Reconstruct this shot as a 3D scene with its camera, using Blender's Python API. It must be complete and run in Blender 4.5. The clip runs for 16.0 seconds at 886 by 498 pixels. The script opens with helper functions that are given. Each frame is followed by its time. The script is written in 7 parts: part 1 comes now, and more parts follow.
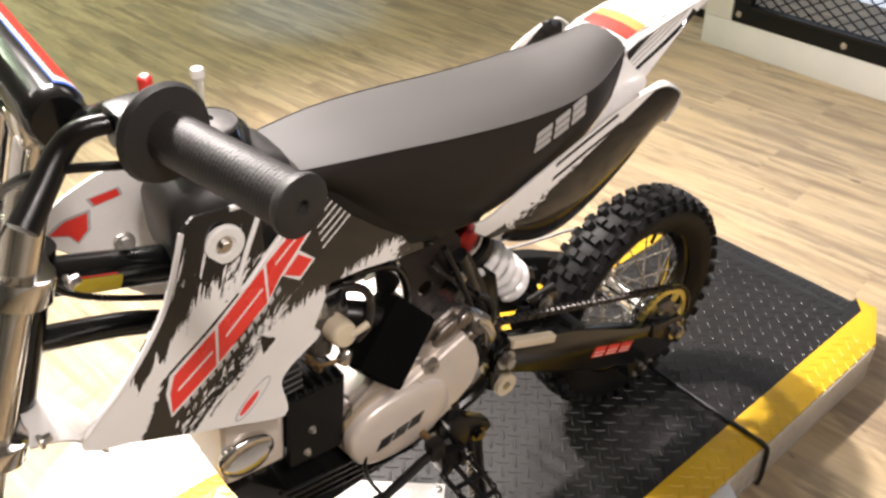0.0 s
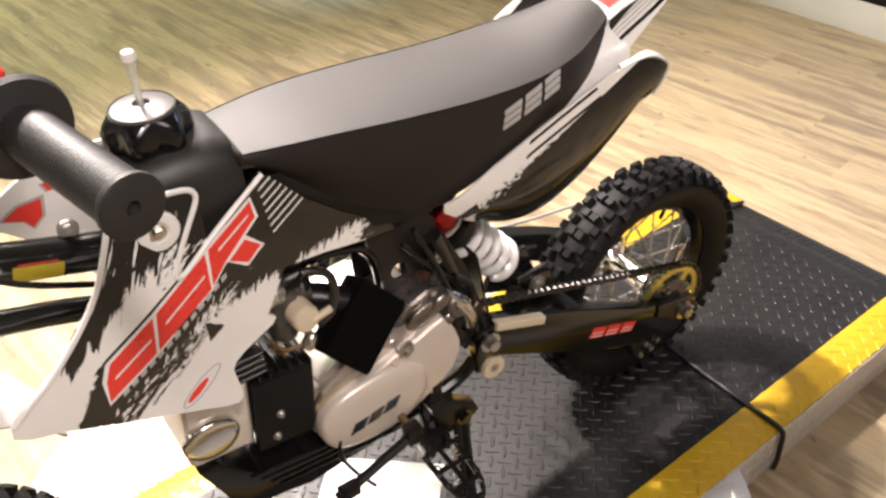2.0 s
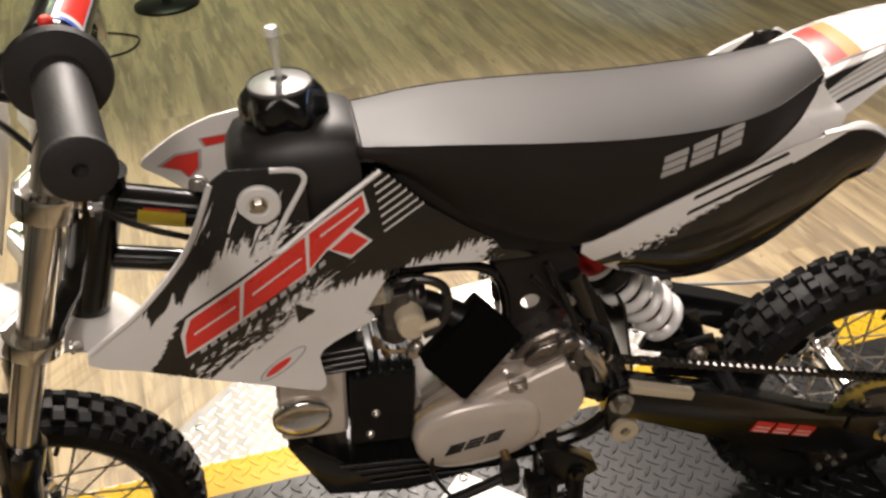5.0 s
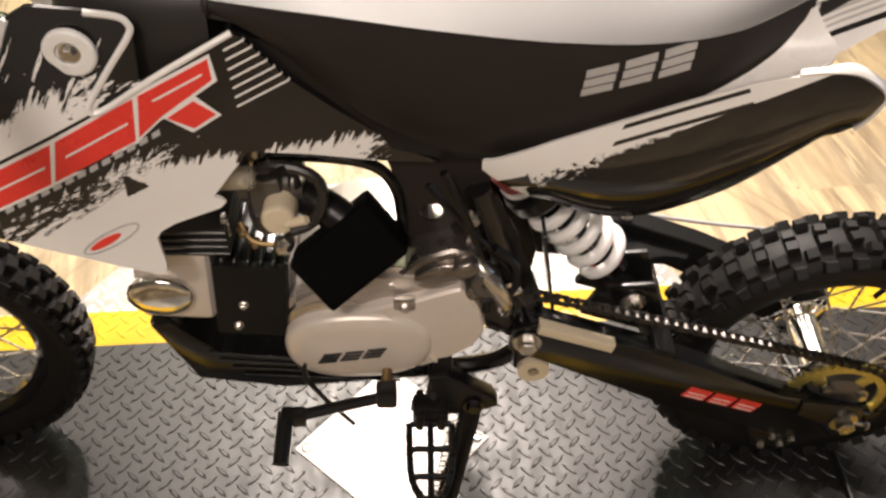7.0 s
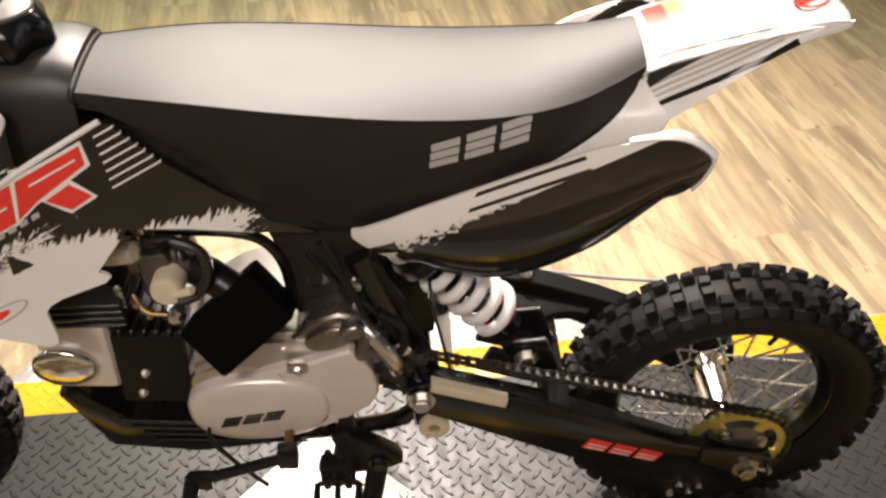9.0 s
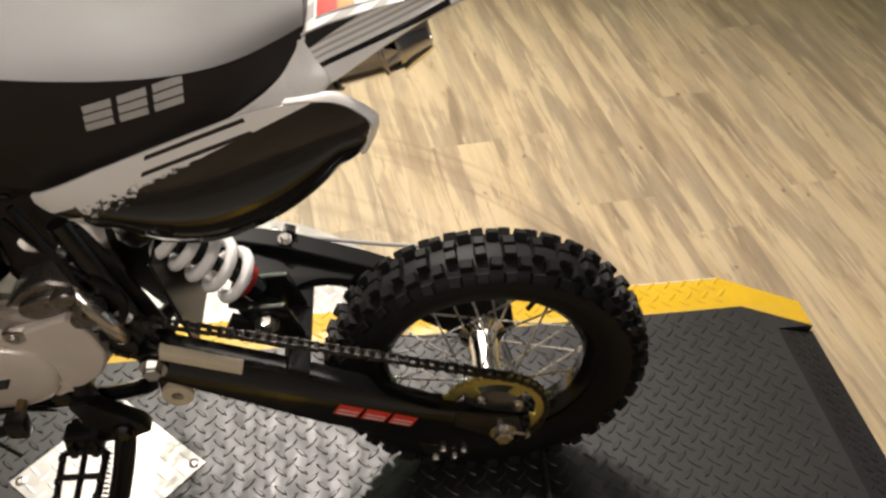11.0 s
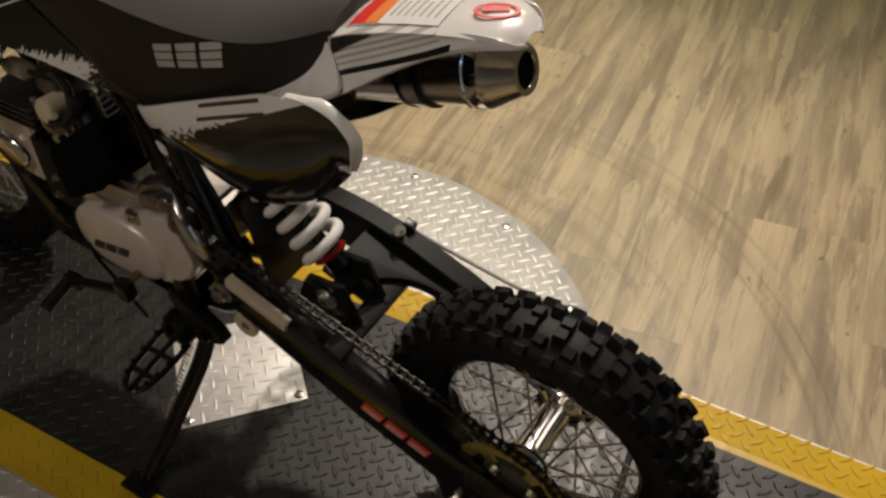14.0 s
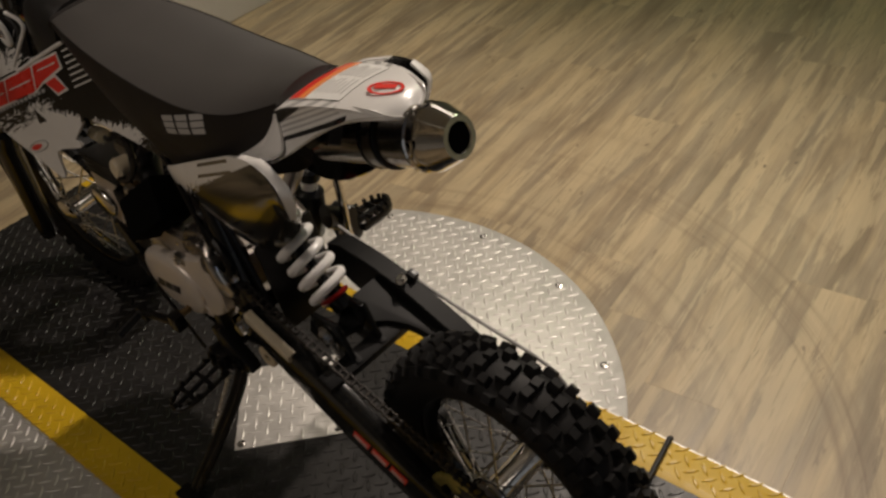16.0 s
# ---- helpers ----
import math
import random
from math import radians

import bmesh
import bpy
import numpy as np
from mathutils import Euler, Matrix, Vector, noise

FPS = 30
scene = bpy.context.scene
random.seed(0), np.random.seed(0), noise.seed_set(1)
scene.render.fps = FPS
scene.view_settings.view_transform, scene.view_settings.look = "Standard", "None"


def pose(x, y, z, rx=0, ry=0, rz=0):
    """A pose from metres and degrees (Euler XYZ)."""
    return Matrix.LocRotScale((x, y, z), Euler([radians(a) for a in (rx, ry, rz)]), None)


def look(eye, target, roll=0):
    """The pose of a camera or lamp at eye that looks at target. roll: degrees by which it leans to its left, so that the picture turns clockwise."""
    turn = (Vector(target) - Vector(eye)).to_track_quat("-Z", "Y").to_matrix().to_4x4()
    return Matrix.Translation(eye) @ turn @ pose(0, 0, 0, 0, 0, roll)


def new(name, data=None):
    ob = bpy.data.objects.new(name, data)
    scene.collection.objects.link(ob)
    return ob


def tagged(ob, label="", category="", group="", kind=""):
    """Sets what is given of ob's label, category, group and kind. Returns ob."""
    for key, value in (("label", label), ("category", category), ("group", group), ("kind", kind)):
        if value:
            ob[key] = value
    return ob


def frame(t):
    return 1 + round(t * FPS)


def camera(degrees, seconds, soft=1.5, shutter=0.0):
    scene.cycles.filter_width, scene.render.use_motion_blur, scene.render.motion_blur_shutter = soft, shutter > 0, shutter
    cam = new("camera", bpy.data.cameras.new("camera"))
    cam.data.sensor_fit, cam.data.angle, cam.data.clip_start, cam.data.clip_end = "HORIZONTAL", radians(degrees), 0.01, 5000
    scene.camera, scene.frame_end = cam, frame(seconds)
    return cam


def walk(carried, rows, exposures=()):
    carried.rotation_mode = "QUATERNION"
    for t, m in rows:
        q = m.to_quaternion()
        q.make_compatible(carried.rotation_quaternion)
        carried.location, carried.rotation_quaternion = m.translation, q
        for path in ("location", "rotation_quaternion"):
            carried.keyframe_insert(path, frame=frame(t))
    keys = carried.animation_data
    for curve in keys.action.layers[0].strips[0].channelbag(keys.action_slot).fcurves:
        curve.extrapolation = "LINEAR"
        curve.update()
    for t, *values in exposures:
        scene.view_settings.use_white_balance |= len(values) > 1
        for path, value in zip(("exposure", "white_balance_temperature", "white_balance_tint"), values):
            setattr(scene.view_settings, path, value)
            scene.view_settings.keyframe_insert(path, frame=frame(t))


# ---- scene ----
cam = camera(52.7, 16.0, soft=2.7)
PATH = [
    (0, (-0.723, -0.771, 1.248), (0.378, 0.452, 0.111), 0.1),
    (0.5, (-0.645, -0.823, 1.273), (0.389, 0.48, 0.162), -1.4),
    (1, (-0.597, -0.853, 1.265), (0.381, 0.459, 0.116), -3.6),
    (1.5, (-0.594, -0.841, 1.26), (0.376, 0.475, 0.108), -4.5),
    (2, (-0.599, -0.822, 1.241), (0.35, 0.47, 0.045), -3.4),
    (2.5, (-0.586, -0.82, 1.195), (0.377, 0.453, -0.01), -2.2),
    (3, (-0.603, -0.792, 1.178), (0.127, 0.597, -0.063), -2.1),
    (3.2, (-0.601, -0.789, 1.179), (0.05, 0.632, -0.068), -2.2),
    (5.3, (-0.335, -0.861, 1.212), (-0.025, 0.755, 0.076), -1.1),
    (5.5, (-0.285, -0.813, 1.202), (-0.005, 0.791, 0.04), 1.5),
    (6, (-0.173, -0.732, 1.221), (0.051, 0.832, -0.005), 1.6),
    (6.5, (-0.169, -0.731, 1.18), (-0.002, 0.774, -0.126), 2.6),
    (7, (-0.162, -0.742, 1.151), (-0.013, 0.684, -0.244), 1.7),
    (7.5, (-0.161, -0.749, 1.137), (-0.023, 0.632, -0.303), 1.5),
    (8, (-0.165, -0.759, 1.147), (0.023, 0.64, -0.271), 1.5),
    (8.5, (-0.133, -0.764, 1.164), (0.028, 0.684, -0.205), 1.6),
    (9, (-0.035, -0.779, 1.191), (0.11, 0.727, -0.116), -0.5),
    (9.5, (0.067, -0.786, 1.207), (0.264, 0.723, -0.091), -1.0),
    (10, (0.138, -0.798, 1.187), (0.375, 0.645, -0.177), 0.2),
    (10.2, (0.153, -0.81, 1.181), (0.407, 0.618, -0.196), 0.0),
    (12.3, (0.459, -0.786, 1.181), (0.335, 0.733, -0.114), 1.8),
    (12.5, (0.495, -0.742, 1.188), (0.277, 0.771, -0.102), 0.7),
    (13, (0.544, -0.687, 1.192), (0.216, 0.747, -0.163), -0.6),
    (13.5, (0.577, -0.674, 1.186), (0.032, 0.674, -0.186), -0.4),
    (14, (0.643, -0.655, 1.187), (-0.078, 0.61, -0.184), -1.5),
    (14.5, (0.686, -0.629, 1.18), (-0.12, 0.594, -0.183), -3.1),
    (15, (0.697, -0.609, 1.183), (-0.188, 0.59, -0.151), -4.7),
    (15.5, (0.803, -0.609, 1.207), (-0.147, 0.599, -0.072), -7.5),
    (16, (0.931, -0.594, 1.233), (-0.187, 0.522, 0.006), -9.3),
]
EXPOSURES = [(0, 0.98, 6050, 18), (3, 1.0, 6250, 20), (5.5, 0.06, 6250, 17), (7, 0.70, 6450, 18), (8, 0.65, 6450, 18), (9.5, 0.53, 6250, 17), (10.2, 0.34, 6150, 15), (12.3, -0.60, 6450, 14), (14, -1.02, 6550, 15), (16, -1.38, 6700, 16)]
walk(cam, [(t, look(eye, target, roll)) for t, eye, target, roll in PATH], EXPOSURES)

# ---- light ----
FLOOR = -0.088
world = bpy.data.worlds.new("world")
world.use_nodes = True
scene.world = world
world.node_tree.nodes["Background"].inputs[0].default_value = (0.9, 0.8, 0.65, 1)
world.node_tree.nodes["Background"].inputs[1].default_value = 0.02
WARM = (1.0, 0.90, 0.77)


# An unseen area lamp, added as fill.
def panel_light(x, y, watts, sx=1.2, sy=0.6, z=2.72):
    data = bpy.data.lights.new("fill_panel_light", "AREA")
    data.shape, data.size, data.size_y, data.energy, data.color = "RECTANGLE", sx, sy, watts, WARM
    ob = new("fill_panel_light", data)
    ob.location = (x, y, z)
    return ob


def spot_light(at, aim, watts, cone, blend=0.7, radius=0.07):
    data = bpy.data.lights.new("aimed_spot_light", "SPOT")
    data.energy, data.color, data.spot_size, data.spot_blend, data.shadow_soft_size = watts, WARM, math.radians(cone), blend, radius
    ob = new("aimed_spot_light", data)
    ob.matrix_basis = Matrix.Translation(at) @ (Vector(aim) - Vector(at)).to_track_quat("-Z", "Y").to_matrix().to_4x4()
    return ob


spot_light((-0.12, 1.75, 2.68), (0.05, -0.1, 0.1), 465, 92, 0.9, 0.07)
spot_light((0.42, 1.72, 2.68), (0.08, -0.1, 0.1), 115, 92, 0.9, 0.07)
# Unseen near-side fill: a spot and a tilted panel added to brighten the flank.
spot_light((-0.75, -1.7, 2.6), (-0.24, -0.03, 0.56), 64, 30, 0.9, 0.12)
near = panel_light(-0.45, -2.1, 3.0, 1.6, 0.7, 2.5)
near.data.spread = math.radians(75)
near.matrix_basis = Matrix.Translation(near.location) @ (Vector((-0.3, 0.0, 0.55)) - near.location).to_track_quat("-Z", "Y").to_matrix().to_4x4()
# Unseen helper spot, added to brighten the rear fender only.
spot_light((1.0, -1.9, 2.68), (0.42, -0.04, 0.78), 62, 17, 0.9)
# Unseen helper spot, added to lift the white cabinet's face.
spot_light((-0.9, 1.3, 2.68), (-1.85, 1.4, 0.2), 150, 52, 0.8)
# Added blue spot; its pool stands in for a bluish reflection on the floor.
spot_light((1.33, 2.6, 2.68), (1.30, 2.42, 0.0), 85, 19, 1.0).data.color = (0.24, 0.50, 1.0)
# Unseen bluish panel, added to tint the deck's rear lip and the floor.
data = bpy.data.lights.new("blue_fill_light", "AREA")
data.shape, data.size, data.size_y, data.energy, data.color = "RECTANGLE", 1.6, 0.9, 18, (0.42, 0.62, 1.0)
new("blue_fill_light", data).matrix_basis = Matrix.Translation((5.2, 0.6, 1.9)) @ Matrix.Rotation(math.radians(90), 4, "Y")
# Added fill panels that raise the floor and the deck's sheen.
for lx, ly, lw in ((1.95, 1.55, 9), (-1.2, 2.3, 12), (-0.1, -2.6, 2)):
    panel_light(lx, ly, lw)
# Green-tinted fill, added for the greenish cast on the far floor.
panel_light(-0.6, 3.7, 42).data.color = (0.80, 1.0, 0.60)


# ---- materials ----
class Nodes:
    """Short hand for building node trees."""

    def __init__(self, name):
        self.mat = bpy.data.materials.new(name)
        self.mat.use_nodes = True
        self.tree = self.mat.node_tree
        self.bsdf = self.tree.nodes["Principled BSDF"]

    def add(self, kind):
        return self.tree.nodes.new(kind)

    def link(self, a, b):
        self.tree.links.new(a, b)

    def put(self, socket, value):
        if isinstance(value, bpy.types.NodeSocket):
            self.link(value, socket)
        else:
            socket.default_value = value

    def math(self, op, a, b=0.0, c=None, clamp=False):
        node = self.add("ShaderNodeMath")
        node.operation, node.use_clamp = op, clamp
        self.put(node.inputs[0], a)
        self.put(node.inputs[1], b)
        if c is not None:
            self.put(node.inputs[2], c)
        return node.outputs[0]

    def coords(self, scale=(1, 1, 1), shift=None):
        tex = self.add("ShaderNodeTexCoord")
        m = self.add("ShaderNodeMapping")
        m.inputs["Scale"].default_value = scale
        self.link(tex.outputs["Object"], m.inputs["Vector"])
        if shift is not None:
            self.link(shift, m.inputs["Location"])
        return m.outputs[0]

    def noise(self, vector, scale, detail=4.0, rough=0.55, distortion=0.0):
        n = self.add("ShaderNodeTexNoise")
        n.inputs["Scale"].default_value, n.inputs["Detail"].default_value = scale, detail
        n.inputs["Roughness"].default_value, n.inputs["Distortion"].default_value = rough, distortion
        self.link(vector, n.inputs["Vector"])
        return n.outputs["Fac"]

    def ramp(self, fac, stops):
        r = self.add("ShaderNodeValToRGB")
        els = r.color_ramp.elements
        while len(els) < len(stops):
            els.new(0.5)
        for el, (at, col) in zip(els, stops):
            el.position, el.color = at, (*col, 1) if len(col) == 3 else col
        self.put(r.inputs[0], fac)
        return r.outputs[0]

    def mix(self, fac, a, b):
        m = self.add("ShaderNodeMix")
        m.data_type = "RGBA"
        self.put(m.inputs[0], fac)
        for socket, v in ((m.inputs[6], a), (m.inputs[7], b)):
            self.put(socket, (*v, 1) if isinstance(v, tuple) else v)
        return m.outputs[2]

    def bump(self, height, strength=0.2, distance=0.001):
        b = self.add("ShaderNodeBump")
        b.inputs["Strength"].default_value, b.inputs["Distance"].default_value = strength, distance
        self.link(height, b.inputs["Height"])
        self.link(b.outputs[0], self.bsdf.inputs["Normal"])

    def finish(self, color=None, rough=None, metal=None, **more):
        for key, v in (("Base Color", color), ("Roughness", rough), ("Metallic", metal), *((k.replace("_", " "), w) for k, w in more.items())):
            if v is not None:
                self.put(self.bsdf.inputs[key], (*v, 1) if isinstance(v, tuple) and len(v) == 3 else v)
        return self.mat


def surface(name, color, rough=0.5, metal=0.0, spread=0.15, grain=60.0, relief=0.12, wear=0.12, **more):
    """A surface with variation at two scales in colour, gloss and relief."""
    n = Nodes(name)
    co = n.coords()
    fine, broad = n.noise(co, grain * 4), n.noise(co, grain / 8, 5)
    both = n.math("MULTIPLY_ADD", fine, 0.4, n.math("MULTIPLY", broad, 0.6))
    dark, light = tuple(c * (1 - spread) for c in color), tuple(min(1, c * (1 + spread)) for c in color)
    col = n.ramp(both, [(0.3, dark), (0.7, light)])
    ro = n.math("ADD", n.math("MULTIPLY", n.math("SUBTRACT", broad, 0.5), wear * 2), rough, clamp=True)
    n.bump(fine, relief, 0.0006)
    return n.finish(col, ro, metal, **more)


PLASTIC_BLACK = surface("black_plastic", (0.006, 0.0055, 0.0055), 0.3, spread=0.2, relief=0.05, Specular_IOR_Level=0.32)
SATIN_BLACK = surface("satin_black_paint", (0.006, 0.006, 0.006), 0.55, spread=0.2, relief=0.1, Specular_IOR_Level=0.22)
GLOSS_BLACK = surface("gloss_black_paint", (0.005, 0.005, 0.005), 0.16, spread=0.2, relief=0.03)
RUBBER = surface("tyre_rubber", (0.0065, 0.006, 0.006), 0.58, spread=0.35, relief=0.3, wear=0.15, Specular_IOR_Level=0.24)
GRIP_RUBBER = surface("grip_rubber", (0.014, 0.0125, 0.0115), 0.55, spread=0.25, grain=120, relief=0.5)
FOAM = surface("black_foam", (0.003, 0.003, 0.003), 0.95, spread=0.3, grain=200, relief=0.4, Specular_IOR_Level=0.05)
VINYL_TOP = surface("seat_vinyl_grey", (0.030, 0.0262, 0.0236), 0.60, spread=0.12, grain=150, relief=0.25, wear=0.03, Specular_IOR_Level=0.72)
VINYL_SIDE = surface("seat_vinyl_black", (0.0190, 0.0155, 0.0137), 0.55, spread=0.15, grain=150, relief=0.2, Specular_IOR_Level=0.25)
WHITE = surface("white_plastic", (0.78, 0.76, 0.73), 0.25, spread=0.05, relief=0.03)
WHITE_PAINT = surface("white_paint", (0.8, 0.79, 0.76), 0.45, spread=0.05)
RED = surface("red_decal", (0.75, 0.045, 0.03), 0.3, spread=0.08, relief=0.03)
RED_ANODISED = surface("red_anodised_metal", (0.42, 0.018, 0.015), 0.3, 0.6, spread=0.15)
ORANGE = surface("orange_decal", (0.85, 0.25, 0.06), 0.4, spread=0.08)
GREY_DECAL = surface("silver_grey_print", (0.42, 0.41, 0.40), 0.45, spread=0.1)
BLACK_DECAL = surface("black_print", (0.012, 0.012, 0.012), 0.35)
YELLOW_STICKER = surface("yellow_sticker", (0.55, 0.42, 0.02), 0.4)
HOSE_GREY = surface("smoky_hose", (0.018, 0.015, 0.013), 0.25)
PALE_PRINT = surface("pale_grey_print", (0.46, 0.45, 0.43), 0.4)
BLUE_DECAL = surface("blue_decal", (0.05, 0.12, 0.5), 0.35)
ALLOY = surface("cast_alloy", (0.46, 0.42, 0.38), 0.38, 0.75, spread=0.1, grain=200, relief=0.2)
PAINTED_ALLOY = surface("painted_alloy_cover", (0.68, 0.61, 0.54), 0.33, 0.25, spread=0.06, grain=220, relief=0.12)
CHROME = surface("chrome", (0.75, 0.73, 0.70), 0.09, 1.0, spread=0.06, relief=0.02, wear=0.04)
BRUSHED = surface("brushed_steel", (0.68, 0.65, 0.61), 0.24, 1.0, spread=0.08, relief=0.05, wear=0.06)
STEEL = surface("zinc_steel", (0.55, 0.53, 0.50), 0.28, 1.0, spread=0.15)
CAP_METAL = surface("satin_cap_metal", (0.12, 0.116, 0.112), 0.42, 0.6, spread=0.1, relief=0.1)
TANK_BLACK = surface("moulded_tank_plastic", (0.014, 0.0125, 0.0115), 0.46, spread=0.2, grain=120, relief=0.15)
FIN_EDGE = surface("machined_fin", (0.05, 0.048, 0.046), 0.35, 0.6, spread=0.3)
# Cast alloy darkened in colour for shade and dark reflections round the gearbox.
GEAR_ALLOY = surface("shade_dark_cast_alloy", (0.24, 0.215, 0.195), 0.27, 0.9, spread=0.2, grain=200, relief=0.15)
DARK_ALLOY = surface("dark_cast_alloy", (0.13, 0.12, 0.11), 0.34, 0.7, spread=0.25, grain=200, relief=0.2)
BRASS = surface("brass", (0.22, 0.15, 0.07), 0.45, 0.9, spread=0.3)
CHAIN_STEEL = surface("oiled_chain_steel", (0.065, 0.06, 0.056), 0.38, 0.9, spread=0.3)
SPRING_WHITE = surface("white_powder_coat", (0.8, 0.78, 0.76), 0.3, spread=0.05)
BUFF = surface("buff_nylon", (0.62, 0.53, 0.38), 0.4, spread=0.08)
YELLOW_ZINC = surface("yellow_zinc", (0.62, 0.52, 0.15), 0.38, 0.8, spread=0.2)
POLISHED = surface("polished_alloy", (0.62, 0.58, 0.53), 0.2, 0.95, spread=0.1, grain=150, relief=0.06, wear=0.1)
GUSSET_PAINT = surface("brown_black_satin", (0.016, 0.012, 0.0105), 0.5, spread=0.2, relief=0.1, Specular_IOR_Level=0.35)
STRAP = surface("black_rubber_cord", (0.012, 0.012, 0.012), 0.45)


def checker_metal(name, color, rough, metal, dirt, relief=0.15, **more):
    n = Nodes(name)
    co = n.coords()
    stain, grit, smear = n.noise(co, 7, 6, 0.65), n.noise(co, 320, 3), n.noise(n.coords((3, 1, 1)), 16, 5)
    col = n.ramp(n.math("MULTIPLY_ADD", grit, 0.3, n.math("MULTIPLY", stain, 0.7)), [(0.32, tuple(c * (1 - dirt) for c in color)), (0.62, color), (0.8, tuple(min(1, c * (1 + dirt * 0.5)) for c in color))])
    ro = n.math("ADD", n.math("MULTIPLY", n.math("SUBTRACT", smear, 0.5), 0.5), rough, clamp=True)
    n.bump(grit, relief, 0.0005)
    return n.finish(col, ro, metal, **more)


DECK_BLACK = checker_metal("worn_black_deck_paint", (0.015, 0.0137, 0.0128), 0.45, 0.0, 0.5, Specular_IOR_Level=0.55)
DECK_YELLOW = checker_metal("worn_yellow_deck_paint", (0.72, 0.45, 0.015), 0.42, 0.0, 0.22)
BARE_PLATE = checker_metal("bare_tread_plate", (0.76, 0.73, 0.69), 0.52, 0.6, 0.2)


SCUFFS = [(0.665, 0.02, 0.35), (0.705, 0.012, 0.5), (0.765, 0.03, 0.55), (0.83, 0.012, 0.3), (0.985, 0.012, 0.45), (1.02, 0.035, 0.5), (1.065, 0.012, 0.4), (1.21, 0.04, 0.22)]


def wood_material():
    n = Nodes("vinyl_wood_plank")
    info = n.add("ShaderNodeObjectInfo")
    off = n.add("ShaderNodeCombineXYZ")
    n.link(n.math("MULTIPLY", info.outputs["Random"], 37.0), off.inputs[0])
    n.link(n.math("MULTIPLY", info.outputs["Random"], 91.0), off.inputs[1])
    streak = n.noise(n.coords((7.2, 0.7, 1), off.outputs[0]), 3.0, 6, 0.55, 0.8)
    cloud = n.noise(n.coords((3.6, 0.6, 1), off.outputs[0]), 2.2, 3, 0.5, 0.5)
    fibre = n.noise(n.coords((60, 2.2, 1), off.outputs[0]), 4.0, 5, 0.6)
    col = n.ramp(n.math("ADD", n.math("MULTIPLY", streak, 0.58), n.math("MULTIPLY", cloud, 0.42)),
                 [(0.37, (0.245, 0.182, 0.113)), (0.45, (0.340, 0.257, 0.159)), (0.52, (0.462, 0.352, 0.210)), (0.61, (0.565, 0.434, 0.254))])
    cool = n.noise(n.coords((5.0, 0.9, 1), off.outputs[0]), 2.6, 4, 0.55)
    tint = n.mix(n.ramp(cool, [(0.42, (0, 0, 0)), (0.62, (0.5, 0.5, 0.5))]), col, (0.33, 0.275, 0.195))
    tint = n.mix(n.math("MULTIPLY", info.outputs["Random"], 0.22), tint, (0.34, 0.275, 0.185))
    dark = n.ramp(fibre, [(0.36, (0.70, 0.68, 0.66)), (0.5, (1, 1, 1))])
    m = n.add("ShaderNodeMix")
    m.data_type, m.blend_type = "RGBA", "MULTIPLY"
    m.inputs[0].default_value = 0.45
    n.link(tint, m.inputs[6]), n.link(dark, m.inputs[7])
    # tyre scuffs in arcs round the turntable
    geo = n.add("ShaderNodeNewGeometry")
    sep = n.add("ShaderNodeSeparateXYZ")
    n.link(geo.outputs["Position"], sep.inputs[0])
    dx, dy = n.math("SUBTRACT", sep.outputs[0], -0.15), n.math("SUBTRACT", sep.outputs[1], 0.02)
    far = n.math("SQRT", n.math("ADD", n.math("MULTIPLY", dx, dx), n.math("MULTIPLY", dy, dy)))
    patch = n.noise(geo.outputs["Position"], 3.0, 3)
    wave = n.add("ShaderNodeCombineXYZ")
    n.link(n.math("MULTIPLY", far, 150.0), wave.inputs[0]), n.link(n.math("MULTIPLY", dx, 3.0), wave.inputs[1])
    thin = n.noise(wave.outputs[0], 1.0, 3, 0.6)
    scuff = 0.0
    for radius, width, depth in SCUFFS:
        line = n.math("SUBTRACT", 1.0, n.math("DIVIDE", n.math("ABSOLUTE", n.math("SUBTRACT", far, radius)), width), clamp=True)
        scuff = n.math("ADD", n.math("MULTIPLY", line, depth), scuff)
    scuff = n.math("MULTIPLY", scuff, n.math("MULTIPLY", n.ramp(patch, [(0.35, (0.1, 0.1, 0.1)), (0.6, (1, 1, 1))]), n.ramp(thin, [(0.35, (0.15, 0.15, 0.15)), (0.6, (1.3, 1.3, 1.3))])), clamp=True)
    # pale worn patches with torn edges, thin dark cracks and small knots
    torn = n.noise(n.coords((11.5, 0.9, 1), off.outputs[0]), 1.9, 8, 0.64, 0.4)
    worn = n.mix(n.ramp(torn, [(0.525, (0, 0, 0)), (0.555, (0.55, 0.55, 0.55))]), m.outputs[2], (0.60, 0.475, 0.29))
    grey = n.noise(n.coords((9.5, 0.8, 1), off.outputs[0]), 2.9, 8, 0.66, 0.5)
    worn = n.mix(n.ramp(grey, [(0.56, (0, 0, 0)), (0.605, (0.34, 0.34, 0.34))]), worn, (0.255, 0.19, 0.122))
    line = n.math("ABSOLUTE", n.math("SUBTRACT", n.noise(n.coords((26, 1.6, 1), off.outputs[0]), 2.6, 3, 0.5, 0.4), 0.5))
    where = n.noise(n.coords((6, 2.4, 1), off.outputs[0]), 3.1, 2)
    crack = n.math("MULTIPLY", n.ramp(line, [(0.006, (0.5, 0.5, 0.5)), (0.018, (0, 0, 0))]), n.ramp(where, [(0.52, (0, 0, 0)), (0.60, (1, 1, 1))]))
    worn = n.mix(crack, worn, (0.15, 0.108, 0.07))
    knot = n.noise(n.coords((9.0, 5.0, 1), off.outputs[0]), 4.2, 1, 0.4)
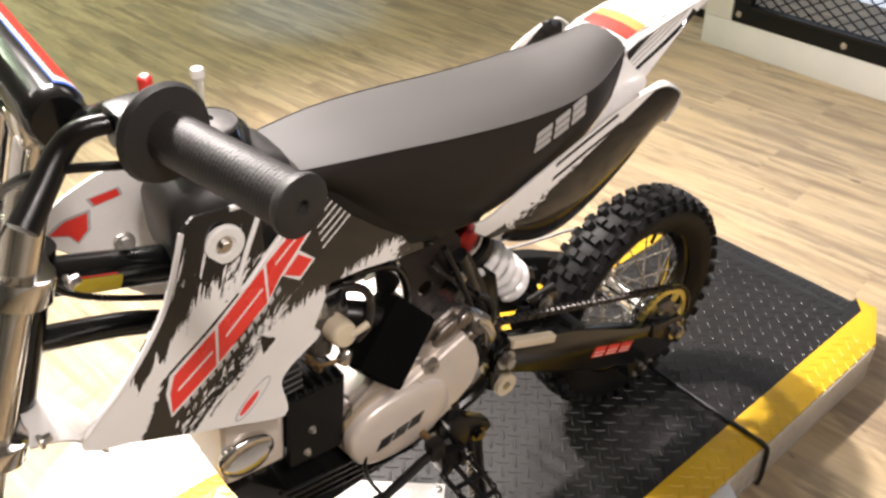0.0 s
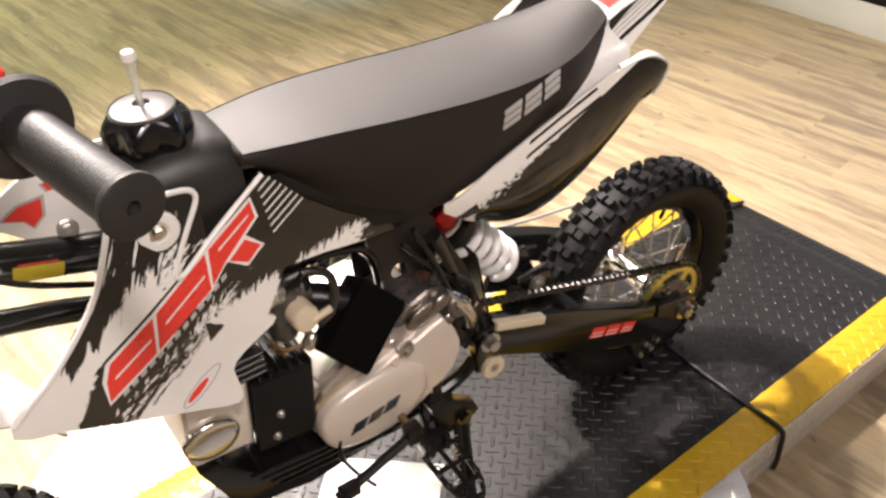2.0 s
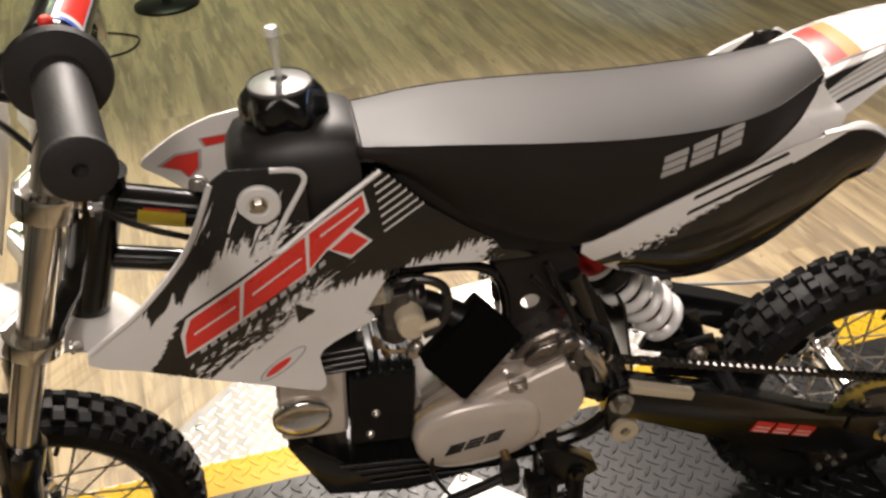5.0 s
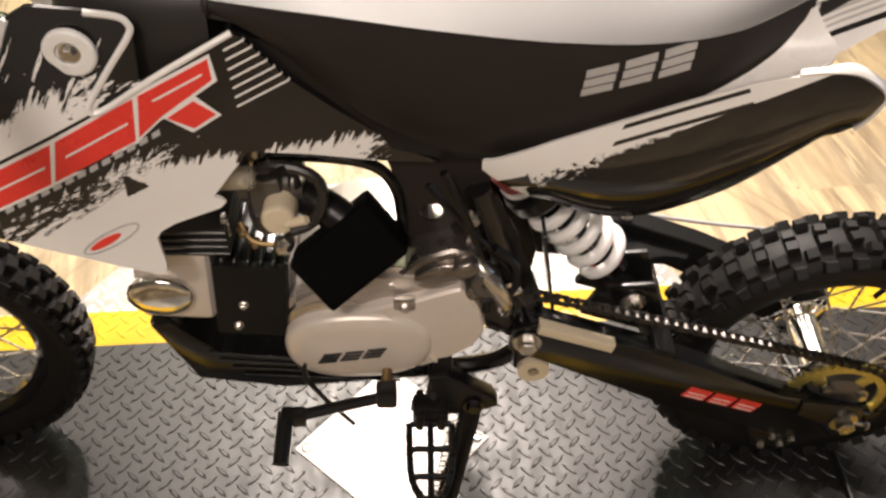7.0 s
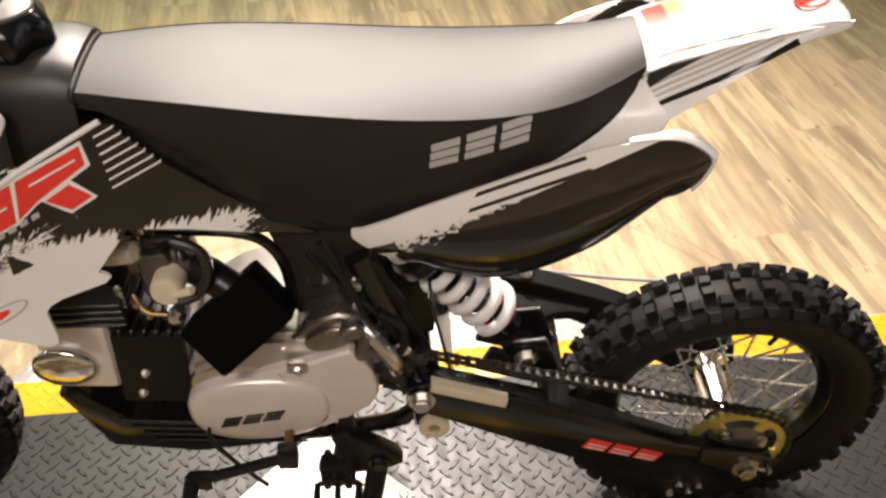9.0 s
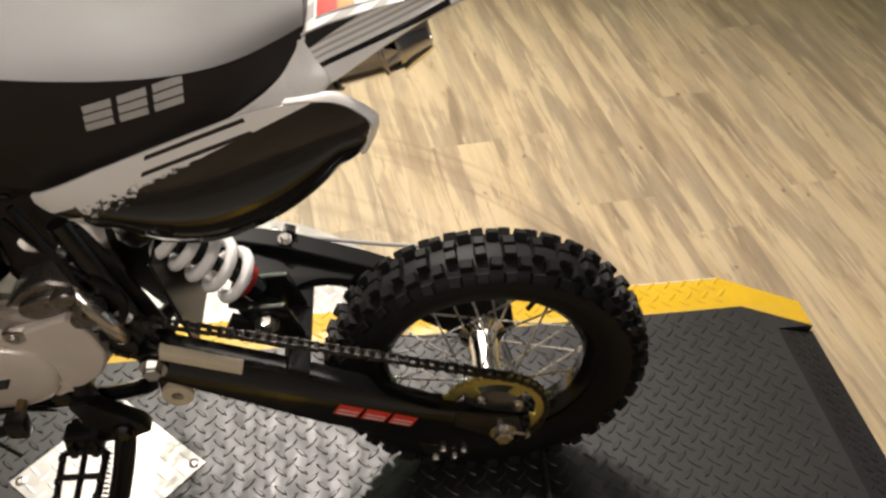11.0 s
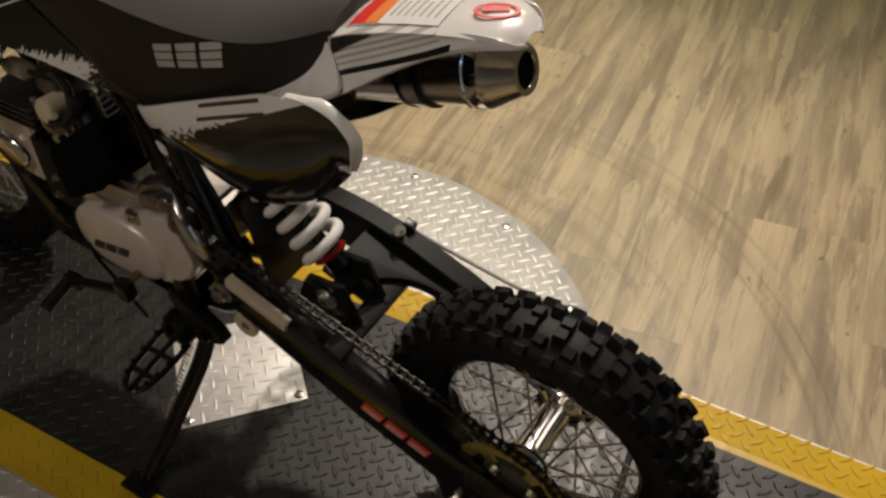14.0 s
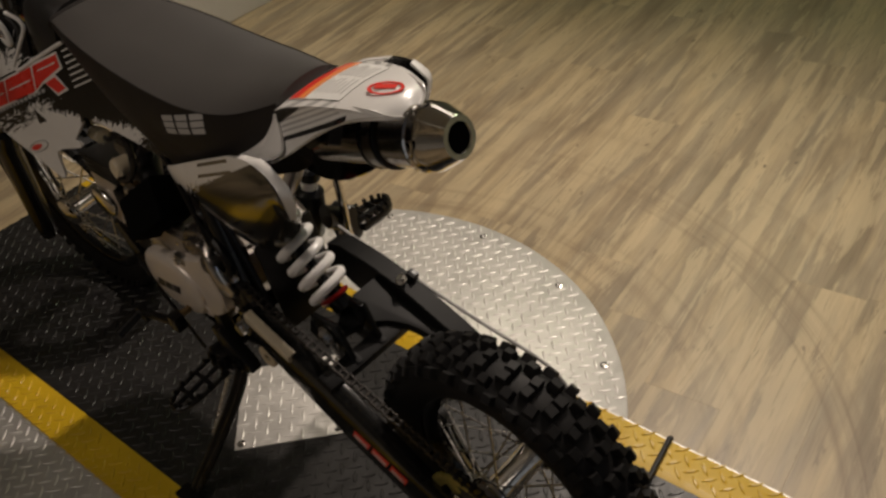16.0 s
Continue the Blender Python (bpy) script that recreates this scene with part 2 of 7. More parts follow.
    spots = n.mix(n.ramp(knot, [(0.755, (0, 0, 0)), (0.80, (0.75, 0.75, 0.75))]), worn, (0.12, 0.085, 0.055))
    dirty = n.mix(scuff, spots, (0.20, 0.135, 0.08))
    n.bump(fibre, 0.1, 0.0006)
    ro = n.math("ADD", n.math("MULTIPLY", streak, 0.25), 0.30)
    return n.finish(dirty, ro, 0.0)


WOOD = wood_material()
PLASTER = surface("wall_plaster", (0.42, 0.4, 0.37), 0.8, spread=0.05, grain=30)
CEILING = surface("ceiling_tile", (0.42, 0.41, 0.39), 0.9, spread=0.05, grain=60)


# ---- shape helpers ----
def finish_bm(bm, angle=0.6):
    bm.normal_update()
    for e in bm.edges:
        e.smooth = len(e.link_faces) == 2 and e.calc_face_angle(0) < angle
    for f in bm.faces:
        f.smooth = True


def mesh_of(name, bm, material, angle=0.6):
    finish_bm(bm, angle)
    me = bpy.data.meshes.new(name)
    bm.to_mesh(me)
    bm.free()
    me.materials.append(material)
    return me


def part(name, bm, material, parent=None, label="", angle=0.6):
    ob = new(name, mesh_of(name, bm, material, angle))
    ob.parent = parent
    if label:
        tagged(ob, label)
    return ob


def share(name, me, parent, m):
    ob = new(name, me)
    ob.parent = parent
    ob.matrix_basis = m
    return ob


def thing(name, label, category, group="", kind="", at=(0, 0, 0)):
    ob = new(name)
    ob.empty_display_size = 0.05
    return tagged(ob, label, category, group, kind)


def sweep(bm, pts, r, n=10, closed=False):
    """A round tube along points; r is one radius or one for each point."""
    pts = [Vector(p) for p in pts]
    rs = r if isinstance(r, (list, tuple)) else [r] * len(pts)
    rings, up = [], None
    for i, p in enumerate(pts):
        a = pts[i - 1] if i or closed else p
        b = pts[(i + 1) % len(pts)] if i + 1 < len(pts) or closed else p
        d = (b - a).normalized()
        if up is None:
            up = d.orthogonal().normalized()
        up = (up - d * up.dot(d)).normalized()
        side = d.cross(up)
        rings.append([bm.verts.new(p + (up * math.cos(t) + side * math.sin(t)) * rs[i]) for t in (2 * math.pi * k / n for k in range(n))])
    for i in range(len(rings) - (0 if closed else 1)):
        a, b = rings[i], rings[(i + 1) % len(rings)]
        for k in range(n):
            bm.faces.new((a[k], a[(k + 1) % n], b[(k + 1) % n], b[k]))
    if not closed:
        bm.faces.new(rings[0][::-1]), bm.faces.new(rings[-1])
    return bm


def curve_pts(pts, steps=6, closed=False):
    """Points on a smooth curve through pts."""
    pts = [Vector(p) for p in pts]
    n, out = len(pts), []
    for i in range(n if closed else n - 1):
        p0, p1, p2, p3 = (pts[(i + k) % n] if closed else pts[max(0, min(n - 1, i + k))] for k in (-1, 0, 1, 2))
        for s in range(steps):
            t = s / steps
            out.append(0.5 * (2 * p1 + (p2 - p0) * t + (2 * p0 - 5 * p1 + 4 * p2 - p3) * t * t + (3 * p1 - p0 - 3 * p2 + p3) * t ** 3))
    if not closed:
        out.append(pts[-1])
    return out


def lathe(bm, profile, m=None, n=32, closed=False):
    """Turns a profile of (radius, height) round z, then moves it by m."""
    m = m or Matrix()
    rings = []
    for r, h in profile:
        rings.append([bm.verts.new(m @ Vector((r * math.cos(t), r * math.sin(t), h))) for t in (2 * math.pi * k / n for k in range(n))])
    for i in range(len(rings) if closed else len(rings) - 1):
        a, b = rings[i], rings[(i + 1) % len(rings)]
        for k in range(n):
            bm.faces.new((a[k], a[(k + 1) % n], b[(k + 1) % n], b[k]))
    if not closed:
        if profile[0][0] > 1e-5:
            bm.faces.new(rings[0][::-1])
        if profile[-1][0] > 1e-5:
            bm.faces.new(rings[-1])
    return bm


def box(bm, size, m=None, bevel=0.0, segs=2):
    made = bmesh.ops.create_cube(bm, size=1.0, matrix=(m or Matrix()) @ Matrix.Diagonal((*size, 1)))
    if bevel:
        edges = list({e for v in made["verts"] for e in v.link_edges})
        bmesh.ops.bevel(bm, geom=edges, offset=bevel, segments=segs, profile=0.6, affect="EDGES")
    return bm


def prism(bm, outline, lift, depth, bevel=0.0, segs=2):
    """An outline in (x, z) made solid; lift(x, z) gives the y of its near face, depth its thickness away from the viewer."""
    fy = lift if callable(lift) else (lambda x, z: lift)
    a = [bm.verts.new((x, fy(x, z), z)) for x, z in outline]
    b = [bm.verts.new((x, fy(x, z) + depth, z)) for x, z in outline]
    n = len(a)
    faces = [bm.faces.new(a), bm.faces.new(b[::-1])]
    for k in range(n):
        faces.append(bm.faces.new((a[k], b[k], b[(k + 1) % n], a[(k + 1) % n])))
    bmesh.ops.recalc_face_normals(bm, faces=faces)
    if bevel:
        rim = [e for e in faces[0].edges] + [e for e in faces[1].edges]
        bmesh.ops.bevel(bm, geom=rim, offset=bevel, segments=segs, profile=0.6, affect="EDGES")
    return bm


def sheet(bm, fn, nu, nv, thick=0.003):
    """A thin curved shell; fn(u, v) gives its outer face for u and v from 0 to 1."""
    out = [[Vector(fn(i / nu, j / nv)) for j in range(nv + 1)] for i in range(nu + 1)]

    def normal(i, j):
        du = out[min(nu, i + 1)][j] - out[max(0, i - 1)][j]
        dv = out[i][min(nv, j + 1)] - out[i][max(0, j - 1)]
        c = du.cross(dv)
        return c.normalized() if c.length > 1e-9 else Vector((0, 0, 1))
    top = [[bm.verts.new(out[i][j]) for j in range(nv + 1)] for i in range(nu + 1)]
    low = [[bm.verts.new(out[i][j] - normal(i, j) * thick) for j in range(nv + 1)] for i in range(nu + 1)]
    for i in range(nu):
        for j in range(nv):
            bm.faces.new((top[i][j], top[i + 1][j], top[i + 1][j + 1], top[i][j + 1]))
            bm.faces.new((low[i][j], low[i][j + 1], low[i + 1][j + 1], low[i + 1][j]))
    for i in range(nu):
        bm.faces.new((top[i][0], low[i][0], low[i + 1][0], top[i + 1][0]))
        bm.faces.new((top[i][nv], top[i + 1][nv], low[i + 1][nv], low[i][nv]))
    for j in range(nv):
        bm.faces.new((top[0][j], top[0][j + 1], low[0][j + 1], low[0][j]))
        bm.faces.new((top[nu][j], low[nu][j], low[nu][j + 1], top[nu][j + 1]))
    return bm


def loft(bm, loops):
    rings = [[bm.verts.new(p) for p in loop] for loop in loops]
    n = len(rings[0])
    for a, b in zip(rings, rings[1:]):
        for k in range(n):
            bm.faces.new((a[k], a[(k + 1) % n], b[(k + 1) % n], b[k]))
    bm.faces.new(rings[0][::-1]), bm.faces.new(rings[-1])
    bmesh.ops.recalc_face_normals(bm, faces=bm.faces[:])
    return bm


def lerp(table, x):
    """Smooth reading of a short table of (x, value)."""
    n = len(table)
    if x <= table[0][0]:
        return table[0][1]
    if x >= table[-1][0]:
        return table[-1][1]
    i = max(k for k in range(n - 1) if table[k][0] <= x)
    (x0, y0), (x1, y1) = table[i], table[i + 1]
    chord = (y1 - y0) / (x1 - x0)

    def slope(k):
        if k in (0, n - 1):
            return chord
        a = (table[k][1] - table[k - 1][1]) / (table[k][0] - table[k - 1][0])
        b = (table[k + 1][1] - table[k][1]) / (table[k + 1][0] - table[k][0])
        return (a + b) / 2
    h, t = x1 - x0, (x - x0) / (x1 - x0)
    return y0 * (1 + 2 * t) * (1 - t) ** 2 + slope(i) * h * t * (1 - t) ** 2 + y1 * t * t * (3 - 2 * t) + slope(i + 1) * h * t * t * (t - 1)


def bolt(bm, at, axis, r=0.006, h=0.005, sides=6):
    m = Matrix.Translation(at) @ Vector(axis).to_track_quat("Z", "Y").to_matrix().to_4x4()
    lathe(bm, [(r * 1.5, 0), (r * 1.5, h * 0.25)], m, 14)
    lathe(bm, [(r, h * 0.25), (r, h * 0.9), (r * 0.85, h)], m, sides)
    return bm


def flip(bm):
    """Mirrors to the far side of the machine."""
    bmesh.ops.transform(bm, matrix=Matrix.Diagonal((1, -1, 1, 1)), verts=bm.verts[:])
    bmesh.ops.reverse_faces(bm, faces=bm.faces[:])
    return bm


# ---- room ----
def slab(name, lo, hi, material, label, category):
    bm = bmesh.new()
    c = [(a + b) / 2 for a, b in zip(lo, hi)]
    box(bm, [b - a for a, b in zip(lo, hi)], Matrix.Translation(c))
    ob = new(name, mesh_of(name, bm, material))
    return tagged(ob, label, category, kind="structure")


X0, X1, Y0, Y1, TOP = -4.5, 5.5, -3.5, 6.0, 2.75
slab("wall_west", (X0 - 0.1, Y0, FLOOR), (X0, Y1, TOP), PLASTER, "plain off-white plaster showroom wall", "wall")
slab("wall_east", (X1, Y0, FLOOR), (X1 + 0.1, Y1, TOP), PLASTER, "plain off-white plaster showroom wall", "wall")
slab("wall_south", (X0, Y0 - 0.1, FLOOR), (X1, Y0, TOP), PLASTER, "plain off-white plaster showroom wall", "wall")
slab("wall_north", (X0, Y1, FLOOR), (X1, Y1 + 0.1, TOP), PLASTER, "plain off-white plaster showroom wall", "wall")
slab("ceiling", (X0, Y0, TOP), (X1, Y1, TOP + 0.1), CEILING, "plain pale showroom ceiling", "ceiling")
floor = slab("floor", (X0, Y0, FLOOR - 0.1), (X1, Y1, FLOOR - 0.004), WOOD, "tan and grey vinyl wood-plank showroom floor with scuff marks", "floor")


# ---- lift table on its turntable ----
PITCH = 0.0225
LIFT_FRONT, LIFT_REAR, NEAR, FAR, BAND = -1.25, 1.055, -0.308, 0.318, 0.076


def lozenge(bm, x, y, z, turn, length=0.0300, width=0.0078, high=0.0015, place=None):
    """One raised tread of a tread plate."""
    c, s = math.cos(turn), math.sin(turn)
    ring = [(-0.5, 0), (-0.2, -0.42), (0.2, -0.42), (0.5, 0), (0.2, 0.42), (-0.2, 0.42)]
    low, top = [], []
    for u, v in ring:
        for k, dest, h in ((1.0, low, 0.0), (0.62, top, high)):
            px, py = u * length * k, v * width * k
            q = Vector((x + px * c - py * s, y + px * s + py * c, z + h))
            dest.append(bm.verts.new(place(q) if place else q))
    for k in range(6):
        bm.faces.new((low[k], low[(k + 1) % 6], top[(k + 1) % 6], top[k]))
    bm.faces.new(top)


def treads(inside, lo, hi, z, angle=math.radians(45), place=None, pitch=PITCH, high=0.0015, long=0.030):
    """Treads at alternating slants wherever inside(x, y) holds."""
    bm = bmesh.new()
    c, s = math.cos(angle), math.sin(angle)
    span = int(max(hi[0] - lo[0], hi[1] - lo[1]) / pitch) + 2
    mx, my = (lo[0] + hi[0]) / 2, (lo[1] + hi[1]) / 2
    for i in range(-span, span + 1):
        for j in range(-span, span + 1):
            u, v = i * pitch, j * pitch
            x, y = mx + u * c - v * s, my + u * s + v * c
            if lo[0] < x < hi[0] and lo[1] < y < hi[1] and inside(x, y):
                lozenge(bm, x, y, z, angle + math.radians(90 if (i + j) % 2 else 0), length=long, width=0.26 * long if high > 0.001 else 0.0062, high=high, place=place)
    return bm


def plan(bm, outline, z0, z1, bevel=0.0):
    a = [bm.verts.new((x, y, z1)) for x, y in outline]
    b = [bm.verts.new((x, y, z0)) for x, y in outline]
    n = len(a)
    faces = [bm.faces.new(a), bm.faces.new(b[::-1])]
    for k in range(n):
        faces.append(bm.faces.new((a[k], b[k], b[(k + 1) % n], a[(k + 1) % n])))
    bmesh.ops.recalc_face_normals(bm, faces=faces)
    if bevel:
        bmesh.ops.bevel(bm, geom=list(faces[0].edges), offset=bevel, segments=2, profile=0.6, affect="EDGES")
    return bm


DISC_X, DISC_Y, DISC_R, DISC_Z = -0.15, 0.02, 0.625, -0.0045
disc = thing("turntable_plate", "round bare steel tread-plate turntable level with the lift deck", "turntable")
bm = bmesh.new()
lathe(bm, [(DISC_R - 0.001, DISC_Z - 0.006), (DISC_R, DISC_Z - 0.005), (DISC_R, DISC_Z - 0.001), (DISC_R - 0.001, DISC_Z)], Matrix.Translation((DISC_X, DISC_Y, 0)), 128)
part("disc", bm, BARE_PLATE, disc, angle=0.9)
bm = bmesh.new()
lathe(bm, [(DISC_R - 0.05, FLOOR), (DISC_R - 0.05, DISC_Z - 0.006)], Matrix.Translation((DISC_X, DISC_Y, 0)), 64)
part("drum", bm, SATIN_BLACK, disc, "dark drum under the turntable plate")
tagged(part("tread", treads(lambda x, y: (x - DISC_X) ** 2 + (y - DISC_Y) ** 2 < (DISC_R - 0.012) ** 2 and not NEAR + 0.01 < y < FAR - 0.01, (-0.8, -0.65), (0.5, 0.67), DISC_Z, high=0.0011), BARE_PLATE, disc), kind="stuff")
for k in range(15):
    a = math.radians(89.5 - 24 * k)
    bx, by = DISC_X + 0.594 * math.cos(a), DISC_Y + 0.594 * math.sin(a)
    if not NEAR < by < FAR:
        bm = bmesh.new()
        lathe(bm, [(0.0085, DISC_Z), (0.0080, DISC_Z + 0.0016), (0.005, DISC_Z + 0.0024), (0.004, DISC_Z + 0.0008), (0.0, DISC_Z + 0.0008)], Matrix.Translation((bx, by, 0)), 14)
        part("screw", bm, STEEL, disc)

lift = thing("motorcycle_lift_table", "low motorcycle lift table of black tread plate with yellow painted borders", "lift table")
IN_NEAR, IN_FAR, RAMP = NEAR + BAND, FAR - BAND, 0.066
bm = bmesh.new()
plan(bm, [(LIFT_FRONT, IN_NEAR), (LIFT_REAR - 0.035, IN_NEAR), (LIFT_REAR, IN_NEAR + 0.03), (LIFT_REAR - RAMP, IN_NEAR + 0.03), (LIFT_REAR - RAMP, IN_FAR - 0.06), (LIFT_REAR, IN_FAR - 0.06), (LIFT_REAR - 0.11, IN_FAR), (LIFT_FRONT, IN_FAR)], FLOOR, 0.0)
part("deck", bm, DECK_BLACK, lift)
bm = bmesh.new()
plan(bm, [(LIFT_FRONT, NEAR), (LIFT_REAR - 0.12, NEAR), (LIFT_REAR, IN_NEAR - 0.02), (LIFT_REAR, IN_NEAR + 0.03), (LIFT_REAR - 0.035, IN_NEAR), (LIFT_FRONT, IN_NEAR)], FLOOR, 0.0, 0.002)
part("border", bm, DECK_YELLOW, lift, "yellow painted tread-plate border, chipped")
bm = bmesh.new()
plan(bm, [(LIFT_FRONT, IN_FAR), (LIFT_REAR - 0.11, IN_FAR), (LIFT_REAR, IN_FAR - 0.06), (LIFT_REAR, IN_FAR), (LIFT_REAR - 0.125, FAR), (LIFT_FRONT, FAR)], FLOOR, 0.0, 0.002)
part("border", bm, DECK_YELLOW, lift, "yellow painted tread-plate border, chipped")


def in_deck(x, y):
    return IN_NEAR < y < IN_FAR and x < LIFT_REAR - RAMP - 0.012 and abs(x + 0.15) + abs(y - 0.02) > 0.155 and x + max(0, y - IN_FAR + 0.11) < LIFT_REAR - 0.01


bm = prism(bmesh.new(), [(LIFT_REAR - RAMP, 0.0), (LIFT_REAR + 0.004, -0.016), (LIFT_REAR + 0.004, FLOOR), (LIFT_REAR - RAMP, FLOOR)], IN_NEAR + 0.0305, IN_FAR - IN_NEAR - 0.091)
ramp = part("rear_lip", bm, DECK_BLACK, lift, "sloping black rear lip of the deck")
tagged(part("lip_tread", treads(lambda x, y: True, (LIFT_REAR - RAMP + 0.008, IN_NEAR + 0.04), (LIFT_REAR - 0.004, IN_FAR - 0.07), 0.0, pitch=0.0135, long=0.017, place=lambda q: Vector((q.x, q.y, q.z - (q.x - LIFT_REAR + RAMP) * 0.016 / (RAMP + 0.004)))), DECK_BLACK, ramp), kind="stuff")
tagged(part("deck_tread", treads(in_deck, (LIFT_FRONT, IN_NEAR), (LIFT_REAR, IN_FAR), 0.0), DECK_BLACK, lift), kind="stuff")
tagged(part("border_tread", treads(lambda x, y: y < IN_NEAR - 0.008 and x < LIFT_REAR - 0.12, (LIFT_FRONT, NEAR), (LIFT_REAR, IN_NEAR), 0.0), DECK_YELLOW, lift), kind="stuff")
tagged(part("border_tread", treads(lambda x, y: y > IN_FAR + 0.008 and x < LIFT_REAR - 0.12, (LIFT_FRONT, IN_FAR), (LIFT_REAR, FAR), 0.0), DECK_YELLOW, lift), kind="stuff")
for y, turn in ((NEAR, 1), (FAR, -1)):
    bm = bmesh.new()
    box(bm, (LIFT_REAR - 0.13 - LIFT_FRONT, 0.004, -0.003 - FLOOR), Matrix.Translation(((LIFT_REAR - 0.13 + LIFT_FRONT) / 2, y - 0.002 * turn, (FLOOR - 0.003) / 2)))
    part("skirt", bm, BARE_PLATE, lift, "bare tread-plate edge of the lift")
    tagged(part("skirt_tread", treads(lambda a, b: True, (LIFT_FRONT + 0.02, FLOOR + 0.008), (LIFT_REAR - 0.15, -0.008), 0.0, place=lambda q, y=y, turn=turn: Vector((q.x, y - turn * (0.004 + q.z), q.y))), BARE_PLATE, lift), kind="stuff")
bm = bmesh.new()
plan(bm, [(-0.295, 0.02), (-0.15, -0.125), (-0.005, 0.02), (-0.15, 0.165)], 0.0005, 0.003, 0.0008)
centre = part("centre_plate", bm, BARE_PLATE, lift, "square bare tread-plate cover screwed to the deck")
tagged(part("centre_tread", treads(lambda x, y: abs(x + 0.15) + abs(y - 0.02) < 0.13, (-0.3, -0.13), (0, 0.17), 0.003, high=0.0009), BARE_PLATE, centre), kind="stuff")
for bx, by in ((-0.278, 0.02), (-0.15, -0.108), (-0.022, 0.02), (-0.15, 0.148)):
    bm = bmesh.new()
    lathe(bm, [(0.0085, 0.003), (0.008, 0.005), (0.005, 0.006), (0.004, 0.004), (0, 0.004)], Matrix.Translation((bx, by, 0)), 14)
    part("screw", bm, STEEL, centre)

# ---- dirt bike ----
bike = thing("dirt_bike", "small white, black and red dirt bike on its side stand", "motorcycle")
bike.matrix_basis = Matrix.Translation((0.006, 0, 0.003)) @ Matrix.Rotation(math.radians(-3.55), 4, "Z") @ Matrix.Rotation(math.radians(1.92), 4, "X")
AXLE = Vector((0.410, 0.020, 0.222))
R_TYRE = 0.226


def tyre_parts(wheel, m, r_out, wide, r_rim, rows, count):
    """Tyre with its knobs, rim, spokes and hub; m stands the wheel at its place, axle along local z."""
    bm = bmesh.new()
    base = r_out - 0.012
    h = base - r_rim
    prof = [(r_rim - 0.004, -wide * 0.30), (r_rim + h * 0.2, -wide * 0.42), (r_rim + h * 0.55, -wide * 0.5), (r_rim + h * 0.85, -wide * 0.42), (base - 0.002, -wide * 0.22), (base, 0),
            (base - 0.002, wide * 0.22), (r_rim + h * 0.85, wide * 0.42), (r_rim + h * 0.55, wide * 0.5), (r_rim + h * 0.2, wide * 0.42), (r_rim - 0.004, wide * 0.30)]
    lathe(bm, prof, m, 72, closed=False)
    bmesh.ops.delete(bm, geom=[f for f in bm.faces if len(f.verts) > 10], context="FACES")
    tyre = part("tyre", bm, RUBBER, wheel, "knobbly black off-road tyre", angle=1.2)
    bm = bmesh.new()
    for k in range(count):
        for row, (off, lean, sx, sy, sz, shift) in enumerate(rows):
            a = 2 * math.pi * (k + shift) / count
            for side in ((1, -1) if off else (1,)):
                rad = base - (0.0 if lean == 0 else (1 - math.cos(math.radians(lean))) * wide * 0.42)
                at = Matrix.Rotation(a, 4, "Z") @ Matrix.Translation((rad, 0, off * side)) @ Matrix.Rotation(math.radians(-lean * side), 4, "Y")
                wob = Matrix.Rotation(0.10 * math.sin(k * 5.1 + row * 2.3 + side), 4, "X")
                w, d = sx * (1 + 0.10 * math.sin(k * 7.3 + row)), sy * (1 + 0.08 * math.sin(k * 3.7 + row * 1.9))
                ring = []
                for hgt, grow in ((-sz * 0.4, 1.12), (sz * 0.62, 1.0), (sz * 0.8, 0.86)):
                    ring.append([bm.verts.new(m @ at @ wob @ Vector((hgt, cy * d * grow / 2, cz * w * grow / 2))) for cy, cz in ((-1, -1), (1, -1), (1, 1), (-1, 1))])
                for lo, hi in zip(ring, ring[1:]):
                    for q in range(4):
                        bm.faces.new((lo[q], lo[(q + 1) % 4], hi[(q + 1) % 4], hi[q]))
                bm.faces.new(ring[-1])
    tagged(part("tread", bm, RUBBER, tyre, "square tread blocks"), kind="stuff")
    bm = bmesh.new()
    w2 = wide * 0.27
    lathe(bm, [(r_rim + 0.006, -w2), (r_rim + 0.006, -w2 + 0.004), (r_rim - 0.006, -w2 + 0.006), (r_rim - 0.014, -w2 * 0.4), (r_rim - 0.014, w2 * 0.4), (r_rim - 0.006, w2 - 0.006), (r_rim + 0.006, w2 - 0.004), (r_rim + 0.006, w2),
               (r_rim - 0.004, w2), (r_rim - 0.012, w2 - 0.006), (r_rim - 0.020, w2 * 0.4), (r_rim - 0.020, -w2 * 0.4), (r_rim - 0.012, -w2 + 0.006), (r_rim - 0.004, -w2)], m, 72, closed=True)
    part("rim", bm, GLOSS_BLACK, wheel, "gloss black wheel rim", angle=0.7)
    bm = bmesh.new()
    lathe(bm, [(0.010, -0.062), (0.030, -0.055), (0.033, -0.050), (0.033, -0.045), (0.021, -0.040), (0.019, 0), (0.021, 0.040), (0.033, 0.045), (0.033, 0.050), (0.030, 0.055), (0.010, 0.062)], m, 32)
    part("hub", bm, CHROME, wheel, "polished alloy wheel hub")
    part("valve_stem", sweep(bmesh.new(), [m @ Vector(((r_rim - 0.012) * math.cos(1.1), (r_rim - 0.012) * math.sin(1.1), 0)), m @ Vector(((r_rim - 0.042) * math.cos(1.1), (r_rim - 0.042) * math.sin(1.1), 0))], 0.0035, 8), PLASTIC_BLACK, wheel)
    one = None
    for k in range(32):
        side = 1 if k % 2 else -1
        a0 = 2 * math.pi * k / 32
        a1 = a0 + math.radians(38 if (k // 2) % 2 else -38)
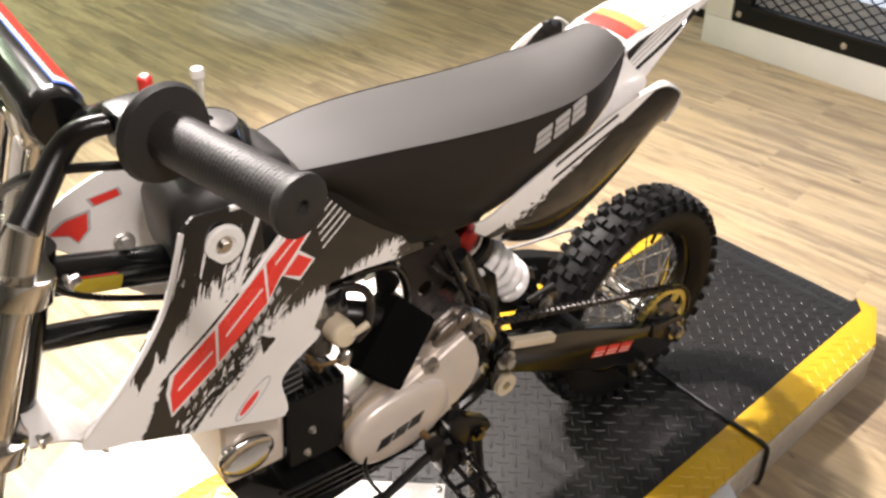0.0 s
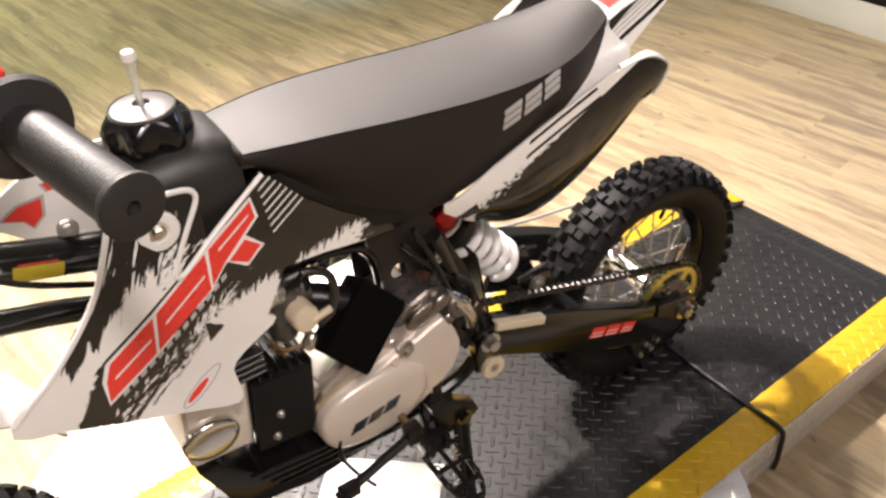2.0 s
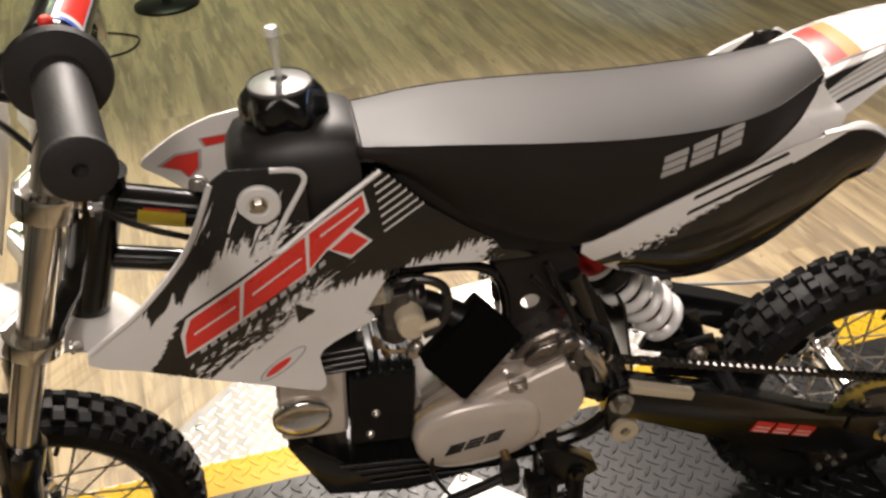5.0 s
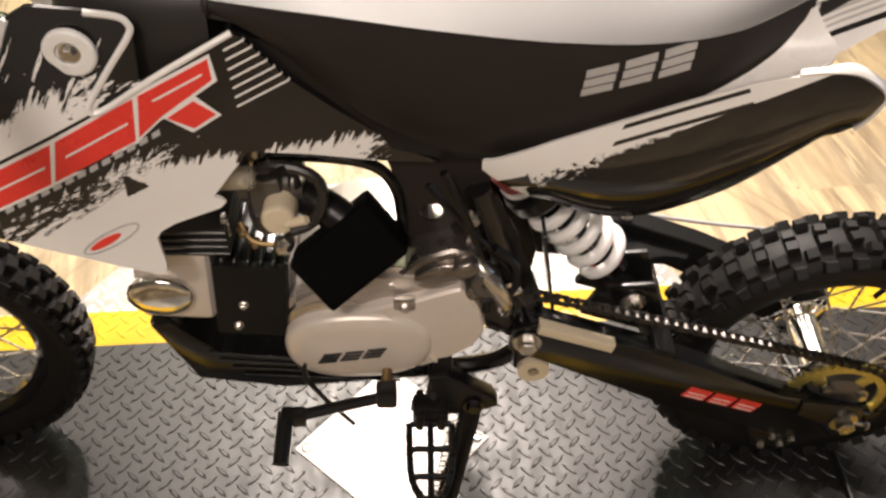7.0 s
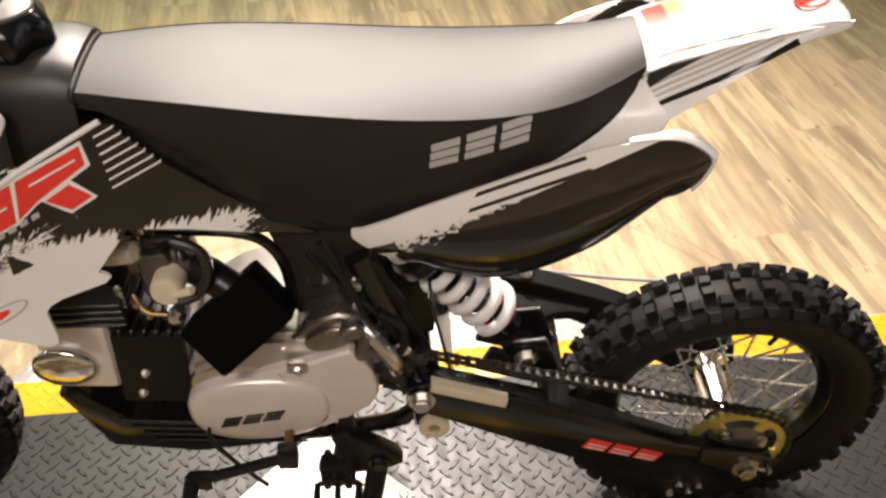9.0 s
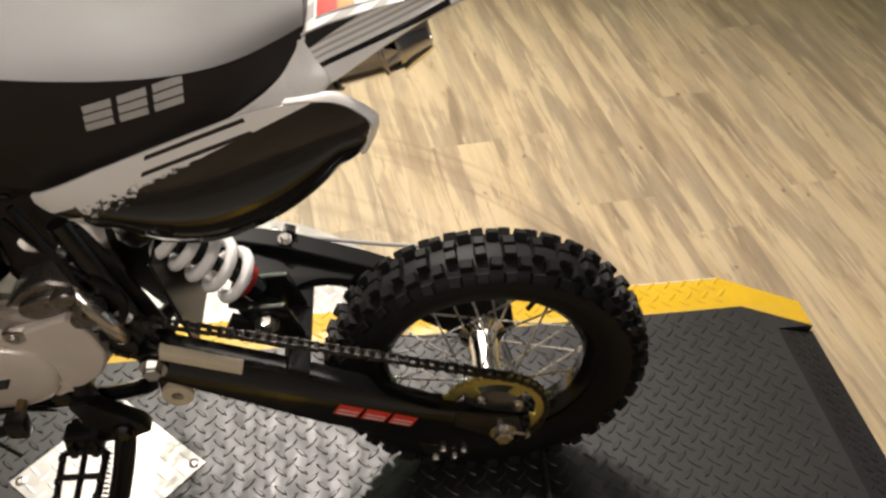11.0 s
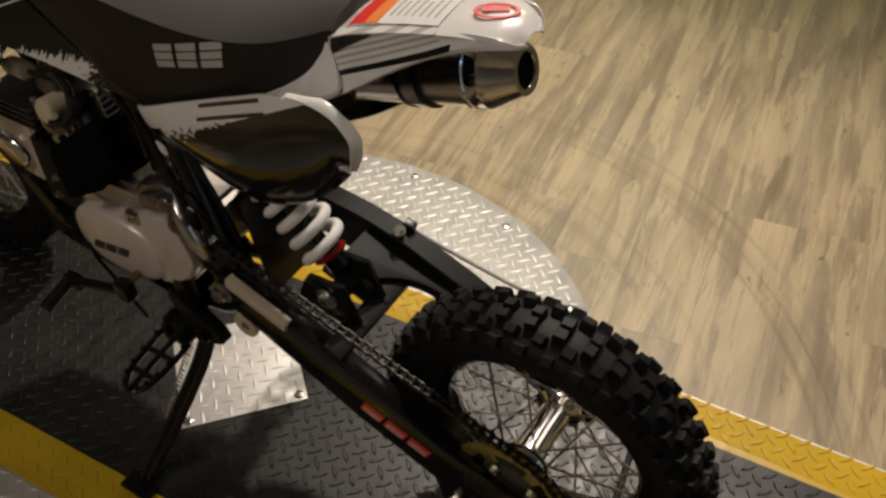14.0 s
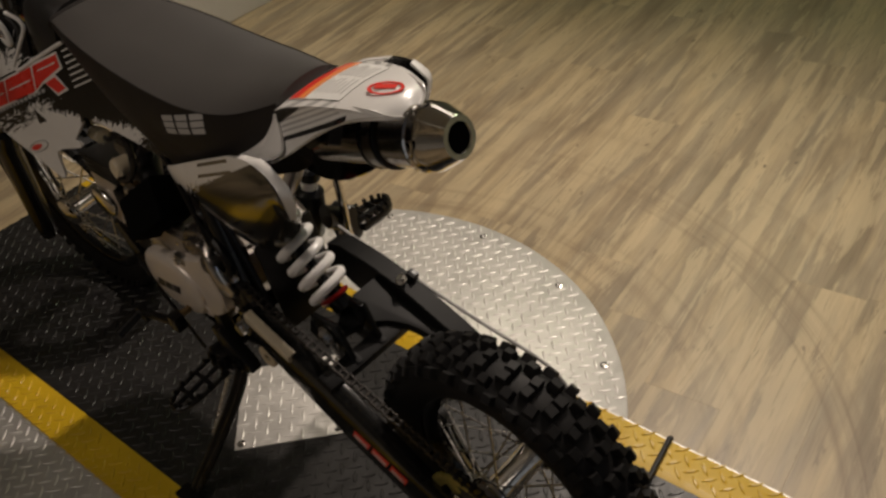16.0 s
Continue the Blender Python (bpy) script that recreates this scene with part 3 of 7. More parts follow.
        p0 = Vector((0.031 * math.cos(a1), 0.031 * math.sin(a1), 0.047 * side))
        p1 = Vector(((r_rim - 0.014) * math.cos(a0), (r_rim - 0.014) * math.sin(a0), 0.004 * side))
        if one is None:
            bm = bmesh.new()
            sweep(bm, [(0, 0, 0), (0, 0, 0.86), (0, 0, 1)], [0.0017, 0.0017, 0.003], 6)
            one = mesh_of("spoke", bm, STEEL)
        d = p1 - p0
        share("spoke", one, wheel, m @ Matrix.Translation(p0) @ d.to_track_quat("Z", "Y").to_matrix().to_4x4() @ Matrix.Diagonal((1, 1, d.length, 1)))


def upright(at, steer=0.0):
    """Stands a wheel in the machine's plane, turned by steer degrees."""
    return Matrix.Translation(at) @ Matrix.Rotation(math.radians(steer), 4, "Z") @ Matrix.Rotation(math.radians(90), 4, "X")


rear_wheel = new("rear_wheel")
rear_wheel.parent = bike
KNOBS = [(0.0085, 4, 0.014, 0.0145, 0.012, 0.0), (0.0235, 18, 0.0135, 0.015, 0.012, 0.5), (0.0370, 46, 0.013, 0.0155, 0.012, 0.0)]
tyre_parts(rear_wheel, upright(AXLE), R_TYRE, 0.088, 0.155, KNOBS, 38)

# swing arm
ARM_Y = -0.086
arm_left = [(-0.015, 0.352), (-0.012, 0.390), (0.02, 0.400), (0.15, 0.348), (0.226, 0.312), (0.33, 0.258), (0.42, 0.232), (0.460, 0.214), (0.462, 0.188), (0.42, 0.160), (0.36, 0.162), (0.19, 0.238), (0.03, 0.328)]
bm = bmesh.new()
prism(bm, arm_left, ARM_Y, 0.028, 0.004)
swing = part("swing_arm", bm, GLOSS_BLACK, bike, "gloss black box-section swing arm")
bm = flip(prism(bmesh.new(), [(-0.015, 0.352), (-0.012, 0.392), (0.02, 0.402), (0.09, 0.394), (0.15, 0.380), (0.25, 0.340), (0.35, 0.290), (0.455, 0.238), (0.462, 0.20), (0.44, 0.172), (0.37, 0.190), (0.315, 0.228), (0.26, 0.274), (0.21, 0.302), (0.165, 0.312), (0.12, 0.316), (0.04, 0.325)], -0.126, 0.032, 0.0018, 1))
arm_right = part("swing_arm_right", bm, SATIN_BLACK, bike, "satin black box beam of the swing arm")
bm = bmesh.new()
arch = [(0.138 + 0.097 * (1 - math.cos(t)), -0.016 + 0.092 * math.sin(t)) for t in (math.radians(90 * k / 10) for k in range(11))]
plan(bm, [(0.098, 0.094), (0.098, 0.045), (0.108, 0.010), (0.124, -0.016)] + arch + [(0.245, 0.094)], -0.008, 0.008, 0.002)
bmesh.ops.transform(bm, matrix=Matrix.Translation((0.10, 0, 0.372)) @ Matrix.Rotation(math.radians(20), 4, "Y") @ Matrix.Translation((-0.10, 0, 0)), verts=bm.verts[:])
part("arch_gusset", bm, SATIN_BLACK, arm_right, "black plate arched round the tyre")
part("hose_block", box(bmesh.new(), (0.016, 0.014, 0.016), Matrix.Translation((0.150, 0.122, 0.382)) @ Matrix.Rotation(0.3, 4, "Y"), 0.002), PLASTIC_BLACK, arm_right)
bm = bmesh.new()
box(bm, (0.030, 0.17, 0.026), Matrix.Translation((0.165, 0, 0.335)) @ Matrix.Rotation(0.4, 4, "Y"), 0.006)
prism(bm, [(0.09, 0.385), (0.18, 0.345), (0.165, 0.315), (0.075, 0.35)], -0.03, 0.012, 0.003)
prism(bm, [(0.09, 0.385), (0.18, 0.345), (0.165, 0.315), (0.075, 0.35)], 0.018, 0.012, 0.003)
part("cross_brace", bm, SATIN_BLACK, swing)
bm = bmesh.new()
prism(bm, [(0.016, 0.402), (0.106, 0.366), (0.103, 0.353), (0.014, 0.388)], ARM_Y - 0.006, 0.016, 0.003)
part("chain_slider", bm, BUFF, bike, "buff nylon chain slider")
bm = bmesh.new()
bolt(bm, (0.004, ARM_Y - 0.002, 0.372), (0, -1, 0), 0.011, 0.014)
part("pivot_bolt", bm, STEEL, bike)
bm = bmesh.new()
lathe(bm, [(0.0075, 0), (0.017, 0), (0.019, 0.004), (0.019, 0.012), (0.0075, 0.012)], Matrix.Translation((0.018, -0.07, 0.305)) @ Matrix.Rotation(math.radians(90), 4, "X"), 24, closed=True)
part("chain_roller", bm, BUFF, bike, "round buff chain roller")
bm = bmesh.new()
bolt(bm, (0.018, -0.078, 0.305), (0, -1, 0), 0.006, 0.005)
part("roller_bolt", bm, STEEL, bike)
# logo strip on the arm, plain slanted blocks
bm = bmesh.new()
for k in range(3):
    x0 = 0.204 + 0.034 * k
    z0 = 0.271 - 0.0130 * k
    prism(bm, [(x0, z0 - 0.010), (x0 + 0.029, z0 - 0.0212), (x0 + 0.039, z0 - 0.004), (x0 + 0.010, z0 + 0.008)], ARM_Y - 0.0008, 0.0006)
decal = part("arm_decal", bm, RED, swing, "red slanted block decal")
for k in range(3):
    x0 = 0.211 + 0.034 * k
    z0 = 0.2695 - 0.0130 * k
    for step in (0.0, 0.006):
        part("decal_slit", prism(bmesh.new(), [(x0 - step * 0.5, z0 - step - 0.0016), (x0 - step * 0.5 + 0.024, z0 - step - 0.0109), (x0 - step * 0.5 + 0.0247, z0 - step - 0.0097), (x0 - step * 0.5 + 0.0007, z0 - step - 0.0003)], ARM_Y - 0.0014, 0.0006), WHITE, decal)

# sprockets and chain
CH_Y = -0.066
FRONT_SP, R_FS, R_RS = Vector((-0.022, CH_Y, 0.405)), 0.031, 0.072


def sprocket(c, r, teeth, thick, hole):
    bm = bmesh.new()
    m = Matrix.Translation(c) @ Matrix.Rotation(math.radians(90), 4, "X")
    outer = []
    for k in range(teeth * 2):
        a = math.pi * k / teeth
        rr = r + (0.004 if k % 2 else -0.003)
        outer.append((rr * math.cos(a), rr * math.sin(a)))
    n = len(outer)
    rings = []
    for s, z in ((1, -thick / 2), (1, thick / 2), (0, thick / 2), (0, -thick / 2)):
        rings.append([bm.verts.new(m @ Vector((x, y, z) if s else (hole * x / math.hypot(x, y), hole * y / math.hypot(x, y), z))) for x, y in outer])
    for i in range(4):
        a, b = rings[i], rings[(i + 1) % 4]
        for k in range(n):
            bm.faces.new((a[k], a[(k + 1) % n], b[(k + 1) % n], b[k]))
    return bm


axc = Vector((AXLE.x, CH_Y, AXLE.z))


def rear_sprocket_mesh():
    """A toothed ring on five tapered arms."""
    bm = sprocket(axc, R_RS, 37, 0.005, 0.058)
    for k in range(5):
        turn = Matrix.Translation(axc) @ Matrix.Rotation(2 * math.pi * k / 5 + 0.35, 4, "Y")
        box(bm, (0.024, 0.0046, 0.017), turn @ Matrix.Translation((0.050, 0, 0)), 0.0015, 1)
    return bm


part("rear_sprocket", rear_sprocket_mesh(), YELLOW_ZINC, bike, "yellow zinc rear sprocket with open arms")
part("front_sprocket", sprocket(FRONT_SP, R_FS, 15, 0.006, 0.010), CHAIN_STEEL, bike)
bm = bmesh.new()
m = Matrix.Translation(axc) @ Matrix.Rotation(math.radians(90), 4, "X")
lathe(bm, [(0.043, -0.012), (0.043, 0.002), (0.030, 0.007), (0.012, 0.010)], m, 24)
carrier = part("sprocket_carrier", bm, DARK_ALLOY, bike, "dark cast sprocket carrier")
for k in range(4):
    part("sprocket_bolt", bolt(bmesh.new(), m @ Vector((0.036 * math.cos(k * 1.571 + 0.5), 0.036 * math.sin(k * 1.571 + 0.5), 0.005)), (0, -1, 0), 0.006, 0.008), STEEL, carrier)


def chain_path():
    d = axc - FRONT_SP
    base = math.atan2(d.z, d.x)
    open_a = math.acos((R_FS - R_RS) / d.length)
    a_up, a_dn = base + open_a, base - open_a
    pts = []
    for c, r, a0, a1 in ((axc, R_RS, a_up, a_dn), (FRONT_SP, R_FS, a_dn, a_up - 2 * math.pi)):
        steps = 40
        for k in range(steps + 1):
            a = a0 + (a1 - a0) * k / steps
            pts.append(Vector((c.x + r * math.cos(a), CH_Y, c.z + r * math.sin(a))))
    pts.append(pts[0])
    return pts


def chain_link_mesh():
    bm = bmesh.new()
    for y in (-0.0052, 0.0052):
        prism(bm, [(-0.0095, -0.001), (-0.0075, -0.0043), (-0.003, -0.0034), (0.003, -0.0034), (0.0075, -0.0043), (0.0095, -0.001), (0.0095, 0.001), (0.0075, 0.0043), (0.003, 0.0034), (-0.003, 0.0034), (-0.0075, 0.0043), (-0.0095, 0.001)], y - 0.0007, 0.0014)
    for x in (-0.00635, 0.00635):
        lathe(bm, [(0.0036, -0.0055), (0.0036, 0.0055)], Matrix.Translation((x, 0, 0)) @ Matrix.Rotation(math.radians(90), 4, "X"), 7)
        lathe(bm, [(0.0019, -0.0078), (0.0019, 0.0078)], Matrix.Translation((x, 0, 0)) @ Matrix.Rotation(math.radians(90), 4, "X"), 6)
    return mesh_of("chain_link", bm, CHAIN_STEEL)


chain = new("drive_chain")
chain.parent = bike
tagged(chain, "oiled steel drive chain")
link_mesh = chain_link_mesh()
track = chain_path()
walked, total = [0.0], 0.0
for a, b in zip(track, track[1:]):
    total += (b - a).length
    walked.append(total)
links = round(total / 0.0127)


def on_track(s):
    s %= total
    k = int(np.searchsorted(walked, s, side="right")) - 1
    k = min(k, len(track) - 2)
    seg = max(1e-9, walked[k + 1] - walked[k])
    return track[k].lerp(track[k + 1], (s - walked[k]) / seg)


for k in range(links):
    s = k * total / links
    a, b = on_track(s), on_track(s + total / links)
    mid, d = (a + b) / 2, b - a
    wide = 1.0 if k % 2 else 0.78
    share("chain_link", link_mesh, chain, Matrix.Translation(mid) @ Matrix.Rotation(-math.atan2(d.z, d.x), 4, "Y") @ Matrix.Diagonal((1, wide, 1, 1)))

# axle ends and chain adjusters
bm = bmesh.new()
bolt(bm, (AXLE.x + 0.012, ARM_Y - 0.004, AXLE.z - 0.012), (0, -1, 0), 0.012, 0.016)
sweep(bm, [(AXLE.x, ARM_Y - 0.006, AXLE.z - 0.006), (AXLE.x + 0.042, ARM_Y - 0.006, AXLE.z - 0.020)], 0.003, 8)
bolt(bm, (AXLE.x + 0.042, ARM_Y - 0.006, AXLE.z - 0.020), (1, 0, -0.3), 0.005, 0.006)
part("axle_nut", bm, STEEL, bike)
bm = bmesh.new()
prism(bm, [(0.36, 0.25), (0.44, 0.235), (0.45, 0.205), (0.40, 0.20), (0.36, 0.222)], ARM_Y - 0.004, 0.005, 0.001)
part("axle_plate", bm, CHAIN_STEEL, bike)
bm = bmesh.new()
for px, pz in ((0.345, 0.168), (0.36, 0.150), (0.335, 0.148), (0.372, 0.163)):
    bolt(bm, (px, ARM_Y + 0.005, pz), (0, -1, -0.3), 0.005, 0.01)
part("guide_bolt", bm, STEEL, bike)
bm = bmesh.new()
prism(bm, [(0.31, 0.185), (0.38, 0.178), (0.375, 0.14), (0.325, 0.14)], -0.085, 0.03, 0.003)
part("chain_guide", bm, PLASTIC_BLACK, bike)
# far arm top bolt and brake rod
bm = bmesh.new()
bolt(bm, (0.146, 0.104, 0.386), (0.1, -0.3, 1), 0.006, 0.008)
part("arm_top_bolt", bm, STEEL, bike)
bm = bmesh.new()
sweep(bm, curve_pts([(-0.02, 0.130, 0.400), (0.05, 0.130, 0.385), (0.15, 0.131, 0.366), (0.26, 0.134, 0.343), (0.38, 0.138, 0.320), (0.43, 0.132, 0.290), (0.44, 0.125, 0.25)], 6), 0.0028, 8)
part("brake_rod", bm, GREY_DECAL, bike, "thin brake rod along the swing arm")

# shock absorber
S_TOP, S_LOW = Vector((0.022, 0.0105, 0.504)), Vector((0.099, 0.012, 0.411))
ax = (S_LOW - S_TOP).normalized()
rot = ax.to_track_quat("Z", "Y").to_matrix().to_4x4()
ln = (S_LOW - S_TOP).length
bm = bmesh.new()
turns = 4.7
sweep(bm, [Matrix.Translation(S_TOP) @ rot @ Vector((0.0285 * math.cos(t), 0.0285 * math.sin(t), ln * k / 170)) for k in range(171) for t in (2 * math.pi * turns * k / 170,)], 0.0072, 10)
shock = part("shock_spring", bm, SPRING_WHITE, bike, "white coil spring of the rear shock")
bm = bmesh.new()
lathe(bm, [(0.014, -0.09), (0.017, -0.08), (0.017, ln * 0.5), (0.009, ln * 0.52), (0.009, ln), (0.016, ln + 0.004), (0.016, ln + 0.03)], Matrix.Translation(S_TOP) @ rot, 24)
part("shock_body", bm, GLOSS_BLACK, shock)
bm = bmesh.new()
lathe(bm, [(0.012, -0.082), (0.026, -0.080), (0.029, -0.074), (0.029, -0.046), (0.027, -0.042)], Matrix.Translation(S_TOP) @ rot, 32)
part("preload_collar", bm, RED_ANODISED, shock, "red anodised shock reservoir cup")
part("collar_lip", lathe(bmesh.new(), [(0.0285, -0.046), (0.0315, -0.045), (0.0315, -0.039), (0.027, -0.037)], Matrix.Translation(S_TOP) @ rot, 32), SPRING_WHITE, shock, "white lip below the red cup")
part("spring_perch", lathe(bmesh.new(), [(0.020, -0.036), (0.034, -0.034), (0.0375, -0.029), (0.0375, -0.013), (0.034, -0.008), (0.020, -0.006)], Matrix.Translation(S_TOP) @ rot, 36), PLASTIC_BLACK, shock, "black upper spring perch")
bm = bmesh.new()
lathe(bm, [(0.012, ln + 0.004), (0.022, ln + 0.005), (0.0235, ln + 0.006), (0.0235, ln + 0.009), (0.020, ln + 0.012), (0.012, ln + 0.012)], Matrix.Translation(S_TOP) @ rot, 32)
part("spring_seat", bm, RED_ANODISED, shock, "red anodised lower spring seat")
for yy in (-0.034, 0.018):
    part("shock_clevis", prism(bmesh.new(), [(0.100, 0.40), (0.155, 0.405), (0.175, 0.35), (0.13, 0.335)], yy, 0.01, 0.003), GLOSS_BLACK, bike)
part("shock_bolt", bolt(bmesh.new(), (0.132, -0.036, 0.380), (0, -1, 0), 0.010, 0.010), STEEL, bike)

# Assumed plate, added so the gap behind the spring stays black.
part("gap_plate", box(bmesh.new(), (0.004, 0.105, 0.150), Matrix.Translation((0.030, 0.012, 0.418)) @ Matrix.Rotation(math.radians(-10), 4, "Y"), 0.001, 1), PLASTIC_BLACK, bike, "black plate added to close the gap ahead of the rear tyre")

# frame
bm = bmesh.new()
sweep(bm, curve_pts([(-0.575, 0, 0.735), (-0.46, 0, 0.70), (-0.30, 0, 0.655), (-0.14, 0, 0.615), (-0.05, 0, 0.565)], 5), 0.021, 14)
frame_ob = part("frame", bm, GLOSS_BLACK, bike, "gloss black tubular steel frame")
bm = bmesh.new()
sweep(bm, curve_pts([(-0.58, 0, 0.66), (-0.47, 0.005, 0.625), (-0.40, 0.005, 0.58), (-0.36, 0.0, 0.52)], 5), 0.014, 12)
part("down_tube", bm, GLOSS_BLACK, frame_ob)
bm = bmesh.new()
sweep(bm, curve_pts([(-0.33, -0.034, 0.604), (-0.285, -0.036, 0.603), (-0.21, -0.037, 0.600), (-0.170, -0.037, 0.592), (-0.150, -0.037, 0.575), (-0.139, -0.037, 0.545), (-0.136, -0.037, 0.500)], 5), 0.0062, 10)
part("loop_tube", bm, GLOSS_BLACK, frame_ob, "thin black frame loop above the engine")
bm = bmesh.new()
sweep(bm, [(-0.615, 0, 0.60), (-0.555, 0, 0.77)], 0.027, 20)
part("head_tube", bm, GLOSS_BLACK, frame_ob)
for side in (-1, 1):
    bm = bmesh.new()
    sweep(bm, curve_pts([(-0.06, side * 0.045, 0.565), (-0.035, side * 0.052, 0.49), (-0.012, side * 0.058, 0.42), (0.0, side * 0.06, 0.36), (0.005, side * 0.06, 0.30)], 5), 0.014, 12)
    part("rear_post", bm, GLOSS_BLACK, frame_ob)
    bm = bmesh.new()
    sweep(bm, curve_pts([(-0.11, side * 0.03, 0.605), (0.02, side * 0.045, 0.655), (0.16, side * 0.05, 0.705)], 5), 0.011, 10)
    part("subframe_tube", bm, GLOSS_BLACK, frame_ob)
    bm = bmesh.new()
    outer = [(-0.190, 0.634), (-0.09, 0.640), (-0.044, 0.578), (-0.050, 0.543), (-0.084, 0.506), (-0.118, 0.462), (-0.136, 0.474), (-0.140, 0.548), (-0.146, 0.582), (-0.160, 0.608)]
    fy = -0.036
    # plate with a round hole: two rings joined through matching points
    nn = 40
    ctr = Vector((-0.105, 0, 0.523))

    def edge_at(a):
        best = 1.0
        d = Vector((math.cos(a), math.sin(a)))
        for (x0, z0), (x1, z1) in zip(outer, outer[1:] + outer[:1]):
            p, q = Vector((x0 - ctr.x, z0 - ctr.z)), Vector((x1 - ctr.x, z1 - ctr.z))
            e = q - p
            den = d.x * e.y - d.y * e.x
            if abs(den) > 1e-9:
                s = (p.x * e.y - p.y * e.x) / den
                t = (p.x * d.y - p.y * d.x) / den
                if s > 0 and -1e-6 <= t <= 1 + 1e-6:
                    best = min(best, s)
        return best
    rings = []
    for depth, which in ((0.0, 1), (0.004, 1), (0.004, 0), (0.0, 0)):
        ring = []
        for k in range(nn):
            a = 2 * math.pi * k / nn
            r = edge_at(a) if which else 0.0125
            ring.append(bm.verts.new((ctr.x + r * math.cos(a), fy + depth, ctr.z + r * math.sin(a))))
        rings.append(ring)
    for i in range(4):
        a, b = rings[i], rings[(i + 1) % 4]
        for k in range(nn):
            bm.faces.new((a[k], a[(k + 1) % nn], b[(k + 1) % nn], b[k]))
    bmesh.ops.recalc_face_normals(bm, faces=bm.faces[:])
    # The far plate is assumed, mirrored in to darken the view through the hole.
    part("gusset_plate", flip(bm) if side > 0 else bm, SATIN_BLACK if side > 0 else GUSSET_PAINT, frame_ob, "brown-black gusset plate with a round hole")
for side in (-1, 1):
    bm = prism(bmesh.new(), [(-0.060, 0.565), (-0.040, 0.560), (-0.012, 0.500), (0.012, 0.43), (0.026, 0.385), (0.022, 0.345), (-0.012, 0.335), (-0.05, 0.395), (-0.055, 0.455), (-0.050, 0.51)], -0.050, 0.007, 0.002)
    part("pivot_plate", flip(bm) if side > 0 else bm, PLASTIC_BLACK, frame_ob, "satin black swing-arm pivot plate")
for mx, mz, mr in ((-0.055, 0.50, 0.009), (-0.03, 0.462, 0.007), (-0.062, 0.535, 0.006), (-0.012, 0.425, 0.007)):
    part("mount_bolt", bolt(bmesh.new(), (mx, -0.052, mz), (0, -1, 0), mr, 0.012), STEEL, frame_ob)
for pts, rad in (([(-0.095, -0.060, 0.60), (-0.066, -0.066, 0.53), (-0.045, -0.07, 0.46), (-0.045, -0.075, 0.41)], 0.0045), ([(-0.11, -0.055, 0.58), (-0.075, -0.062, 0.535), (-0.03, -0.066, 0.48), (-0.008, -0.066, 0.43)], 0.0035), ([(-0.04, -0.066, 0.50), (-0.015, -0.070, 0.475), (-0.02, -0.074, 0.44), (-0.05, -0.08, 0.435)], 0.006)):
    part("cable", sweep(bmesh.new(), curve_pts(pts, 6), rad, 8), PLASTIC_BLACK, bike)
bm = bmesh.new()
box(bm, (0.030, 0.016, 0.022), Matrix.Translation((-0.052, -0.068, 0.472)) @ Matrix.Rotation(0.5, 4, "Y"), 0.004)
part("starter_terminal", bm, CHROME, bike, "bright metal terminal block")
bm = bmesh.new()
box(bm, (0.022, 0.012, 0.014), Matrix.Translation((-0.018, -0.070, 0.445)) @ Matrix.Rotation(0.8, 4, "Y"), 0.003)
part("cable_clip", bm, CHROME, bike)
for side in (-1, 1):
    bm = prism(bmesh.new(), [(-0.29, 0.745), (-0.31, 0.66), (-0.20, 0.635), (-0.10, 0.612), (-0.03, 0.612), (0.03, 0.655), (-0.10, 0.69), (-0.20, 0.74)], -0.052, 0.006, 0.001)
    part("inner_panel", flip(bm) if side > 0 else bm, PLASTIC_BLACK, frame_ob)
label_at = Matrix.Translation((-0.505, 0, 0.7135)) @ Vector((0.96, 0, -0.27)).to_track_quat("Z", "Y").to_matrix().to_4x4()
inv_label = label_at.to_3x3().inverted()
face = inv_label @ Vector((0, -1, -0.15))
mid = math.atan2(face.y, face.x)
for name, a0, a1, half, out, material, text in (("warning_label", -0.70, 0.42, 0.024, 0.0004, YELLOW_STICKER, "yellow warning label on the frame tube"), ("label_heading", 0.46, 0.54, 0.019, 0.0004, RED, "thin red heading of the label")):
    def wrap(u, v, a0=a0, a1=a1, half=half, out=out):
        t = mid + (a0 + (a1 - a0) * v) * (1 if (inv_label @ Vector((0, 0, 1))).cross(face).z < 0 else -1)
        return label_at @ Vector(((0.0212 + out) * math.cos(t), (0.0212 + out) * math.sin(t), -half + 2 * half * u))
    part(name, sheet(bmesh.new(), wrap, 2, 10, 0.0003), material, frame_ob, text)
for side in (-1, 1):
    bm = bmesh.new()
    sweep(bm, curve_pts([(-0.36, side * 0.03, 0.50), (-0.40, side * 0.05, 0.36), (-0.35, side * 0.05, 0.285), (-0.20, side * 0.05, 0.265), (-0.05, side * 0.055, 0.285), (0.0, side * 0.058, 0.32)], 5), 0.011, 10)
    part("cradle_tube", bm, GLOSS_BLACK, frame_ob)
bm = bmesh.new()
prism(bm, [(-0.425, 0.372), (-0.40, 0.375), (-0.35, 0.32), (-0.12, 0.30), (-0.10, 0.272), (-0.28, 0.250), (-0.385, 0.270)], -0.065, 0.13, 0.006)
skid = part("skid_plate", bm, GLOSS_BLACK, bike, "gloss black belly skid plate")
for k in range(4):
    rib = sweep(bmesh.new(), [(-0.365 + 0.012 * k, -0.067, 0.325 - 0.014 * k), (-0.14, -0.067, 0.298 - 0.010 * k)], 0.0016, 6)
    part("rib", rib, GLOSS_BLACK, skid)

# engine
bm = bmesh.new()
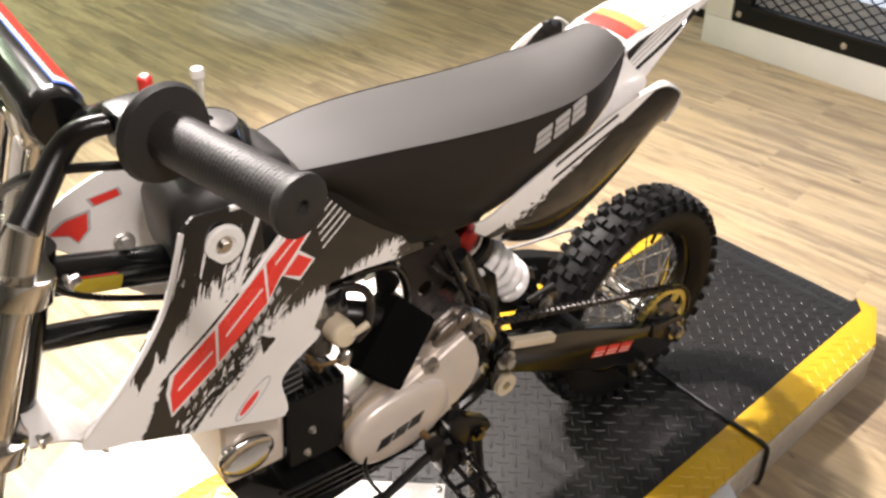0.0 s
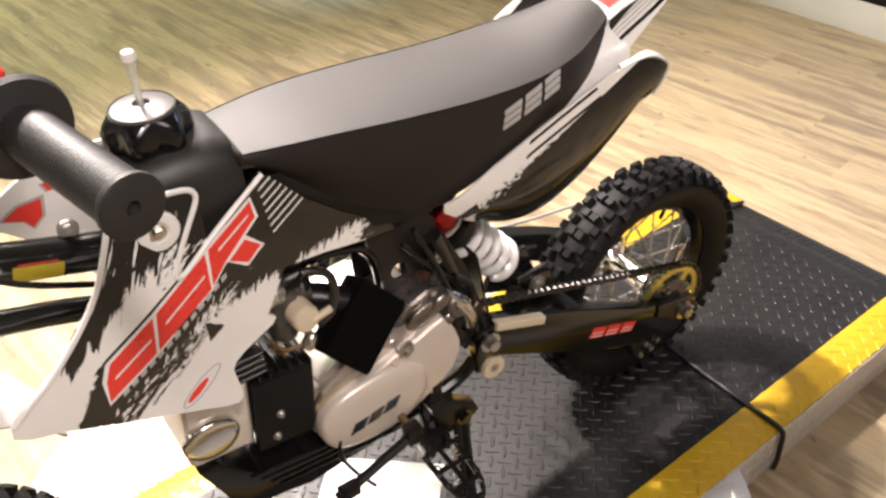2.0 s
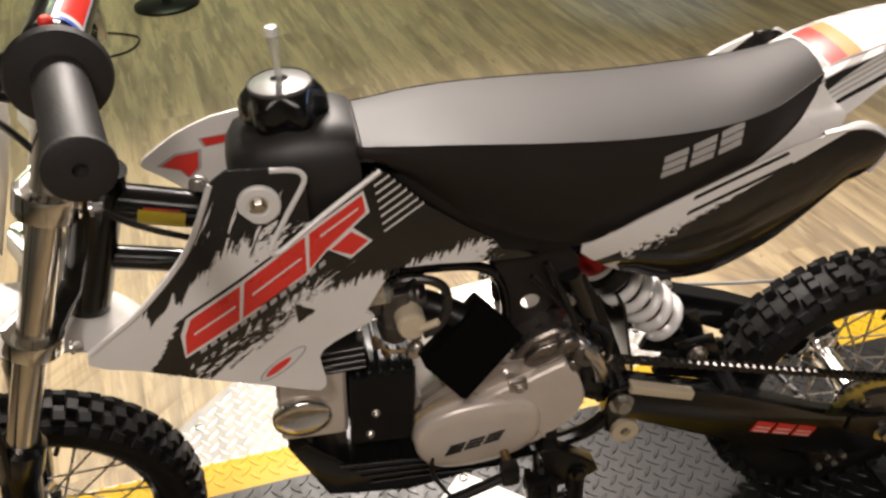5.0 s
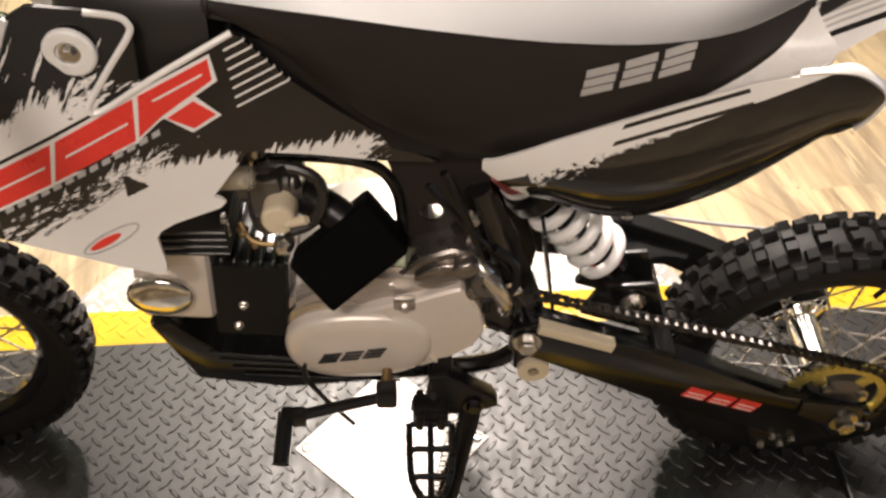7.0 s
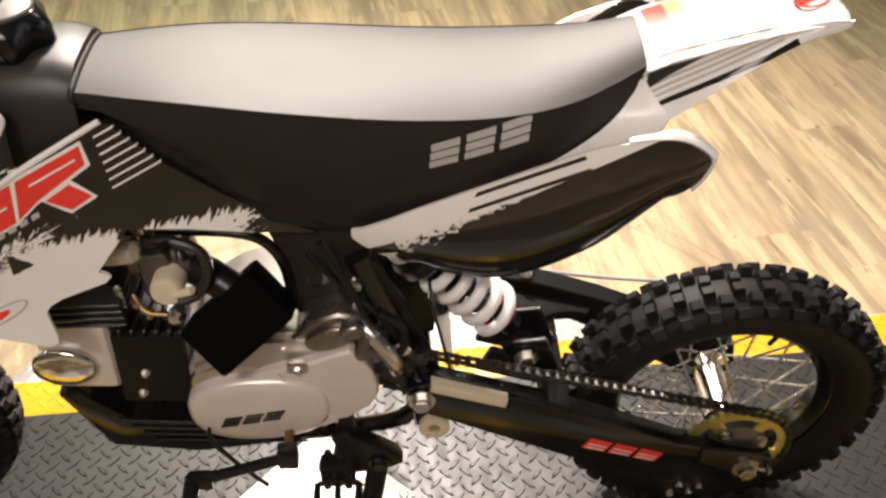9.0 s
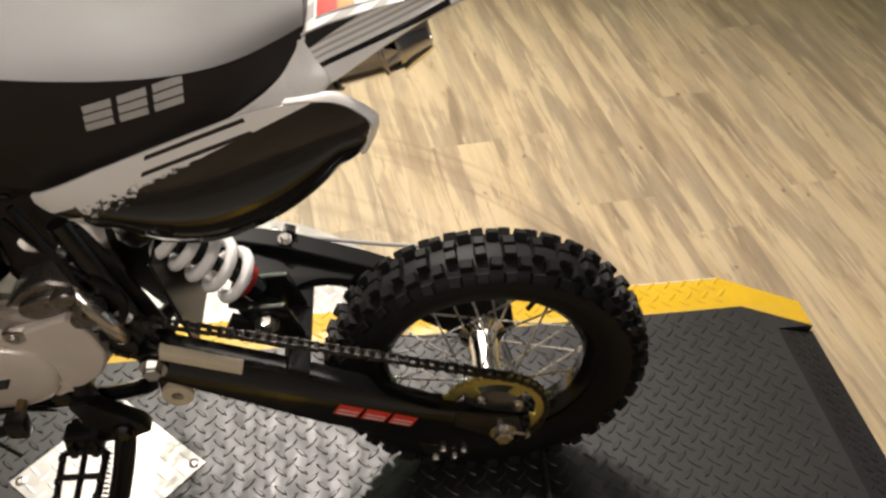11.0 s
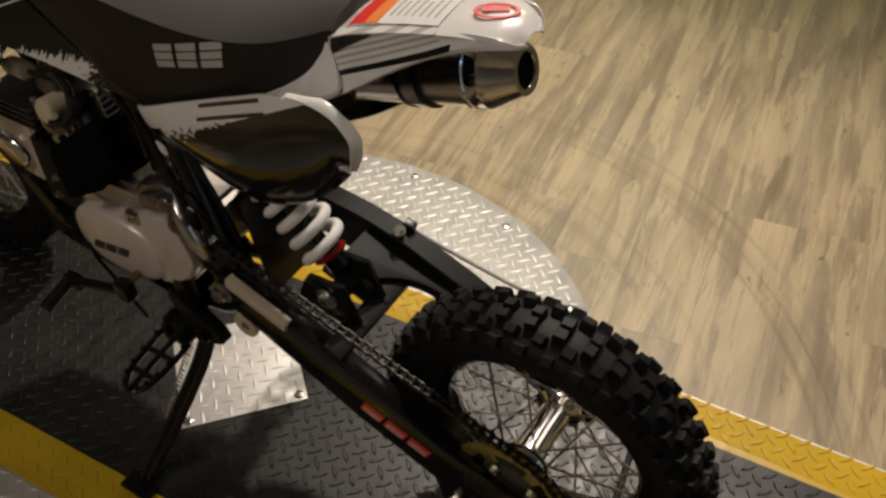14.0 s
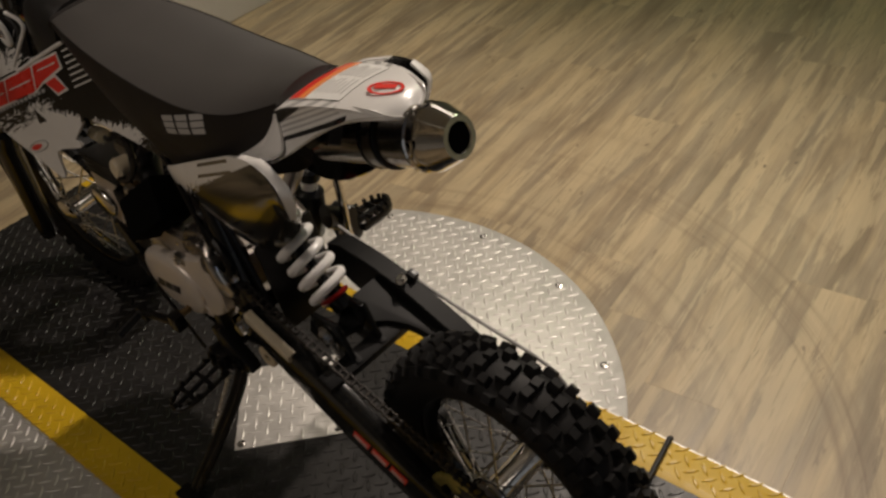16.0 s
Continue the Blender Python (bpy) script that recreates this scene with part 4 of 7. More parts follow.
loft(bm, [[(x, y * w, z) for x, z in ((-0.27, 0.34), (-0.26, 0.43), (-0.20, 0.47), (-0.10, 0.475), (-0.05, 0.44), (-0.04, 0.38), (-0.09, 0.315), (-0.2, 0.29))] for y, w in ((-0.075, 1), (0.085, 1))])
bmesh.ops.bevel(bm, geom=bm.edges[:], offset=0.008, segments=2, affect="EDGES")
engine = part("crankcase", bm, ALLOY, bike, "cast alloy engine crankcase")


def bulged(bm, cx, cz, a, b, tilt, y0, h, n=48, power=2.4):
    """An oval cover that bulges towards the viewer."""
    c, s = math.cos(tilt), math.sin(tilt)
    prof = [(1.0, 0), (1.0, 0.55), (0.97, 0.8), (0.9, 0.95), (0.7, 1.05), (0.4, 1.12), (0.12, 1.14)]
    rings = []
    for k, dep in prof:
        ring = []
        for i in range(n):
            t = 2 * math.pi * i / n
            ct, st = math.cos(t), math.sin(t)
            u = a * k * math.copysign(abs(ct) ** (2 / power), ct)
            v = b * k * math.copysign(abs(st) ** (2 / power), st)
            ring.append(bm.verts.new((cx + u * c - v * s, y0 - h * dep, cz + u * s + v * c)))
        rings.append(ring)
    for p, q in zip(rings, rings[1:]):
        for i in range(n):
            bm.faces.new((p[i], p[(i + 1) % n], q[(i + 1) % n], q[i]))
    bm.faces.new(rings[-1])
    bmesh.ops.recalc_face_normals(bm, faces=bm.faces[:])
    return bm


part("magneto_cover", bulged(bmesh.new(), -0.186, 0.3655, 0.083, 0.055, math.radians(3), -0.074, 0.022), PAINTED_ALLOY, engine, "smooth oval silver-grey engine cover", angle=0.8)
bm = bmesh.new()
prism(bm, [(-0.205, 0.392), (-0.187, 0.420), (-0.158, 0.432), (-0.12, 0.443), (-0.088, 0.456), (-0.074, 0.460), (-0.066, 0.452), (-0.053, 0.428), (-0.045, 0.400), (-0.046, 0.383), (-0.058, 0.359), (-0.085, 0.338), (-0.115, 0.322), (-0.16, 0.335)], -0.088, 0.03, 0.007, 3)
sprocket_cover = part("sprocket_cover", bm, PAINTED_ALLOY, engine, "silver-grey sprocket cover")
bm = bmesh.new()
sweep(bm, [(-0.158, -0.0885, 0.428), (-0.135, -0.0895, 0.396), (-0.112, -0.0890, 0.362), (-0.098, -0.0875, 0.334)], [0.002, 0.0036, 0.0036, 0.002], 10)
part("rib", bm, PAINTED_ALLOY, sprocket_cover, "raised rib across the cover")
part("stator_dome", bulged(bmesh.new(), -0.212, 0.382, 0.056, 0.053, 0.0, -0.055, 0.022, power=2.0), POLISHED, engine, "polished round crankcase dome", angle=0.8)
bm = prism(bmesh.new(), [(-0.185, 0.40), (-0.150, 0.455), (-0.118, 0.490), (-0.085, 0.503), (-0.058, 0.497), (-0.038, 0.462), (-0.034, 0.42), (-0.042, 0.40), (-0.09, 0.37)], -0.072, 0.05, 0.008, 3)
part("gearbox_case", bm, GEAR_ALLOY, engine, "cast gearbox case above the cover")
for hx, hz, ha, hb, hh in ((-0.095, 0.470, 0.030, 0.016, 0.010), (-0.070, 0.482, 0.016, 0.012, 0.014), (-0.060, 0.450, 0.013, 0.010, 0.016)):
    part("casting_boss", bulged(bmesh.new(), hx, hz, ha, hb, 0.35, -0.070, hh, n=28, power=2.2), GEAR_ALLOY, engine, "rounded boss on the gearbox casting", angle=0.8)
part("case_bolt", bolt(bmesh.new(), (-0.148, -0.072, 0.452), (0, -1, 0), 0.004, 0.005), CHROME, engine)
bm = bmesh.new()
sweep(bm, curve_pts([(-0.062, -0.066, 0.485), (-0.044, -0.080, 0.470), (-0.028, -0.083, 0.440), (-0.022, -0.076, 0.412)], 6), [0.010] * 18 + [0.008], 12)
part("starter_neck", bm, POLISHED, engine, "polished cast neck behind the gearbox")
bm = bmesh.new()
lathe(bm, [(0.017, 0), (0.017, 0.016), (0.014, 0.019), (0.006, 0.019), (0.005, 0.014), (0, 0.014)], Matrix.Translation((-0.047, -0.070, 0.462)) @ Matrix.Rotation(math.radians(80), 4, "X"), 24)
part("shaft_collar", bm, DARK_ALLOY, engine)
bm = bmesh.new()
bolt(bm, (-0.134, -0.090, 0.434), (0, -1, 0), 0.005, 0.005)
box(bm, (0.024, 0.012, 0.015), Matrix.Translation((-0.134, -0.085, 0.436)), 0.003)
part("cover_bolt", bm, STEEL, engine)
for k in range(3):
    x0, z0 = -0.233 + 0.025 * k, 0.346 + 0.0045 * k
    bm = bmesh.new()
    for row in range(3):
        r = row * 0.0062
        prism(bm, [(x0 + r * 0.5, z0 + r), (x0 + r * 0.5 + 0.021, z0 + r + 0.003), (x0 + r * 0.5 + 0.0225, z0 + r + 0.0074), (x0 + r * 0.5 + 0.0015, z0 + r + 0.0044)], -0.0998, 0.0012)
    part("cover_decal", bm, BLACK_DECAL, engine, "black slanted block print")
# cylinder with fins, lying forward
CYL = Matrix.Translation((-0.30, -0.005, 0.425)) @ Matrix.Rotation(math.radians(4), 4, "Y")
bm = bmesh.new()
box(bm, (0.085, 0.10, 0.09), CYL, 0.01)
cylinder = part("cylinder", bm, PLASTIC_BLACK, bike, "black finned cylinder")
for k in range(6):
    part("fin", box(bmesh.new(), (0.0045, 0.125, 0.115), CYL @ Matrix.Translation((-0.03 + 0.0135 * k, 0, 0)), 0.0015, 1), PLASTIC_BLACK, cylinder)
bm = bmesh.new()
box(bm, (0.078, 0.012, 0.112), Matrix.Translation((-0.303, -0.064, 0.418)) @ Matrix.Rotation(math.radians(5), 4, "Y"), 0.003)
part("cylinder_side_cover", bm, SATIN_BLACK, engine, "gloss black cylinder side cover")
for bx, bz in ((-0.311, 0.416), (-0.321, 0.381)):
    part("cylinder_bolt", bolt(bmesh.new(), (bx, -0.070, bz), (0, -1, 0), 0.0036, 0.006), STEEL, engine)
bm = bmesh.new()
box(bm, (0.085, 0.115, 0.12), Matrix.Translation((-0.385, -0.005, 0.44)) @ Matrix.Rotation(math.radians(4), 4, "Y"), 0.012, 3)
head = part("cylinder_head", bm, PAINTED_ALLOY, engine, "silver-grey cylinder head")
for k in range(4):
    bm = bmesh.new()
    box(bm, (0.10, 0.124, 0.004), Matrix.Translation((-0.365, -0.005, 0.522 - 0.010 * k)), 0.001, 1)
    part("head_fin", bm, FIN_EDGE, head)
part("camshaft_cap", bulged(bmesh.new(), -0.400, 0.428, 0.036, 0.029, 0.05, -0.062, 0.012, power=2.0), CHROME, head, "polished round camshaft cover", angle=0.8)
# intake, carburettor and filter
bm = bmesh.new()
sweep(bm, curve_pts([(-0.345, 0.0, 0.50), (-0.335, 0.0, 0.555), (-0.30, -0.005, 0.575), (-0.27, -0.01, 0.57)], 5), 0.016, 14)
part("intake_manifold", bm, DARK_ALLOY, engine)
bm = bmesh.new()
lathe(bm, [(0.016, -0.034), (0.0215, -0.032), (0.0215, -0.022), (0.018, -0.018), (0.018, 0.018), (0.0215, 0.022), (0.0215, 0.032), (0.016, 0.034)], Matrix.Translation((-0.268, -0.028, 0.560)) @ Matrix.Rotation(math.radians(90), 4, "Y"), 24)
box(bm, (0.034, 0.044, 0.050), Matrix.Translation((-0.272, -0.030, 0.556)), 0.006, 3)
carb = part("carburettor", bm, DARK_ALLOY, bike, "grey cast carburettor with brass screws")
bm = bmesh.new()
lathe(bm, [(0.0165, -0.004), (0.0165, 0.026), (0.0195, 0.028), (0.0195, 0.040), (0.016, 0.044), (0.006, 0.045), (0.005, 0.058), (0.0, 0.059)], Matrix.Translation((-0.276, -0.030, 0.580)), 24)
part("slide_cap", bm, CHROME, carb, "chrome carburettor slide cap")
bm = bmesh.new()
lathe(bm, [(0.021, 0.0), (0.021, -0.012), (0.018, -0.026), (0.010, -0.031), (0.0, -0.032)], Matrix.Translation((-0.274, -0.036, 0.535)), 24)
part("float_bowl", bm, DARK_ALLOY, carb, "dark cast float bowl")
for px_, pz_ in ((-0.300, 0.520), (-0.290, 0.503), (-0.252, 0.515)):
    part("jet_screw", bolt(bmesh.new(), (px_, -0.056, pz_), (0.2, -1, -0.2), 0.0042, 0.010), BRASS, carb)
part("choke_lever", sweep(bmesh.new(), curve_pts([(-0.302, -0.055, 0.528), (-0.290, -0.066, 0.512), (-0.268, -0.068, 0.508)], 4), 0.0028, 8), BRASS, carb)
part("idle_spring", sweep(bmesh.new(), [(-0.318 + 0.0035 * math.cos(k * 1.2), -0.052 + 0.0035 * math.sin(k * 1.2), 0.505 + 0.00032 * k) for k in range(100)], 0.0009, 5), CHROME, carb, "fine coil spring")
bm = bmesh.new()
lathe(bm, [(0.0, 0.006), (0.0145, 0.005), (0.017, 0.002), (0.0175, -0.002), (0.0175, -0.026)], Matrix.Translation((-0.258, -0.074, 0.550)) @ Matrix.Rotation(math.radians(84), 4, "X"), 28)
lathe(bm, [(0.0048, 0.0), (0.0048, 0.024), (0.004, 0.026)], Matrix.Translation((-0.250, -0.076, 0.546)) @ Matrix.Rotation(math.radians(60), 4, "Y") @ Matrix.Rotation(math.radians(15), 4, "X"), 14)
part("choke_cap", bm, BUFF, carb, "round cream carburettor cap")
bm = bmesh.new()
lathe(bm, [(0.0075, 0.0), (0.0095, 0.004), (0.0095, 0.014), (0.006, 0.020)], Matrix.Translation((-0.262, -0.070, 0.502)) @ Matrix.Rotation(math.radians(35), 4, "Y"), 16)
part("drain_nut", bm, POLISHED, carb)
# clear fuel filter on its hose
n = Nodes("clear_filter_plastic")
FILTER_CLEAR = n.finish((0.90, 0.88, 0.80), 0.12, 0.0, Transmission_Weight=0.85, IOR=1.2)
fm = Matrix.Translation((-0.300, -0.062, 0.594)) @ Matrix.Rotation(math.radians(82), 4, "Y") @ Matrix.Rotation(math.radians(6), 4, "X")
bm = lathe(bmesh.new(), [(0.0035, -0.034), (0.0038, -0.024), (0.0105, -0.022), (0.0122, -0.018), (0.0122, 0.018), (0.0105, 0.022), (0.0038, 0.024), (0.0035, 0.034)], fm, 24)
fuel_filter = part("fuel_filter", bm, FILTER_CLEAR, bike, "clear plastic inline fuel filter")
part("filter_paper", lathe(bmesh.new(), [(0.0085, -0.015), (0.0092, -0.012), (0.0092, 0.012), (0.0085, 0.015)], fm, 18), BUFF, fuel_filter)
part("fuel_hose", sweep(bmesh.new(), curve_pts([fm @ Vector((0, 0, 0.026)), fm @ Vector((0, 0, 0.040)), (-0.245, -0.052, 0.600), (-0.240, -0.045, 0.570), (-0.262, -0.040, 0.540)], 6), 0.0042, 8), PLASTIC_BLACK, bike)
part("fuel_hose", sweep(bmesh.new(), curve_pts([fm @ Vector((0, 0, -0.026)), fm @ Vector((0, 0, -0.045)), (-0.365, -0.040, 0.620), (-0.370, -0.02, 0.66)], 6), 0.0042, 8), PLASTIC_BLACK, bike)
bm = bmesh.new()
sweep(bm, curve_pts([(-0.280, -0.050, 0.592), (-0.262, -0.052, 0.601), (-0.236, -0.055, 0.600), (-0.216, -0.060, 0.588), (-0.214, -0.066, 0.565), (-0.226, -0.074, 0.545), (-0.246, -0.080, 0.540)], 6), 0.0058, 10)
part("breather_hose", bm, HOSE_GREY, bike, "smoky grey breather hose")
bm = bmesh.new()
rotf = Matrix.Translation((-0.190, -0.068, 0.500)) @ Matrix.Rotation(math.radians(-26), 4, "X") @ Matrix.Rotation(math.radians(50), 4, "Y")
box(bm, (0.069, 0.058, 0.104), rotf, 0.006, 2)
part("air_filter", bm, FOAM, bike, "square matt black foam air filter")
bm = bmesh.new()
sweep(bm, curve_pts([(-0.24, -0.03, 0.545), (-0.215, -0.045, 0.54), (-0.195, -0.055, 0.53)], 5), 0.019, 14)
part("filter_neck", bm, PLASTIC_BLACK, bike)

# ---- bodywork ----
SEAT_TOP = [(-0.295, 0.789), (-0.22, 0.787), (-0.12, 0.780), (0.0, 0.774), (0.1, 0.777), (0.16, 0.789), (0.214, 0.805)]
SEAT_CREASE = [(-0.295, 0.784), (-0.20, 0.782), (-0.10, 0.774), (0.0, 0.766), (0.08, 0.765), (0.15, 0.772), (0.19, 0.783), (0.214, 0.792)]
SEAT_LOW = [(-0.295, 0.765), (-0.28, 0.755), (-0.226, 0.716), (-0.167, 0.668), (-0.098, 0.635), (-0.052, 0.630), (0.011, 0.643), (0.104, 0.672), (0.155, 0.678), (0.182, 0.684), (0.200, 0.690), (0.214, 0.700)]
SEAT_HALF = [(-0.295, 0.058), (-0.22, 0.074), (-0.12, 0.086), (0.0, 0.090), (0.1, 0.086), (0.15, 0.076), (0.185, 0.063), (0.214, 0.052)]
LEAN_Y = 0.0


def seat_top(u, v):
    x = -0.295 + 0.509 * u
    h, zt, zc = lerp(SEAT_HALF, x), lerp(SEAT_TOP, x), lerp(SEAT_CREASE, x)
    s = 1 - 2 * v
    k = min(1.0, abs(s))
    return (x, LEAN_Y - s * (h if s > 0 else h - 0.015), zt - (zt - zc) * (k ** 2.6))


def seat_side(side):
    def fn(u, v):
        x = -0.295 + 0.509 * u
        h, zc, zl = lerp(SEAT_HALF, x), lerp(SEAT_CREASE, x), min(lerp(SEAT_LOW, x), lerp(SEAT_CREASE, x) - 0.002)
        w = v if side < 0 else 1 - v
        h -= 0.015 if side > 0 else 0.0
        return (x, LEAN_Y + side * (h + 0.006 * math.sin(math.pi * min(1, w * 1.1)) - 0.022 * w * w), zc + (zl - zc) * w)
    return fn


bm = sheet(bmesh.new(), seat_top, 48, 20, 0.02)
seat = part("seat", bm, VINYL_TOP, bike, "long grey-topped black vinyl seat", angle=0.9)
for side in (-1, 1):
    part("seat_side", sheet(bmesh.new(), seat_side(side), 48, 10, -0.015), VINYL_SIDE, seat, "black vinyl seat flank", angle=0.9)
    bm = bmesh.new()
    sweep(bm, [Vector(seat_top(k / 60, 0.0 if side < 0 else 1.0)) + Vector((0, side * 0.0006, 0)) for k in range(61)], 0.0010, 6)
    part("seam", bm, VINYL_SIDE, seat)
bm = bmesh.new()
loft(bm, [[(x, LEAN_Y + y * k, z) for y, z in ((-0.045, 0.740), (-0.03, 0.750), (0.03, 0.750), (0.045, 0.740), (0.04, 0.70), (-0.04, 0.70))] for x, k in ((-0.28, 1.0), (-0.1, 1.4), (0.1, 1.3), (0.19, 1.05))])
part("seat_pan", bm, PLASTIC_BLACK, seat)
bm = bmesh.new()
piping = [Vector(seat_side(-1)(0.002, k / 8)) for k in range(8, 0, -1)] + [Vector(seat_top(0.002, k / 24)) for k in range(25)] + [Vector(seat_side(1)(0.002, 1 - k / 8)) for k in range(1, 9)]
sweep(bm, piping, 0.0032, 8)
part("piping", bm, VINYL_SIDE, seat, "black piping along the seat's front edge")
# block print on the seat flank
bm = bmesh.new()
ux, uz = 0.962, 0.273
for k in range(3):
    for row in range(3):
        s0, t0 = 0.033 * k + 0.0035 * row + 0.004, 0.0089 * row - 0.0015
        quad = []
        for ds, dt in ((0, 0), (0.027, 0), (0.0290, 0.0071), (0.0020, 0.0071)):
            x = 0.014 + (s0 + ds) * ux - (t0 + dt) * uz
            z = 0.7160 + (s0 + ds) * uz + (t0 + dt) * ux
            quad.append((x, z))

        def flank(x, z):
            w = (lerp(SEAT_CREASE, x) - z) / (lerp(SEAT_CREASE, x) - lerp(SEAT_LOW, x))
            return LEAN_Y - (lerp(SEAT_HALF, x) + 0.006 * math.sin(math.pi * min(1, w * 1.1)) - 0.022 * w * w) - 0.0012
        prism(bm, quad, flank, 0.0008)
part("seat_print", bm, GREY_DECAL, seat, "silver-grey slanted block print")

# tank
TANK = [(-0.428, 0.040, 0.70, 0.775), (-0.418, 0.050, 0.67, 0.790), (-0.392, 0.062, 0.645, 0.801), (-0.35, 0.066, 0.63, 0.806), (-0.31, 0.066, 0.635, 0.804), (-0.295, 0.064, 0.64, 0.798)]
bm = bmesh.new()
loops = []
for x, h, zl, zt in TANK:
    loop = []
    for k in range(24):
        t = 2 * math.pi * k / 24
        ct, st = math.cos(t), math.sin(t)
        loop.append((x, LEAN_Y + h * math.copysign(abs(ct) ** 0.55, ct), (zl + zt) / 2 + (zt - zl) / 2 * math.copysign(abs(st) ** 0.6, st)))
    loops.append(loop)
loft(bm, loops)
tank = part("fuel_tank", bm, TANK_BLACK, bike, "black plastic fuel tank", angle=0.9)
CAP = Vector((-0.362, LEAN_Y, 0.798))
bm = bmesh.new()
lathe(bm, [(0.034, -0.008), (0.036, 0.004), (0.036, 0.010)], Matrix.Translation(CAP), 32)


def lobed(t, deep):
    return 1 + deep * (math.cos(6 * t + 0.4) - 0.35)


loops = []
for h, r, deep in ((-0.001, 0.034, 0.06), (0.001, 0.040, 0.09), (0.006, 0.0435, 0.10), (0.022, 0.0430, 0.095), (0.030, 0.0400, 0.06), (0.0355, 0.0355, 0.02), (0.0375, 0.0335, 0.0)):
    loops.append([(CAP.x + r * lobed(t, deep) * math.cos(t), CAP.y + r * lobed(t, deep) * math.sin(t), CAP.z + h) for t in (2 * math.pi * k / 72 for k in range(72))])
loft(bm, loops)
cap = part("fuel_cap", bm, GLOSS_BLACK, tank, "black lobed fuel cap", angle=0.9)
bm = bmesh.new()
lathe(bm, [(0.0335, 0.0365), (0.0335, 0.0400), (0.0320, 0.0412), (0.0312, 0.0400), (0.022, 0.0425), (0.009, 0.0440), (0.0078, 0.0395), (0, 0.0390)], Matrix.Translation(CAP), 40)
part("cap_top", bm, CAP_METAL, cap, "brushed grey metal cap top")
glass = Nodes("clear_tube")
CLEAR = glass.finish((0.95, 0.94, 0.93), 0.10, 0.0, Transmission_Weight=0.72, IOR=1.3)
bm = bmesh.new()
lathe(bm, [(0.0035, 0.037), (0.0037, 0.070), (0.0046, 0.073), (0.0046, 0.079), (0.0058, 0.081), (0.0056, 0.090)], Matrix.Translation(CAP), 16)
part("vent_tube", bm, CLEAR, cap, "clear plastic vent tube")
bm = bmesh.new()
lathe(bm, [(0.0068, 0.090), (0.0072, 0.095), (0.006, 0.099), (0, 0.100)], Matrix.Translation(CAP), 16)
part("vent_valve", bm, WHITE, cap)


# ---- graphics of the bodywork, as one print in side view ----
def print_material(name, mask):
    """White plastic with a black print; mask(n, x, z, jag) gives where the print is black."""
    n = Nodes(name)
    tex = n.add("ShaderNodeTexCoord")
    sep = n.add("ShaderNodeSeparateXYZ")
    n.link(tex.outputs["Object"], sep.inputs[0])
    x, z = sep.outputs[0], sep.outputs[2]
    black = mask(n, x, z)
    fine = n.noise(n.coords(), 400, 2)
    col = n.mix(black, n.ramp(n.noise(n.coords(), 9), [(0.3, (0.74, 0.72, 0.69)), (0.7, (0.82, 0.80, 0.77))]), (0.013, 0.012, 0.0115))
    n.bump(fine, 0.03, 0.0004)
    return n.finish(col, n.math("MULTIPLY_ADD", black, -0.16, 0.26), 0.0, Coat_Weight=0.25, Coat_Roughness=0.06)


def along(n, x, z, x0, z0, dx, dz):
    """Distance along and across a slanted line."""
    a, b = n.math("SUBTRACT", x, x0), n.math("SUBTRACT", z, z0)
    u = n.math("ADD", n.math("MULTIPLY", a, dx), n.math("MULTIPLY", b, dz))
    v = n.math("SUBTRACT", n.math("MULTIPLY", b, dx), n.math("MULTIPLY", a, dz))
    return u, v


def above(n, value, limit):
    return n.math("GREATER_THAN", value, limit)


def both(n, *items):
    out = items[0]
    for i in items[1:]:
        out = n.math("MULTIPLY", out, i)
    return out


def either(n, *items):
    out = items[0]
    for i in items[1:]:
        out = n.math("MAXIMUM", out, i)
    return out


def less(n, value, limit):
    return n.math("LESS_THAN", value, limit)


